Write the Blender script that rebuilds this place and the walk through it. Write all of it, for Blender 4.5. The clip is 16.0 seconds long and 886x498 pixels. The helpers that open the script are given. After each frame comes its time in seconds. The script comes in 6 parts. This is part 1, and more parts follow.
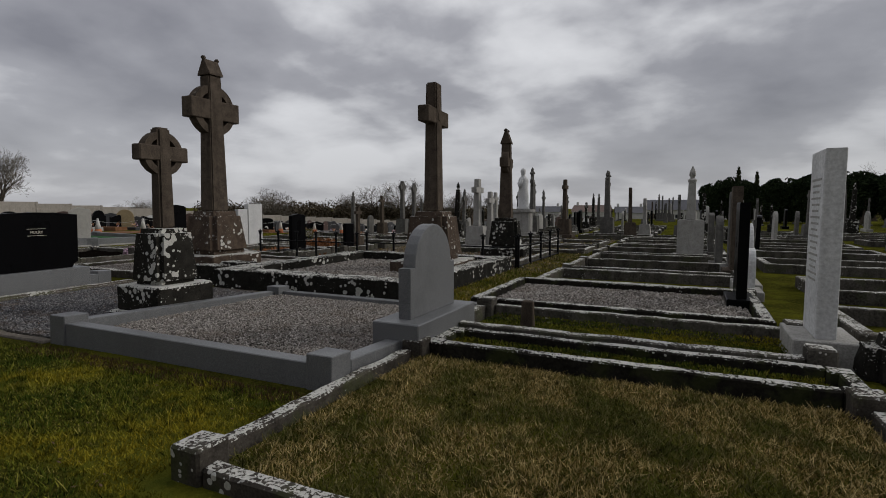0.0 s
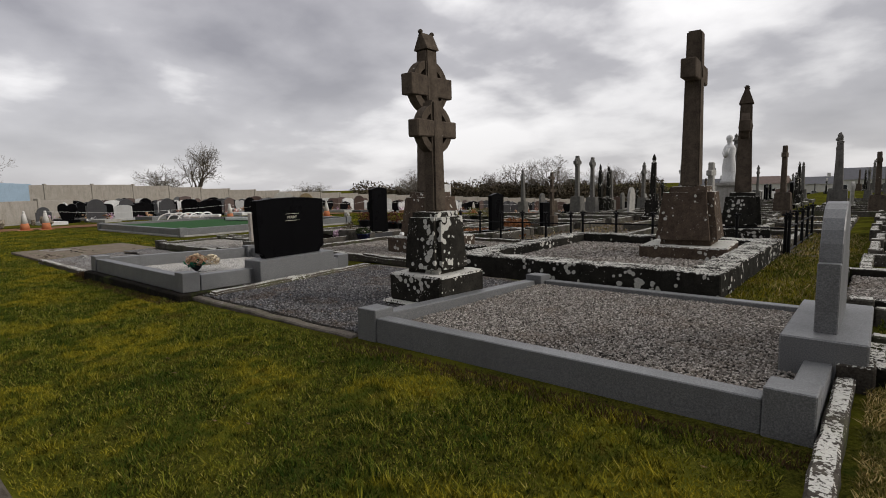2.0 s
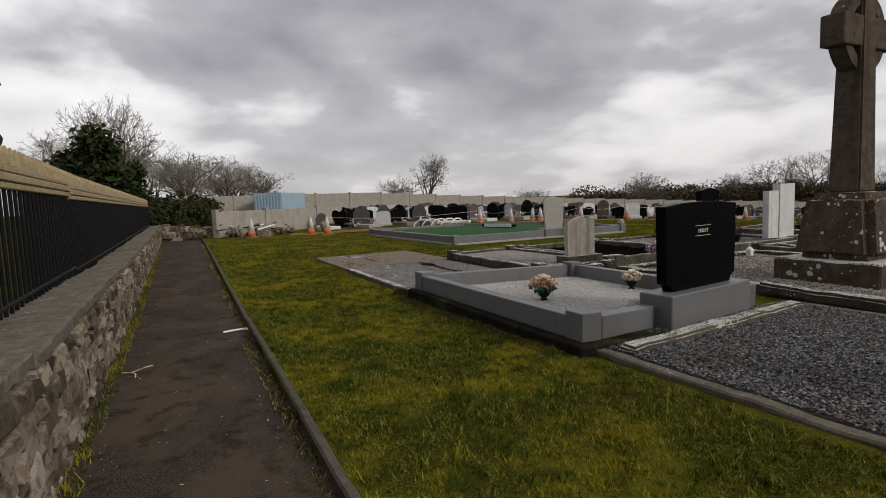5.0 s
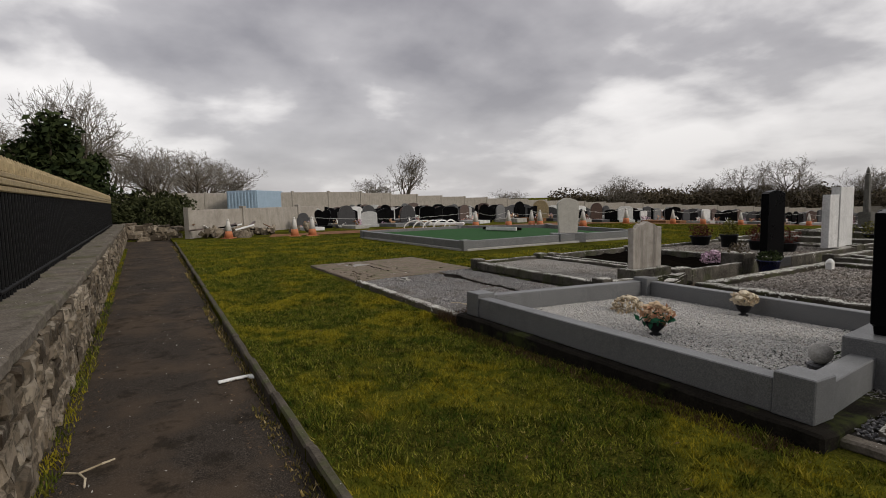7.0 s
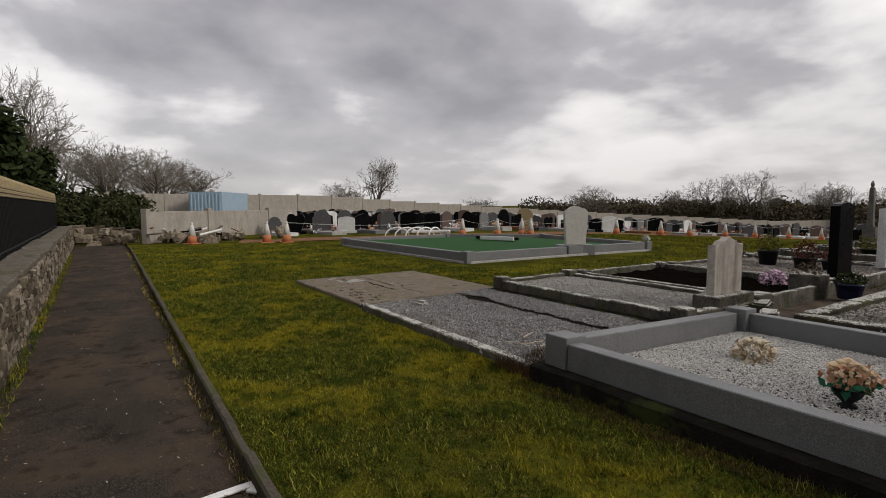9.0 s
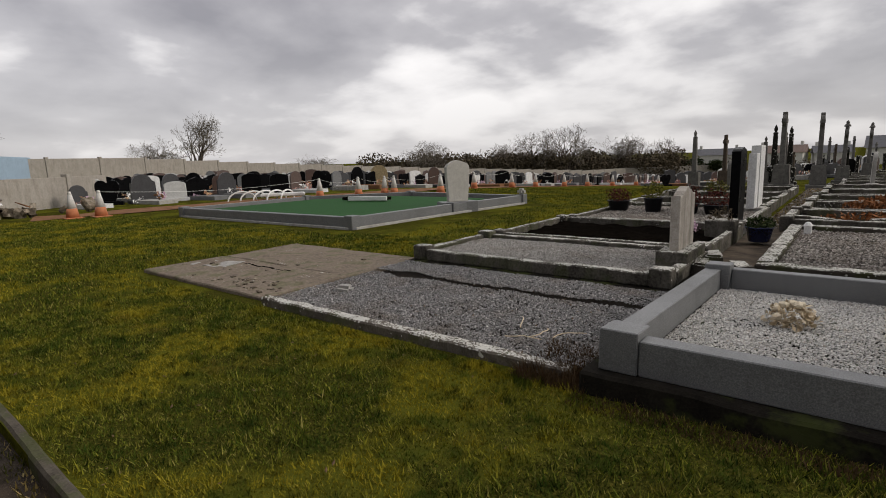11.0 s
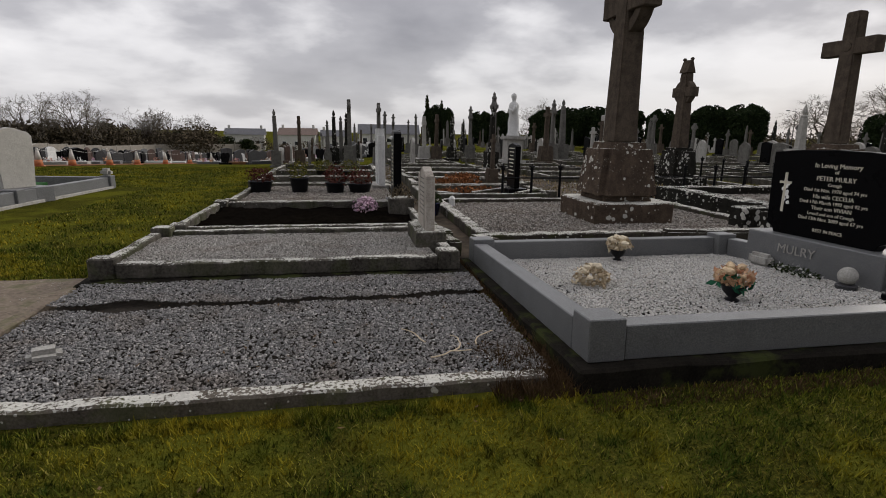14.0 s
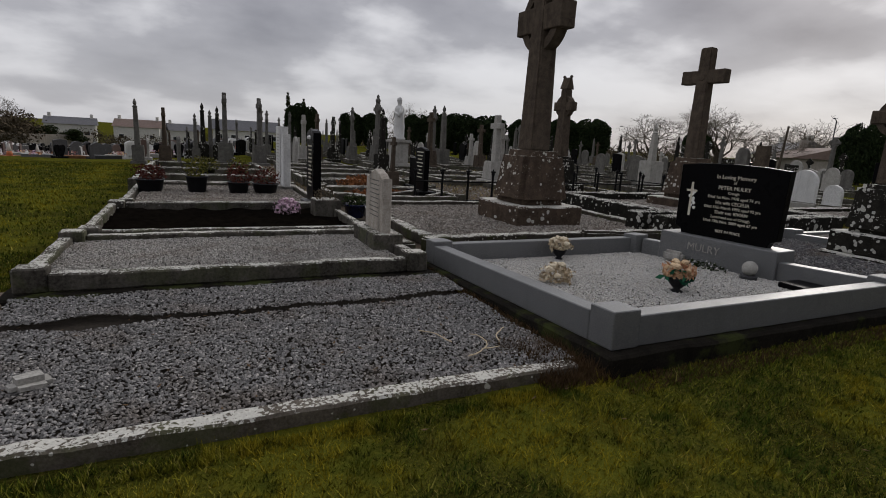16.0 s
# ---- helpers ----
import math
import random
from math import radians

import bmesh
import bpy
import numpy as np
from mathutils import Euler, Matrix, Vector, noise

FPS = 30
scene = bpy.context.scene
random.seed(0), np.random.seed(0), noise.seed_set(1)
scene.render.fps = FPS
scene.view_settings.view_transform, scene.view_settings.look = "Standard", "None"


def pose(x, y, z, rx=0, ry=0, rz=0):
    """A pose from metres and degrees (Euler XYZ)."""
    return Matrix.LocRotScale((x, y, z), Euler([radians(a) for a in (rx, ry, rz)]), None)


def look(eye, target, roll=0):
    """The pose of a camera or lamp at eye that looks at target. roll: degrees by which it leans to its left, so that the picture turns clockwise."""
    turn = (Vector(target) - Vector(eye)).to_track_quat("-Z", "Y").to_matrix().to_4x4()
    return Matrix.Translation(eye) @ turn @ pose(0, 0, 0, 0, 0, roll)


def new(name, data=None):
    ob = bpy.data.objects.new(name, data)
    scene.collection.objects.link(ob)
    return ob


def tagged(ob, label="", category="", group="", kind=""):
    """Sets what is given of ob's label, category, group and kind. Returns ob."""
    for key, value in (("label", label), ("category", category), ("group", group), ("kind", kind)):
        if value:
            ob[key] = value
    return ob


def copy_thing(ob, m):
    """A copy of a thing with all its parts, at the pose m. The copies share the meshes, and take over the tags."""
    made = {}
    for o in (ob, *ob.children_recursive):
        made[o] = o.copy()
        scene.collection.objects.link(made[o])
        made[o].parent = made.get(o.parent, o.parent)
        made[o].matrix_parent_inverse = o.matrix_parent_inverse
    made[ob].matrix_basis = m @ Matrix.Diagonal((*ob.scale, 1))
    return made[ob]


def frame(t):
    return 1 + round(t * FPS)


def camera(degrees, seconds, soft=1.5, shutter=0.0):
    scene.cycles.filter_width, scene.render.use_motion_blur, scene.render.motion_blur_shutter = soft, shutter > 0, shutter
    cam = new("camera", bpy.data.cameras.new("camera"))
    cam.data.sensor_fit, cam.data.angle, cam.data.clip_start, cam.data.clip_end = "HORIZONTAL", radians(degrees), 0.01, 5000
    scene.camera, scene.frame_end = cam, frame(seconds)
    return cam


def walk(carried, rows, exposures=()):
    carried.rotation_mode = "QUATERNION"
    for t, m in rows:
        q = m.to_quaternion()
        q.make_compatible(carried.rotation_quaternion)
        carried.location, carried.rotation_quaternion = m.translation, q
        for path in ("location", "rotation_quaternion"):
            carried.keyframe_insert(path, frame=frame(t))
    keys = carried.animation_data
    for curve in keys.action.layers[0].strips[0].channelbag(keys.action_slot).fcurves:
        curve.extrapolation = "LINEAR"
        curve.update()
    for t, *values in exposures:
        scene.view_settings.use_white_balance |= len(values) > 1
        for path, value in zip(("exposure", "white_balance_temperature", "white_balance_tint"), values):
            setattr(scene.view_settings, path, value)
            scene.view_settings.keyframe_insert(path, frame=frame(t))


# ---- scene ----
cam = camera(80.7, 16.0, soft=0.95)
METRES, EYE, TILT, LEAN, TURN = 13.0, 1.235, 0.0, 0.0, 25.3
ROWS = [
    (0.0, 0.0, 0.0, 0.0, 0.01, -4.5, -0.11),
    (0.5, -0.0308, 0.0137, 0.0003, 2.37, -5.59, 0.54),
    (1.0, -0.0594, 0.0256, -0.0012, 4.27, -5.55, 0.23),
    (1.5, -0.0899, 0.0396, -0.0008, 13.04, -5.9, 1.23),
    (2.0, -0.1254, 0.0516, 0.0006, 14.89, -6.7, 1.4),
    (2.5, -0.1577, 0.0676, -0.0004, 15.75, -6.56, 1.51),
    (3.0, -0.1919, 0.0811, 0.0002, 18.58, -6.38, 1.82),
    (3.5, -0.228, 0.0941, 0.0018, 24.14, -6.67, 2.98),
    (4.0, -0.2657, 0.108, 0.0024, 38.1, -5.42, 1.7),
    (6.5, -0.4348, 0.1771, 0.0023, 35.71, -5.42, 2.48),
    (7.0, -0.4638, 0.1904, 0.0028, 34.58, -5.41, 1.37),
    (7.5, -0.491, 0.206, 0.0018, 33.2, -4.78, 2.14),
    (8.0, -0.5172, 0.2199, 0.003, 33.3, -4.57, 1.09),
    (10.5, -0.6632, 0.3007, 0.0019, 20.43, -7.51, 1.36),
    (11.0, -0.6874, 0.3123, 0.0016, 12.93, -9.68, 1.89),
    (11.5, -0.7135, 0.3287, -0.0001, 1.36, -11.93, 0.94),
    (12.0, -0.7393, 0.3469, 0.0011, -3.65, -13.25, 1.76),
    (12.5, -0.7681, 0.3624, 0.0024, -11.89, -13.45, 2.11),
    (13.0, -0.7867, 0.3809, 0.0009, -23.45, -12.88, 0.84),
    (13.5, -0.8084, 0.394, 0.0015, -30.24, -11.97, -0.4),
    (14.0, -0.8285, 0.4042, 0.0012, -35.6, -12.49, -0.88),
    (14.5, -0.8414, 0.4214, 0.0004, -39.43, -13.24, -1.02),
    (15.0, -0.8525, 0.431, 0.0004, -46.68, -11.58, -2.58),
    (15.5, -0.8718, 0.4381, 0.0013, -49.71, -12.68, -2.82),
    (16.0, -0.8844, 0.4482, -0.0003, -50.41, -11.71, -3.24),
]
walk(cam, [(t, pose(0, 0, EYE, TILT, LEAN, TURN) @ pose(METRES * x, METRES * y, METRES * z, 90 + pitch, roll, yaw)) for t, x, y, z, yaw, pitch, roll in ROWS],
     [(0.0, -0.42, 6400, 10), (1.0, 0.18, 6500, 10), (2.0, 0.14, 6650, 10.5), (4.0, 0.0, 6700, 11), (8.0, 0.0, 6800, 11), (10.5, 0.02, 6780, 11), (11.0, 0.15, 6750, 11), (12.5, 0.32, 6750, 11), (14.0, 0.13, 6600, 11.5), (16.0, -0.12, 6450, 11.5)])

# ---- world, sun, exposure ----
SUN_AZ, SUN_EL = radians(62), radians(24)   # clockwise from +y, height
world = bpy.data.worlds.new("sky")
scene.world = world
world.use_nodes = True
wt = world.node_tree
wt.nodes.clear()


def wn(kind, **inputs):
    n = wt.nodes.new(kind)
    for k, v in inputs.items():
        n.inputs[k.replace("_", " ")].default_value = v
    return n


sky = wt.nodes.new("ShaderNodeTexSky")
sky.sky_type = "NISHITA"
sky.sun_disc = False
sky.sun_elevation, sky.sun_rotation = SUN_EL, SUN_AZ
wtc = wt.nodes.new("ShaderNodeTexCoord")
sep = wt.nodes.new("ShaderNodeSeparateXYZ")
wt.links.new(wtc.outputs["Generated"], sep.inputs[0])


def wmath(op, a, b=None, clamp=False):
    n = wt.nodes.new("ShaderNodeMath")
    n.operation = op
    n.use_clamp = clamp
    for k, v in enumerate((a, b)):
        if v is None:
            continue
        if hasattr(v, "links"):
            wt.links.new(v, n.inputs[k])
        else:
            n.inputs[k].default_value = v
    return n.outputs[0]


hgt = wmath("ADD", wmath("MAXIMUM", sep.outputs[2], 0.0), 0.26)
comb = wt.nodes.new("ShaderNodeCombineXYZ")
wt.links.new(wmath("DIVIDE", sep.outputs[0], hgt), comb.inputs[0])
wt.links.new(wmath("DIVIDE", sep.outputs[1], hgt), comb.inputs[1])
big = wn("ShaderNodeTexNoise", Scale=0.62, Detail=8.0, Roughness=0.46, Distortion=0.1)
wt.links.new(comb.outputs[0], big.inputs["Vector"])
fine = wn("ShaderNodeTexNoise", Scale=2.4, Detail=7.0, Roughness=0.50, Distortion=0.1)
wt.links.new(comb.outputs[0], fine.inputs["Vector"])
mixv = wmath("ADD", wmath("MULTIPLY", big.outputs["Fac"], 0.72), wmath("MULTIPLY", fine.outputs["Fac"], 0.28))
ramp = wt.nodes.new("ShaderNodeValToRGB")
els = ramp.color_ramp.elements
els[0].position, els[0].color = 0.39, (0.92, 0.92, 0.935, 1)
els[1].position, els[1].color = 0.62, (0.25, 0.25, 0.28, 1)
mid = els.new(0.455)
mid.color = (0.74, 0.74, 0.76, 1)
mid2 = els.new(0.515)
mid2.color = (0.41, 0.41, 0.44, 1)
wt.links.new(mixv, ramp.inputs[0])
# thinner, brighter cloud low down and towards the hidden sun
low = wmath("SUBTRACT", 1.0, wmath("DIVIDE", wmath("MAXIMUM", sep.outputs[2], 0.0), 0.22), True)
pale = wt.nodes.new("ShaderNodeMix")
pale.data_type = "RGBA"
pale.inputs["B"].default_value = (0.66, 0.66, 0.685, 1)
wt.links.new(ramp.outputs[0], pale.inputs["A"])
wt.links.new(wmath("MULTIPLY", low, 0.6), pale.inputs["Factor"])
dotn = wt.nodes.new("ShaderNodeVectorMath")
dotn.operation = "DOT_PRODUCT"
dotn.inputs[1].default_value = (math.sin(SUN_AZ) * math.cos(SUN_EL), math.cos(SUN_AZ) * math.cos(SUN_EL), math.sin(SUN_EL))
wt.links.new(wtc.outputs["Generated"], dotn.inputs[0])
glow = wmath("ADD", wmath("MULTIPLY", wmath("POWER", wmath("MAXIMUM", dotn.outputs["Value"], 0.0), 6.0), 0.22), 1.0)
scaled = wt.nodes.new("ShaderNodeVectorMath")
scaled.operation = "SCALE"
wt.links.new(pale.outputs["Result"], scaled.inputs[0])
SKY = 9.8
side = wt.nodes.new("ShaderNodeVectorMath")
side.operation = "DOT_PRODUCT"
side.inputs[1].default_value = (-0.93, 0.1, 0.0)   # thinner cloud to the west
wt.links.new(wtc.outputs["Generated"], side.inputs[0])
west = wmath("ADD", wmath("MULTIPLY", side.outputs["Value"], 0.20), 0.95)
# thicker cloud away from the sun, brighter overhead as under any overcast
away = wmath("ADD", wmath("MULTIPLY", wmath("MINIMUM", sep.outputs[1], 0.0), 0.30), 1.0)
overhead = wmath("ADD", wmath("MULTIPLY", wmath("MAXIMUM", sep.outputs[2], 0.0), 0.85), 0.90)
west = wmath("MULTIPLY", west, wmath("MULTIPLY", away, overhead))
wt.links.new(wmath("MULTIPLY", wmath("MULTIPLY", glow, west), SKY), scaled.inputs["Scale"])
over = wt.nodes.new("ShaderNodeMix")
over.data_type = "RGBA"
over.inputs["Factor"].default_value = 0.94
wt.links.new(sky.outputs[0], over.inputs["A"])
wt.links.new(scaled.outputs[0], over.inputs["B"])
bg = wt.nodes.new("ShaderNodeBackground")
bg.inputs["Strength"].default_value = 0.1
wt.links.new(over.outputs["Result"], bg.inputs["Color"])
wout = wt.nodes.new("ShaderNodeOutputWorld")
wt.links.new(bg.outputs[0], wout.inputs[0])

sun = new("sun", bpy.data.lights.new("sun", "SUN"))
sun.data.energy, sun.data.angle, sun.data.color = 1.4, radians(14), (1.0, 0.95, 0.88)
sun.matrix_world = look((0, 0, 0), (-math.sin(SUN_AZ) * math.cos(SUN_EL), -math.cos(SUN_AZ) * math.cos(SUN_EL), -math.sin(SUN_EL)))


# ---- materials ----
class Mat:
    """A small builder for node materials in object-independent world space."""

    def __init__(self, name, rough=0.8, metal=0.0, spec=0.12):
        self.m = bpy.data.materials.new(name)
        self.m.use_nodes = True
        self.t = self.m.node_tree
        self.b = self.t.nodes["Principled BSDF"]
        self.b.inputs["Roughness"].default_value = rough
        self.b.inputs["Metallic"].default_value = metal
        self.b.inputs["Specular IOR Level"].default_value = spec
        self.geo = self.t.nodes.new("ShaderNodeNewGeometry")
        self.pos = self.geo.outputs["Position"]

    def link(self, a, b):
        self.t.links.new(a, b)

    def noise(self, scale, detail=4.0, rough=0.6, vec=None, squash=None, distort=0.0):
        n = self.t.nodes.new("ShaderNodeTexNoise")
        n.inputs["Scale"].default_value, n.inputs["Detail"].default_value = scale, detail
        n.inputs["Roughness"].default_value, n.inputs["Distortion"].default_value = rough, distort
        v = vec or self.pos
        if squash:
            mp = self.t.nodes.new("ShaderNodeMapping")
            mp.inputs["Scale"].default_value = squash
            self.link(v, mp.inputs[0])
            v = mp.outputs[0]
        self.link(v, n.inputs["Vector"])
        return n.outputs["Fac"]

    def cells(self, scale, out="Distance", rand=1.0):
        n = self.t.nodes.new("ShaderNodeTexVoronoi")
        n.inputs["Scale"].default_value, n.inputs["Randomness"].default_value = scale, rand
        self.link(self.pos, n.inputs["Vector"])
        return n.outputs[out]

    def math(self, op, a, b=0.0, clamp=False):
        n = self.t.nodes.new("ShaderNodeMath")
        n.operation, n.use_clamp = op, clamp
        for k, v in enumerate((a, b)):
            if hasattr(v, "links"):
                self.link(v, n.inputs[k])
            else:
                n.inputs[k].default_value = v
        return n.outputs[0]

    def step(self, v, lo, hi):
        n = self.t.nodes.new("ShaderNodeMapRange")
        n.interpolation_type = "SMOOTHSTEP"
        n.inputs["From Min"].default_value, n.inputs["From Max"].default_value = lo, hi
        self.link(v, n.inputs["Value"])
        return n.outputs["Result"]

    def ramp(self, v, stops):
        n = self.t.nodes.new("ShaderNodeValToRGB")
        e = n.color_ramp.elements
        e[0].position, e[0].color = stops[0][0], (*stops[0][1], 1)
        e[1].position, e[1].color = stops[-1][0], (*stops[-1][1], 1)
        for p, c in stops[1:-1]:
            e.new(p).color = (*c, 1)
        self.link(v, n.inputs[0])
        return n.outputs[0]

    def mix(self, f, a, b, mode="MIX"):
        n = self.t.nodes.new("ShaderNodeMix")
        n.data_type, n.blend_type = "RGBA", mode
        for key, v in (("Factor", f), ("A", a), ("B", b)):
            if hasattr(v, "links"):
                self.link(v, n.inputs[key])
            elif key == "Factor":
                n.inputs[key].default_value = v
            else:
                n.inputs[key].default_value = (*v, 1)
        return n.outputs["Result"]

    def up(self):
        s = self.t.nodes.new("ShaderNodeSeparateXYZ")
        self.link(self.geo.outputs["True Normal"], s.inputs[0])
        return s.outputs[2]

    def rand(self, island=False):
        if island:
            return self.geo.outputs["Random Per Island"]
        return self.t.nodes.new("ShaderNodeObjectInfo").outputs["Random"]

    def color(self, c):
        self.link(c, self.b.inputs["Base Color"])
        return self

    def bump(self, h, strength=0.3, dist=0.02):
        n = self.t.nodes.new("ShaderNodeBump")
        n.inputs["Strength"].default_value, n.inputs["Distance"].default_value = strength, dist
        self.link(h, n.inputs["Height"])
        self.link(n.outputs[0], self.b.inputs["Normal"])
        return self

    def rough(self, v):
        self.link(v, self.b.inputs["Roughness"])
        return self


def stone(name, dark, light, lichen=0.0, lich_col=(0.60, 0.59, 0.54), scale=9.0, rough=0.9, streak=0.5, moss=0.0, spots=14.0, top=0.20):
    """Weathered stone: two tones, rain streaks, pale lichen rosettes, moss."""
    m = Mat(name, rough, spec=0.03)
    n1 = m.noise(scale, 6, 0.65)
    n2 = m.noise(scale * 9, 3, 0.6)
    st = m.noise(7.0, 4, 0.6, squash=(1, 1, 0.12))
    c = m.ramp(n1, [(0.3, dark), (0.7, light)])
    c = m.mix(m.math("MULTIPLY", m.step(st, 0.45, 0.7), streak), c, tuple(k * 0.4 for k in dark))
    c = m.mix(0.35, c, m.ramp(n2, [(0.3, tuple(k * 0.5 for k in dark)), (0.75, tuple(min(1, k * 1.4) for k in light))]))
    if moss:
        c = m.mix(m.math("MULTIPLY", m.step(m.noise(3.5, 5), 0.5, 0.62), moss), c, (0.06, 0.075, 0.02))
    h = m.math("ADD", n1, m.math("MULTIPLY", n2, 0.3))
    if lichen:
        up = m.math("MAXIMUM", m.up(), 0.0)
        patch = m.math("ADD", m.math("MULTIPLY", m.noise(55.0, 3, 0.6, distort=0.3), 0.60), m.math("MULTIPLY", m.noise(6.5, 3, 0.5), 0.35))
        cover = m.step(m.math("ADD", patch, m.math("MULTIPLY", up, top)), 0.925 - 0.40 * lichen, 0.945 - 0.40 * lichen)
        rad = m.math("MULTIPLY", m.math("SUBTRACT", m.math("ADD", m.noise(2.6, 4, 0.6), lichen * 0.4), 0.735), 2.3)
        dd = m.math("ADD", m.cells(spots), m.math("MULTIPLY", m.math("SUBTRACT", m.noise(45.0, 3), 0.5), 0.22))
        dots = m.step(m.math("SUBTRACT", rad, dd), 0.0, 0.03)
        lf = m.math("MAXIMUM", cover, dots, True)
        c = m.mix(m.math("MULTIPLY", lf, 0.93), c, m.ramp(m.noise(70.0, 3), [(0.3, tuple(k * 0.7 for k in lich_col)), (0.7, lich_col)]))
        h = m.math("ADD", h, m.math("MULTIPLY", lf, 0.5))
    m.color(c).bump(h, 0.5, 0.012)
    return m.m


def granite(name, base, speck, rough=0.35, polish=0.5):
    m = Mat(name, rough, spec=polish)
    n = m.noise(150.0, 3, 0.8)
    n2 = m.noise(2.2, 5, 0.6)
    st = m.noise(5.0, 4, 0.6, squash=(1, 1, 0.15))
    c = m.ramp(n, [(0.34, tuple(k * 0.55 for k in base)), (0.5, base), (0.66, tuple((k + q) * 0.5 for k, q in zip(base, speck)))])
    c = m.mix(m.math("MULTIPLY", m.step(n2, 0.45, 0.75), 0.35), c, tuple(k * 0.5 for k in base))
    c = m.mix(m.math("MULTIPLY", m.step(st, 0.5, 0.75), 0.3), c, tuple(k * 0.45 for k in base))
    m.color(c).rough(m.math("ADD", m.math("MULTIPLY", n2, 0.3), rough - 0.1)).bump(n, 0.05, 0.002)
    return m.m


def plain(name, col, rough=0.7, metal=0.0, var=0.35, scale=14.0, bump=0.15, spec=0.10):
    m = Mat(name, rough, metal, spec)
    n = m.noise(scale, 5, 0.6)
    n2 = m.noise(scale * 7, 3)
    c = m.ramp(n, [(0.3, tuple(k * (1 - var) for k in col)), (0.7, tuple(min(1, k * (1 + var * 0.6)) for k in col))])
    c = m.mix(0.25, c, m.ramp(n2, [(0.3, tuple(k * 0.5 for k in col)), (0.7, tuple(min(1, k * 1.3) for k in col))]))
    m.color(c).bump(m.math("ADD", n, m.math("MULTIPLY", n2, 0.4)), bump, 0.01)
    return m.m


def pebbles(name, stops, stain=0.4):
    m = Mat(name, 0.9, spec=0.03)
    n2 = m.noise(2.5, 5, 0.65)
    c = m.ramp(m.rand(True), stops)
    c = m.mix(m.math("MULTIPLY", m.step(n2, 0.45, 0.72), stain), c, (0.13, 0.085, 0.05))
    m.color(c).bump(m.noise(90, 2), 0.25, 0.004)
    return m.m


def blades(name, island=True):
    m = Mat(name, 0.8, spec=0.02)
    patch = m.noise(1.1, 5, 0.62)
    p2 = m.noise(4.5, 4, 0.6)
    c = m.ramp(m.rand(True), [(0.0, (0.014, 0.026, 0.004)), (0.45, (0.086, 0.112, 0.014)), (0.85, (0.21, 0.205, 0.026)), (1.0, (0.29, 0.25, 0.075))])
    c = m.mix(m.math("MULTIPLY", m.step(patch, 0.47, 0.60), 0.7), c, (0.30, 0.235, 0.018))
    c = m.mix(m.math("MULTIPLY", m.step(p2, 0.52, 0.60), 0.75), c, (0.028, 0.054, 0.008))
    br = m.noise(2.3, 5, 0.65)
    c = m.mix(m.math("MULTIPLY", m.step(br, 0.58, 0.68), 0.5), c, (0.150, 0.098, 0.022))
    c = m.mix(m.math("MULTIPLY", m.step(m.noise(14.0, 5, 0.65), 0.52, 0.61), 0.75), c, (0.013, 0.019, 0.004))
    m.color(c)
    return m.m


def dry_blades(name):
    m = Mat(name, 0.85, spec=0.02)
    p = m.noise(2.4, 5, 0.6)
    c = m.ramp(m.rand(True), [(0.0, (0.045, 0.050, 0.012)), (0.5, (0.24, 0.175, 0.055)), (1.0, (0.58, 0.45, 0.22))])
    c = m.mix(m.math("MULTIPLY", m.step(p, 0.46, 0.60), 0.75), c, (0.042, 0.058, 0.010))
    c = m.mix(m.math("MULTIPLY", m.step(m.noise(11.0, 5, 0.65), 0.54, 0.64), 0.65), c, (0.022, 0.022, 0.008))
    m.color(c)
    return m.m


def turf():
    m = Mat("turf", 0.95, spec=0.0)
    a, b, f = m.noise(1.1, 5, 0.62), m.noise(4.5, 4, 0.6), m.noise(60.0, 4, 0.7)
    c = m.ramp(f, [(0.3, (0.008, 0.009, 0.003)), (0.52, (0.050, 0.052, 0.009)), (0.72, (0.125, 0.098, 0.020))])
    c = m.mix(m.math("MULTIPLY", m.step(a, 0.44, 0.60), 0.6), c, (0.115, 0.115, 0.013))
    c = m.mix(m.math("MULTIPLY", m.step(b, 0.56, 0.72), 0.5), c, (0.028, 0.045, 0.009))
    m.color(c).bump(m.math("ADD", f, b), 0.6, 0.03)
    return m.m


def tarmac():
    m = Mat("tarmac", 0.92, spec=0.03)
    g, d = m.noise(140.0, 3, 0.7), m.noise(1.3, 6, 0.65)
    edge = m.noise(5.0, 5, 0.65)
    c = m.ramp(g, [(0.3, (0.011, 0.0095, 0.008)), (0.52, (0.040, 0.033, 0.027)), (0.74, (0.13, 0.110, 0.090))])
    c = m.mix(m.math("MULTIPLY", m.step(d, 0.42, 0.62), 0.7), c, (0.078, 0.057, 0.040))
    c = m.mix(m.math("MULTIPLY", m.step(edge, 0.52, 0.66), 0.65), c, (0.016, 0.013, 0.009))
    m.color(c).bump(g, 0.5, 0.006)
    return m.m


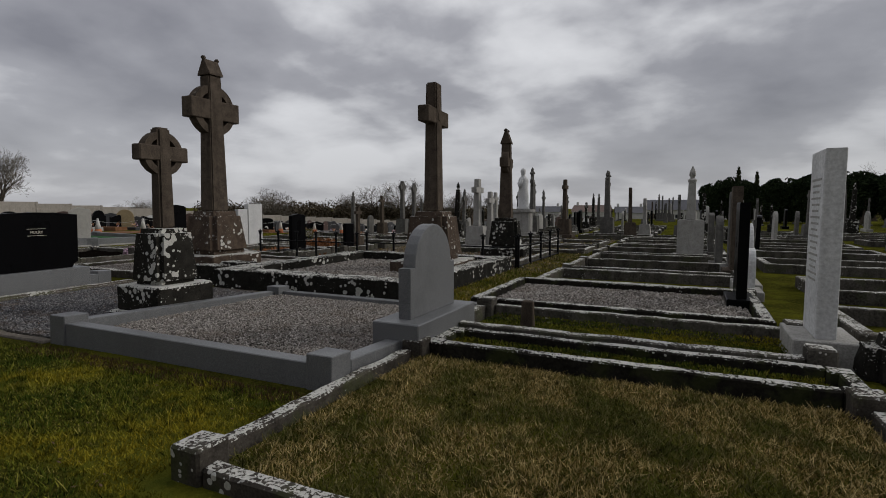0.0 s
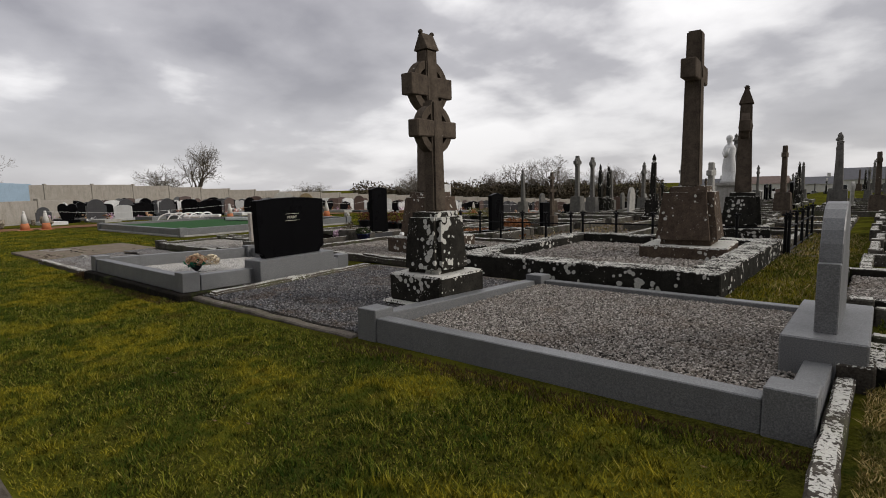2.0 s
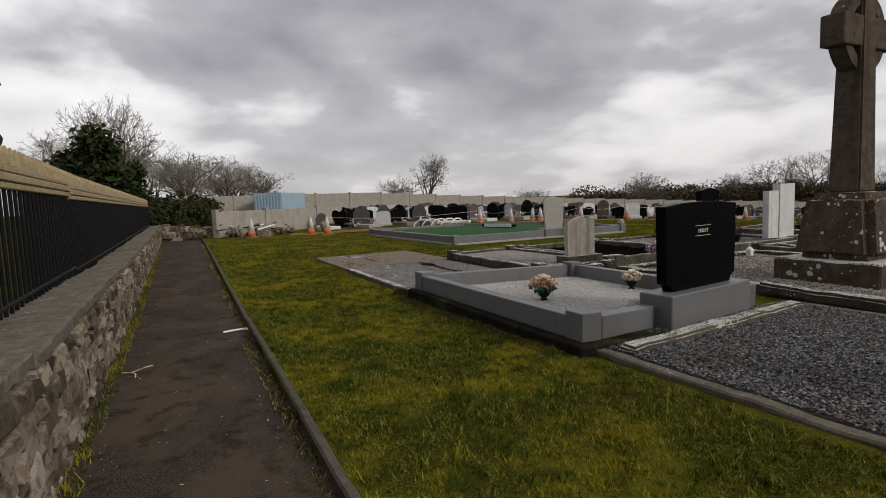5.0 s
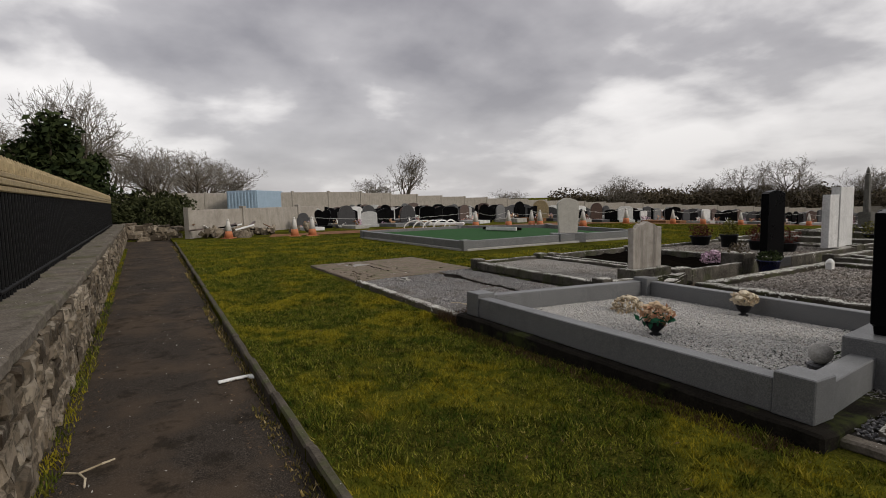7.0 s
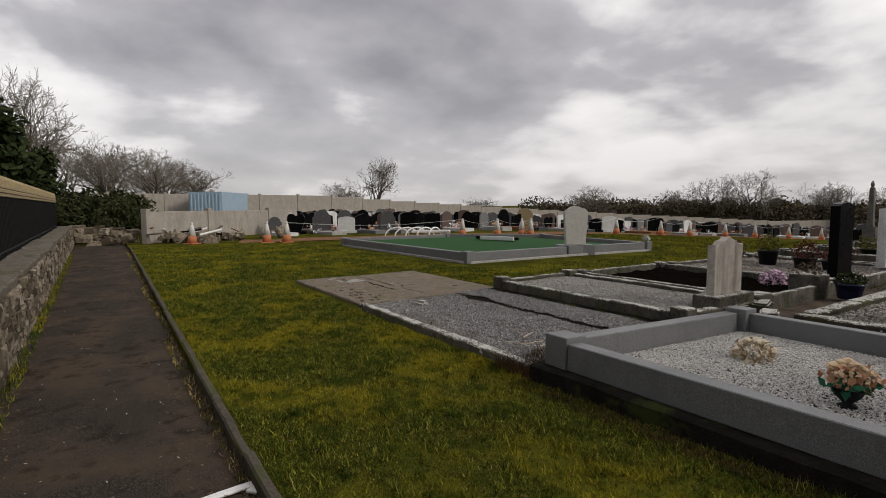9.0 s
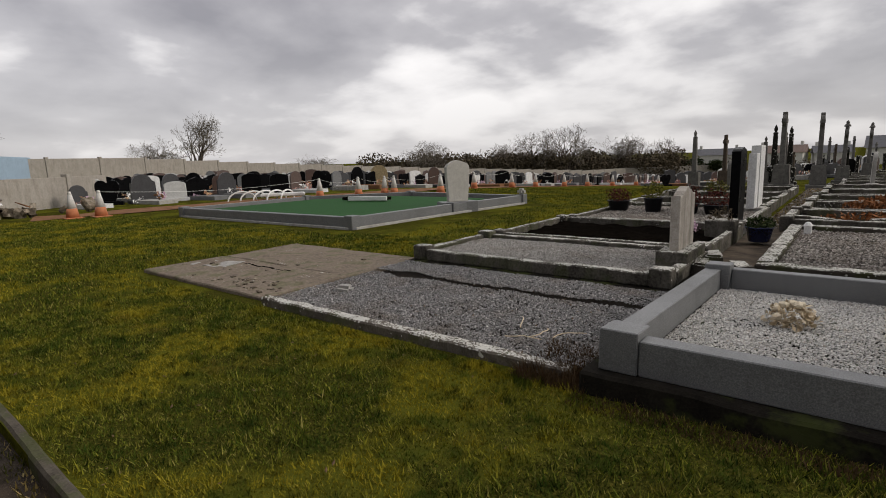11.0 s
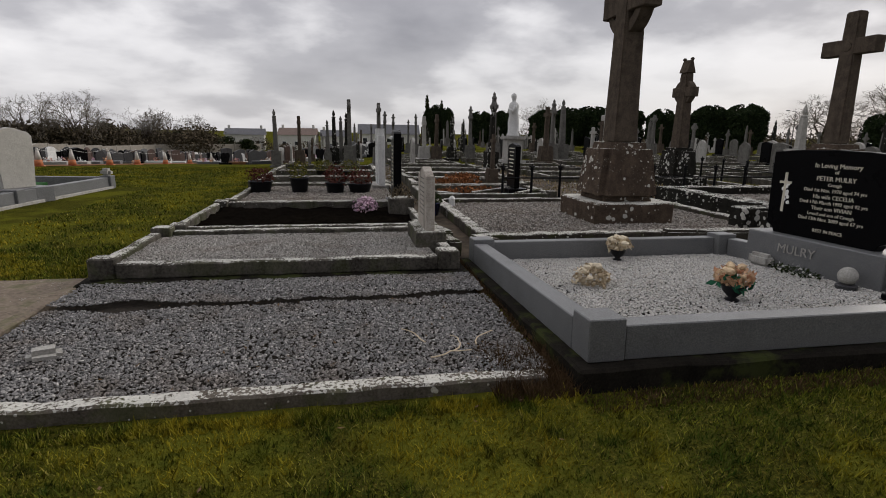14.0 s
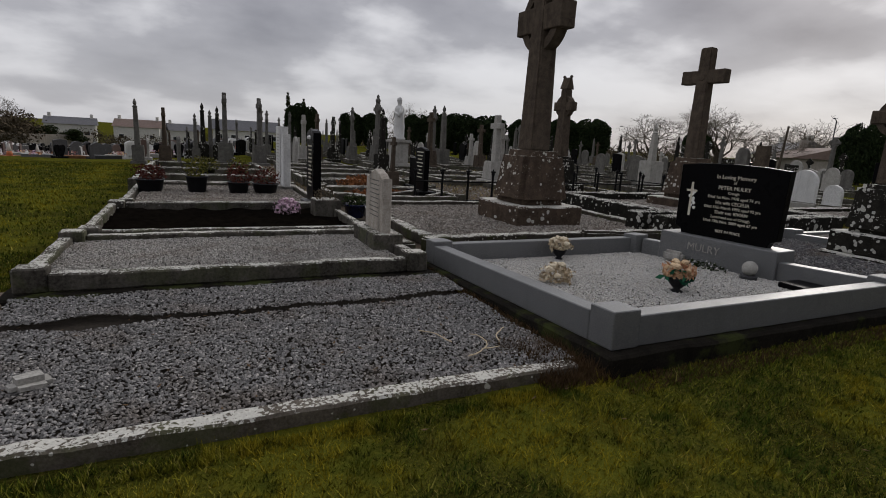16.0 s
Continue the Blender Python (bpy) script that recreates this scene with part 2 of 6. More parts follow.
M = {
    "turf": turf(), "blades": blades("grass_blades"), "dry": dry_blades("dry_grass"), "tarmac": tarmac(),
    "lichen_dark": stone("lichened_limestone", (0.010, 0.0097, 0.0085), (0.036, 0.034, 0.029), 0.78, streak=0.4, spots=13, top=0.145),
    "lichen_kerb": stone("lichened_kerb", (0.024, 0.021, 0.018), (0.095, 0.084, 0.070), 0.58, streak=0.3, moss=0.4, spots=22, top=0.25),
    "white_kerb": stone("whitewashed_kerb", (0.05, 0.042, 0.034), (0.17, 0.15, 0.125), 0.60, streak=0.3, moss=0.45, spots=22, top=0.235),
    "kerb_dark": stone("blackened_concrete", (0.007, 0.0065, 0.0055), (0.032, 0.029, 0.024), 0.50, streak=0.5, moss=0.35, spots=26, top=0.29, scale=5.0),
    "kerb_old": stone("old_concrete_kerb", (0.017, 0.0155, 0.013), (0.150, 0.138, 0.118), 0.50, streak=0.75, moss=0.3, spots=26, top=0.27, scale=5.0),
    "cross_brown": stone("brown_limestone", (0.040, 0.032, 0.025), (0.125, 0.100, 0.078), 0.24, streak=0.55, spots=13),
    "ped_brown": stone("pedestal_limestone", (0.034, 0.026, 0.020), (0.125, 0.093, 0.070), 0.74, streak=0.45, spots=13, top=0.26),
    "crust": stone("crusted_limestone", (0.010, 0.0097, 0.0085), (0.040, 0.037, 0.031), 0.80, streak=0.4, spots=15, top=0.26),
    "grey_stone": stone("grey_limestone", (0.070, 0.068, 0.063), (0.19, 0.182, 0.168), 0.30, streak=0.5, spots=18),
    "pale_stone": stone("pale_stone", (0.26, 0.25, 0.23), (0.44, 0.43, 0.40), 0.1, streak=0.45),
    "cream": stone("cream_stone", (0.36, 0.35, 0.32), (0.50, 0.48, 0.44), 0.0, streak=0.2, rough=0.7),
    "marble": stone("white_marble", (0.50, 0.50, 0.49), (0.68, 0.68, 0.67), 0.0, streak=0.25, rough=0.55, scale=4),
    "stained": stone("stained_headstone", (0.27, 0.24, 0.20), (0.52, 0.48, 0.43), 0.0, streak=0.9),
    "granite": granite("grey_granite", (0.130, 0.133, 0.135), (0.30, 0.305, 0.305), 0.42, 0.5),
    "granite_dk": granite("dark_granite", (0.045, 0.045, 0.048), (0.10, 0.10, 0.105), 0.35, 0.3),
    "black": granite("black_granite", (0.004, 0.004, 0.0045), (0.010, 0.010, 0.011), 0.25, 0.035),
    "brown_gr": granite("brown_granite", (0.075, 0.045, 0.036), (0.14, 0.09, 0.075), 0.3),
    "concrete": stone("concrete_slab", (0.105, 0.083, 0.063), (0.27, 0.222, 0.175), 0.30, streak=0.25, moss=0.45, scale=3.5, spots=9),
    "panel": stone("concrete_panel", (0.26, 0.235, 0.20), (0.38, 0.35, 0.31), 0.0, streak=0.35, scale=3),
    "edging": stone("edging_concrete", (0.045, 0.038, 0.03), (0.12, 0.105, 0.085), 0.25, streak=0.2, moss=0.5),
    "coping": stone("coping_stone", (0.060, 0.052, 0.043), (0.185, 0.162, 0.135), 0.30, streak=0.1, moss=0.3, spots=9),
    "mortar": plain("lime_mortar", (0.17, 0.145, 0.112), 0.95, bump=0.7, var=0.5, spec=0.02),
    "iron": plain("black_iron", (0.005, 0.005, 0.0055), 0.6, 0.0, 0.4, 30, 0.1, 0.12),
    "ochre": plain("ochre_paint", (0.33, 0.26, 0.15), 0.65, var=0.4, bump=0.1),
    "light_peb": pebbles("pale_gravel", [(0.0, (0.34, 0.335, 0.32)), (0.4, (0.52, 0.51, 0.48)), (0.8, (0.64, 0.625, 0.60)), (1.0, (0.47, 0.43, 0.37))], 0.12),
    "dark_peb": pebbles("grey_gravel", [(0.0, (0.13, 0.128, 0.127)), (0.5, (0.215, 0.21, 0.206)), (0.9, (0.32, 0.31, 0.30)), (1.0, (0.46, 0.44, 0.42))], 0.35),
    "worn_peb": pebbles("worn_pale_gravel", [(0.0, (0.20, 0.19, 0.175)), (0.5, (0.34, 0.325, 0.30)), (1.0, (0.50, 0.48, 0.45))], 0.35),
    "slate_peb": pebbles("dark_blue_gravel", [(0.0, (0.055, 0.055, 0.058)), (0.6, (0.13, 0.129, 0.132)), (1.0, (0.30, 0.29, 0.285))], 0.45),
    "mid_peb": pebbles("mixed_gravel", [(0.0, (0.11, 0.10, 0.09)), (0.5, (0.25, 0.226, 0.20)), (1.0, (0.47, 0.44, 0.40))], 0.32),
    # mossy footing, its near-black tone includes the shadow strip under the kerbs
    "footing": stone("shade_dark_footing", (0.007, 0.0065, 0.0055), (0.024, 0.021, 0.017), 0.0, streak=0.4, moss=0.5),
    "bed_pale": plain("pale_gravel_bed", (0.26, 0.25, 0.235), 0.95, var=0.4, scale=60),
    # bed coloured dark to give a ridge's shadow where chippings leave it bare
    "bed_shade": plain("shade_dark_gravel_bed", (0.030, 0.025, 0.020), 0.95, var=0.5, scale=40),
    "bed": plain("gravel_bed", (0.05, 0.045, 0.04), 0.95, var=0.4, scale=60),
    "rust_weed": plain("rusty_dead_fronds", (0.24, 0.10, 0.04), 0.9, var=0.6, scale=20),
    "brown_weed": plain("dead_brown_weeds", (0.085, 0.052, 0.026), 0.9, var=0.6, scale=20),
    "soil": plain("dark_soil", (0.006, 0.005, 0.004), 0.95, var=0.6, bump=0.8, spec=0.0),
    "clay": plain("bare_clay", (0.20, 0.10, 0.05), 0.95, var=0.5, scale=3, bump=0.6),
    "felt": plain("green_felt", (0.022, 0.078, 0.022), 0.9, var=0.25, scale=40),
    "white": plain("white_paint", (0.75, 0.75, 0.73), 0.6, var=0.15),
    "gilt": plain("pale_lettering", (0.62, 0.58, 0.48), 0.5, var=0.1),
    "cone_orange": plain("orange_plastic", (0.46, 0.17, 0.08), 0.5, var=0.2),
    "cone_white": plain("cone_white_sleeve", (0.62, 0.60, 0.57), 0.5, var=0.2),
    "bark": plain("bark", (0.085, 0.07, 0.055), 0.95, var=0.4, scale=8),
    "worn": plain("worn_ground", (0.085, 0.066, 0.048), 0.95, var=0.7, scale=5, bump=0.6),
    "leaf_litter": plain("dead_leaves", (0.14, 0.09, 0.05), 0.9, var=0.6, scale=30),
    "bark_pale": plain("pale_twigs", (0.17, 0.15, 0.125), 0.95, var=0.3, scale=8),
    "slate": plain("slate_roof", (0.13, 0.13, 0.14), 0.7, var=0.25, scale=3),
    "render_wall": plain("painted_render", (0.62, 0.61, 0.57), 0.85, var=0.12, scale=2),
    "tile_roof": plain("brown_tile_roof", (0.20, 0.15, 0.13), 0.8, var=0.25, scale=3),
    "glass_dark": plain("window_glass", (0.03, 0.035, 0.04), 0.08, var=0.1, spec=0.6, bump=0.0),
    "blue_paint": plain("pale_blue_paint", (0.30, 0.40, 0.50), 0.55, var=0.12, scale=2),
    "cotta": plain("black_plastic_pot", (0.018, 0.018, 0.02), 0.5, var=0.3),
    "blue_pot": plain("blue_glaze", (0.012, 0.018, 0.06), 0.2, var=0.3, spec=0.6),
}


def leafy(name, a, b):
    m = Mat(name, 0.75, spec=0.03)
    c = m.ramp(m.rand(True), [(0.0, a), (1.0, b)])
    m.color(m.mix(m.math("MULTIPLY", m.step(m.noise(1.2, 4), 0.45, 0.7), 0.5), c, tuple(k * 0.5 for k in a)))
    return m.m


rb_m = Mat("rubble_face", 0.92)
rn = rb_m.math("FRACT", rb_m.math("ADD", rb_m.rand(), rb_m.rand(True)))
rc = rb_m.ramp(rn, [(0.0, (0.050, 0.038, 0.027)), (0.35, (0.125, 0.100, 0.072)), (0.7, (0.22, 0.180, 0.132)), (1.0, (0.33, 0.28, 0.215))])
rn1, rn2 = rb_m.noise(16.0, 6, 0.65), rb_m.noise(90.0, 3, 0.6)
rc = rb_m.mix(rb_m.math("MULTIPLY", rb_m.step(rn1, 0.46, 0.62), 0.7), rc, (0.045, 0.040, 0.030))
rc = rb_m.mix(rb_m.math("MULTIPLY", rb_m.step(rb_m.noise(5.0, 5), 0.57, 0.64), 0.5), rc, (0.34, 0.30, 0.24))
rb_m.color(rc).bump(rb_m.math("ADD", rn1, rb_m.math("MULTIPLY", rn2, 0.5)), 0.7, 0.02)
M["rubble"] = rb_m.m
M["yew"] = leafy("yew_leaves", (0.010, 0.018, 0.008), (0.032, 0.045, 0.018))
M["ever"] = leafy("evergreen_leaves", (0.014, 0.022, 0.010), (0.045, 0.058, 0.022))
M["hedge"] = leafy("hedge_leaves", (0.022, 0.028, 0.012), (0.06, 0.065, 0.028))
M["scrub"] = leafy("winter_scrub", (0.055, 0.045, 0.032), (0.13, 0.105, 0.07))
M["heather"] = leafy("heather", (0.06, 0.015, 0.015), (0.13, 0.05, 0.035))
M["shrub"] = leafy("garden_shrub", (0.05, 0.06, 0.015), (0.17, 0.15, 0.035))
M["petal_cream"] = leafy("cream_petals", (0.42, 0.32, 0.20), (0.68, 0.60, 0.46))
M["petal_pink"] = leafy("pink_petals", (0.42, 0.20, 0.16), (0.62, 0.40, 0.34))
M["petal_lilac"] = leafy("lilac_petals", (0.42, 0.27, 0.36), (0.62, 0.46, 0.55))
M["petal_mix"] = leafy("peach_petals", (0.50, 0.22, 0.12), (0.66, 0.52, 0.34))
M["leaf_green"] = leafy("silk_leaves", (0.02, 0.10, 0.06), (0.05, 0.20, 0.11))


# ---- mesh helpers ----
def ground_z(x, y):
    """Height of the turf: a slight rise to the east, a fall in the far new section."""
    z = 0.012 * (min(max(x, -12.0), -3.0) + 12.0)
    far = max(0.0, y - 18.0) * min(1.0, max(0.0, (-6.0 - x) / 11.0))
    return z - 0.05 * min(far, 75.0) - 0.03 * min(max(0.0, y - 60.0), 70.0) * min(1.0, max(0.0, (x + 17.0) / 11.0))


def finish(bm, name, material, smooth=False):
    me = bpy.data.meshes.new(name)
    bmesh.ops.recalc_face_normals(bm, faces=bm.faces[:])
    bm.to_mesh(me)
    bm.free()
    me.materials.append(material)
    if smooth:
        for p in me.polygons:
            p.use_smooth = True
    return me


def part(name, data, material=None, parent=None, label="", at=(0, 0, 0), turn=0.0, smooth=False):
    """Links a bmesh or a mesh as one object under parent."""
    me = finish(data, name, material, smooth) if isinstance(data, bmesh.types.BMesh) else data
    ob = new(name, me)
    ob.location = at
    ob.rotation_euler = (0, 0, radians(turn))
    if parent:
        ob.parent = parent
    if label:
        ob["label"] = label
    return ob


def thing(name, x, y, z, label, category, group="", turn=0.0, kind=""):
    ob = new(name)
    ob.empty_display_size = 0.1
    ob.location, ob.rotation_euler = (x, y, z), (0, 0, radians(turn))
    return tagged(ob, label, category, group, kind)


def box(sx, sy, sz, bevel=0.008, cx=0.0, cy=0.0, cz=None, top=(1.0, 1.0), bm=None, rough=0.0, seed=0):
    """A bevelled block standing on z=0 (or centred at cz), its top scaled by top."""
    own = bmesh.new()
    bmesh.ops.create_cube(own, size=1.0)
    for v in own.verts:
        k = top if v.co.z > 0 else (1, 1)
        v.co = Vector((v.co.x * sx * k[0], v.co.y * sy * k[1], (v.co.z + 0.5) * sz))
    if bevel:
        bmesh.ops.bevel(own, geom=own.edges[:], offset=bevel, segments=1 if bevel < 0.02 else 2, affect="EDGES")
    if rough:
        long = max(sx, sy, sz)
        cuts = max(1, int(long / 0.14))
        es = [e for e in own.edges if e.calc_length() > 0.5 * long]
        bmesh.ops.subdivide_edges(own, edges=es, cuts=cuts, use_grid_fill=True)
        for v in own.verts:
            v.co += noise.noise_vector(v.co * 5.0 + Vector((seed * 3.7, seed * 1.3, 0))) * rough
    off = Vector((cx, cy, 0 if cz is None else cz - sz / 2))
    for v in own.verts:
        v.co += off
    if bm is None:
        return own
    return join(bm, own)


def join(bm, other):
    me = bpy.data.meshes.new("tmp")
    other.to_mesh(me)
    other.free()
    bm.from_mesh(me)
    bpy.data.meshes.remove(me)
    return bm


def plate(outline, thick, bevel=0.006):
    """An upright slab from an outline of (across, up): faces -x, across runs along y."""
    bm = bmesh.new()
    a = [bm.verts.new((-thick / 2, u, w)) for u, w in outline]
    face = bm.faces.new(a)
    r = bmesh.ops.extrude_face_region(bm, geom=[face])
    for v in [g for g in r["geom"] if isinstance(g, bmesh.types.BMVert)]:
        v.co.x += thick
    if bevel:
        caps = [e for e in bm.edges if abs(e.verts[0].co.x - e.verts[1].co.x) < 1e-6]
        bmesh.ops.bevel(bm, geom=caps, offset=bevel, segments=1, affect="EDGES")
    return bm


def outline(shape, w, h):
    """Outlines of headstones, w wide and h high."""
    n, r = 12, w / 2
    arc = lambda cx, cz, rr, a0, a1, k=n: [(cx + rr * math.cos(radians(a0 + (a1 - a0) * i / k)), cz + rr * math.sin(radians(a0 + (a1 - a0) * i / k))) for i in range(k + 1)]
    if shape == "arch":
        return [(-r, 0), (r, 0)] + arc(0, h - r, r, 0, 180)
    if shape == "shoulder":
        q = r * 0.82
        return [(-r, 0), (r, 0), (r, h - q * 0.9), (q, h - q * 0.9)] + arc(0, h - q * 0.9, q, 4, 176)[0:] + [(-q, h - q * 0.9), (-r, h - q * 0.9)]
    if shape == "low":
        rise = 0.18 * w
        return [(-r, 0), (r, 0)] + [(r * math.cos(math.pi * i / n), h - rise + rise * math.sin(math.pi * i / n)) for i in range(n + 1)]
    if shape == "peak":
        return [(-r, 0), (r, 0), (r, h - 0.12 * w), (r * 0.75, h - 0.06 * w), (0, h), (-r * 0.75, h - 0.06 * w), (-r, h - 0.12 * w)]
    if shape == "ogee":
        pts = [(r - 2 * r * i / 20, 0) for i in range(21)]
        return [(-r, 0), (r, 0)] + [(u, h - 0.14 * w * (1 - math.cos(math.pi * u / r)) / 2 - 0.03 * w * abs(math.sin(2 * math.pi * u / r))) for u, _ in pts]
    if shape == "wave":
        return [(-r * 0.84, 0), (r * 0.84, 0), (r, h * 0.62), (r, h * 0.86), (r * 0.8, h * 0.93), (r * 0.45, h * 0.955), (r * 0.15, h * 0.99), (-r * 0.1, h), (-r * 0.4, h * 0.985), (-r * 0.85, h * 0.9), (-r, h * 0.84), (-r * 0.95, h * 0.55)]
    if shape == "heart":
        return [(-r * 0.6, 0), (r * 0.6, 0), (r, h * 0.6)] + arc(r / 2, h * 0.78, r / 2, 0, 150, 6) + arc(-r / 2, h * 0.78, r / 2, 30, 180, 6) + [(-r, h * 0.6)]
    return [(-r, 0), (r, 0), (r, h), (-r, h)]


def tube(bm, a, b, ra, rb, sides=6):
    d = (b - a)
    if d.length < 1e-6:
        return
    q = d.to_track_quat("Z", "Y").to_matrix()
    ring = [[bm.verts.new(p + q @ Vector((r * math.cos(6.2832 * i / sides), r * math.sin(6.2832 * i / sides), 0))) for i in range(sides)] for p, r in ((a, ra), (b, rb))]
    for i in range(sides):
        bm.faces.new((ring[0][i], ring[0][(i + 1) % sides], ring[1][(i + 1) % sides], ring[1][i]))
    bm.faces.new(ring[0][::-1])
    bm.faces.new(ring[1])


def bent(points, r0, r1, sides=6):
    """One continuous round rod through the points, from radius r0 to r1."""
    bm, rings, n = bmesh.new(), [], len(points)
    for i, p in enumerate(points):
        d = points[min(i + 1, n - 1)] - points[max(i - 1, 0)]
        q = d.to_track_quat("Z", "Y").to_matrix()
        r = r0 + (r1 - r0) * i / (n - 1)
        rings.append([bm.verts.new(p + q @ Vector((r * math.cos(6.2832 * k / sides), r * math.sin(6.2832 * k / sides), 0))) for k in range(sides)])
    for a, c in zip(rings, rings[1:]):
        for k in range(sides):
            bm.faces.new((a[k], a[(k + 1) % sides], c[(k + 1) % sides], c[k]))
    bm.faces.new(rings[0][::-1])
    bm.faces.new(rings[-1])
    return bm


def lathe(profile, sides=14):
    bm = bmesh.new()
    rings = [[bm.verts.new((r * math.cos(6.2832 * i / sides), r * math.sin(6.2832 * i / sides), z)) for i in range(sides)] for r, z in profile]
    for a, b in zip(rings, rings[1:]):
        for i in range(sides):
            bm.faces.new((a[i], a[(i + 1) % sides], b[(i + 1) % sides], b[i]))
    bm.faces.new(rings[0][::-1])
    bm.faces.new(rings[-1])
    return bm


def soup(name, verts, faces, material, parent=None, at=(0, 0, 0)):
    """One mesh of many loose small pieces, from arrays."""
    me = bpy.data.meshes.new(name)
    me.from_pydata(np.asarray(verts).reshape(-1, 3).tolist(), [], np.asarray(faces).tolist())
    me.materials.append(material)
    ob = new(name, me)
    ob.location = at
    if parent:
        ob.parent = parent
    return ob


def letters(text, size, material, parent, at, name="inscription", turn=-90.0, depth=0.002, align="CENTER"):
    """Raised lettering on a face that looks to -x."""
    cu = bpy.data.curves.new(name, "FONT")
    cu.body, cu.size, cu.extrude, cu.align_x, cu.align_y = text, size, depth, align, "CENTER"
    cu.resolution_u = 2
    tmp = bpy.data.objects.new(name, cu)
    scene.collection.objects.link(tmp)
    dg = bpy.context.evaluated_depsgraph_get()
    me = bpy.data.meshes.new_from_object(tmp.evaluated_get(dg))
    bpy.data.objects.remove(tmp)
    me.materials.clear()
    me.materials.append(material)
    ob = new(name, me)
    ob.parent = parent
    ob.location, ob.rotation_euler = at, (radians(90), 0, radians(turn))
    return ob


# ---- ground, path, boundary wall and railing ----
def edge_y(x):
    """Where the path's concrete edging runs."""
    return 0.25 + 0.0185 * (-5.0 - min(max(x, -27.0), 4.0))


PATH_Z = -0.07
xs = sorted(set([-4000, -1500, -600, -300, -180, -120, -90, -70] + list(range(-60, 31, 2)) + [40, 60, 90, 150, 300, 600, 1500, 4000]))
ys = sorted(set([-4000, -1500, -500, -200, -100, -60, -30, -15, -8, -4, -1.35, -1.34, 0.36, 0.365] + list(range(1, 110, 3)) + [130, 160, 220, 350, 700, 1600, 4000]))
bm = bmesh.new()
grid = []
for y in ys:
    row = []
    for x in xs:
        z = ground_z(x, y)
        if -1.341 < y < 0.361 and -31 < x < 60:
            z -= 0.2
        row.append(bm.verts.new((x, y + edge_y(x) - 0.39 if 0.35 < y < 0.37 and -31 < x < 60 else y, z)))
    grid.append(row)
for j in range(len(ys) - 1):
    for i in range(len(xs) - 1):
        bm.faces.new((grid[j][i], grid[j][i + 1], grid[j + 1][i + 1], grid[j + 1][i]))
ground = part("ground", bm, M["turf"])
tagged(ground, "mossy green cemetery turf with yellowed patches", "ground", kind="structure")

bm = bmesh.new()
cols = []
for i in range(0, 171):
    x = -30.0 + i * 0.4
    rowv = []
    e = edge_y(x)
    for y in (-0.93, -0.75, -0.5, -0.2, 0.05, e - 0.08, e - 0.028):
        z = ground_z(x, 0) + PATH_Z + 0.018 * noise.noise(Vector((x * 0.9, y * 1.7, 0)))
        rowv.append(bm.verts.new((x, y, z)))
    cols.append(rowv)
for a, b in zip(cols, cols[1:]):
    for i in range(6):
        bm.faces.new((a[i], b[i], b[i + 1], a[i + 1]))
path = part("path", bm, M["tarmac"], smooth=True)
tagged(path, "narrow worn brown tarmac footpath with mossy edges", "path", kind="structure")

edging = thing("path_edging", -13, 0.39, 0, "narrow weathered concrete edging strip beside the path", "kerb", kind="structure")
edge_me = [finish(box(0.895, 0.055, 0.30, 0.012, rough=0.006, seed=s), "edging_strip", M["edging"]) for s in range(4)]
for i in range(44):
    x = -26.6 + i * 0.9
    o = part("edging_strip", edge_me[i % 4], parent=edging, at=(x + 13, edge_y(x) - 0.39 + random.uniform(-0.006, 0.006), ground_z(x, 0) - 0.285 + random.uniform(-0.006, 0.008)), turn=-1.06 + random.uniform(-0.5, 0.5))

WALL_X0, WALL_X1 = -30.5, 22.0
bw = thing("wall_roadside", -10, -1.09, 0, "low rubble limestone boundary wall with rough flat coping", "wall", kind="structure")
core = bmesh.new()
for i in range(26):
    x = WALL_X0 + 1 + i * 2.02
    box(2.02, 0.40, 0.86, 0, cx=x + 10, cy=-0.02, cz=ground_z(x, 0) + 0.12, bm=core)
part("wall_core", core, M["mortar"], bw)


def rubble_mesh(seed):
    rng = random.Random(seed)
    b = bmesh.new()
    bmesh.ops.create_cube(b, size=1.0)
    bmesh.ops.bevel(b, geom=b.edges[:], offset=0.12, segments=1, affect="EDGES")
    for v in b.verts:
        v.co += Vector((rng.uniform(-0.13, 0.13), rng.uniform(-0.12, 0.12), rng.uniform(-0.13, 0.13)))
    return finish(b, "stone", M["rubble"])


rub = [rubble_mesh(s) for s in range(10)]
rng = random.Random(5)
far_v, far_f = [], []
near_count = 0
x = WALL_X0
for course in range(6):
    x = WALL_X0
    while x < 4.0:
        w = rng.uniform(0.09, 0.27)
        h = rng.uniform(0.07, 0.13)
        zc = -0.06 + course * 0.108 + rng.uniform(-0.012, 0.012)
        cx, gz = x + w / 2, ground_z(x, 0)
        if -9.6 < cx < -4.2 and near_count < 300:
            o = part("stone", rub[rng.randrange(10)], parent=bw, at=(cx + 10, 0.185 + rng.uniform(-0.012, 0.014), gz + zc))
            o.scale = (w * 1.02, 0.10, h * 1.02)
            o.rotation_euler = (0, rng.uniform(-0.12, 0.12), 0)
            near_count += 1
        else:
            me = rub[rng.randrange(10)]
            base = len(far_v)
            dy = rng.uniform(-0.012, 0.014)
            far_v += [(v.co.x * w * 1.02 + cx + 10, v.co.y * 0.10 + 0.185 + dy, v.co.z * h * 1.02 + gz + zc) for v in me.vertices]
            far_f += [tuple(k + base for k in p.vertices) for p in me.polygons]
        x += w
rest_me = bpy.data.meshes.new("stones")
rest_me.from_pydata(far_v, [], far_f)
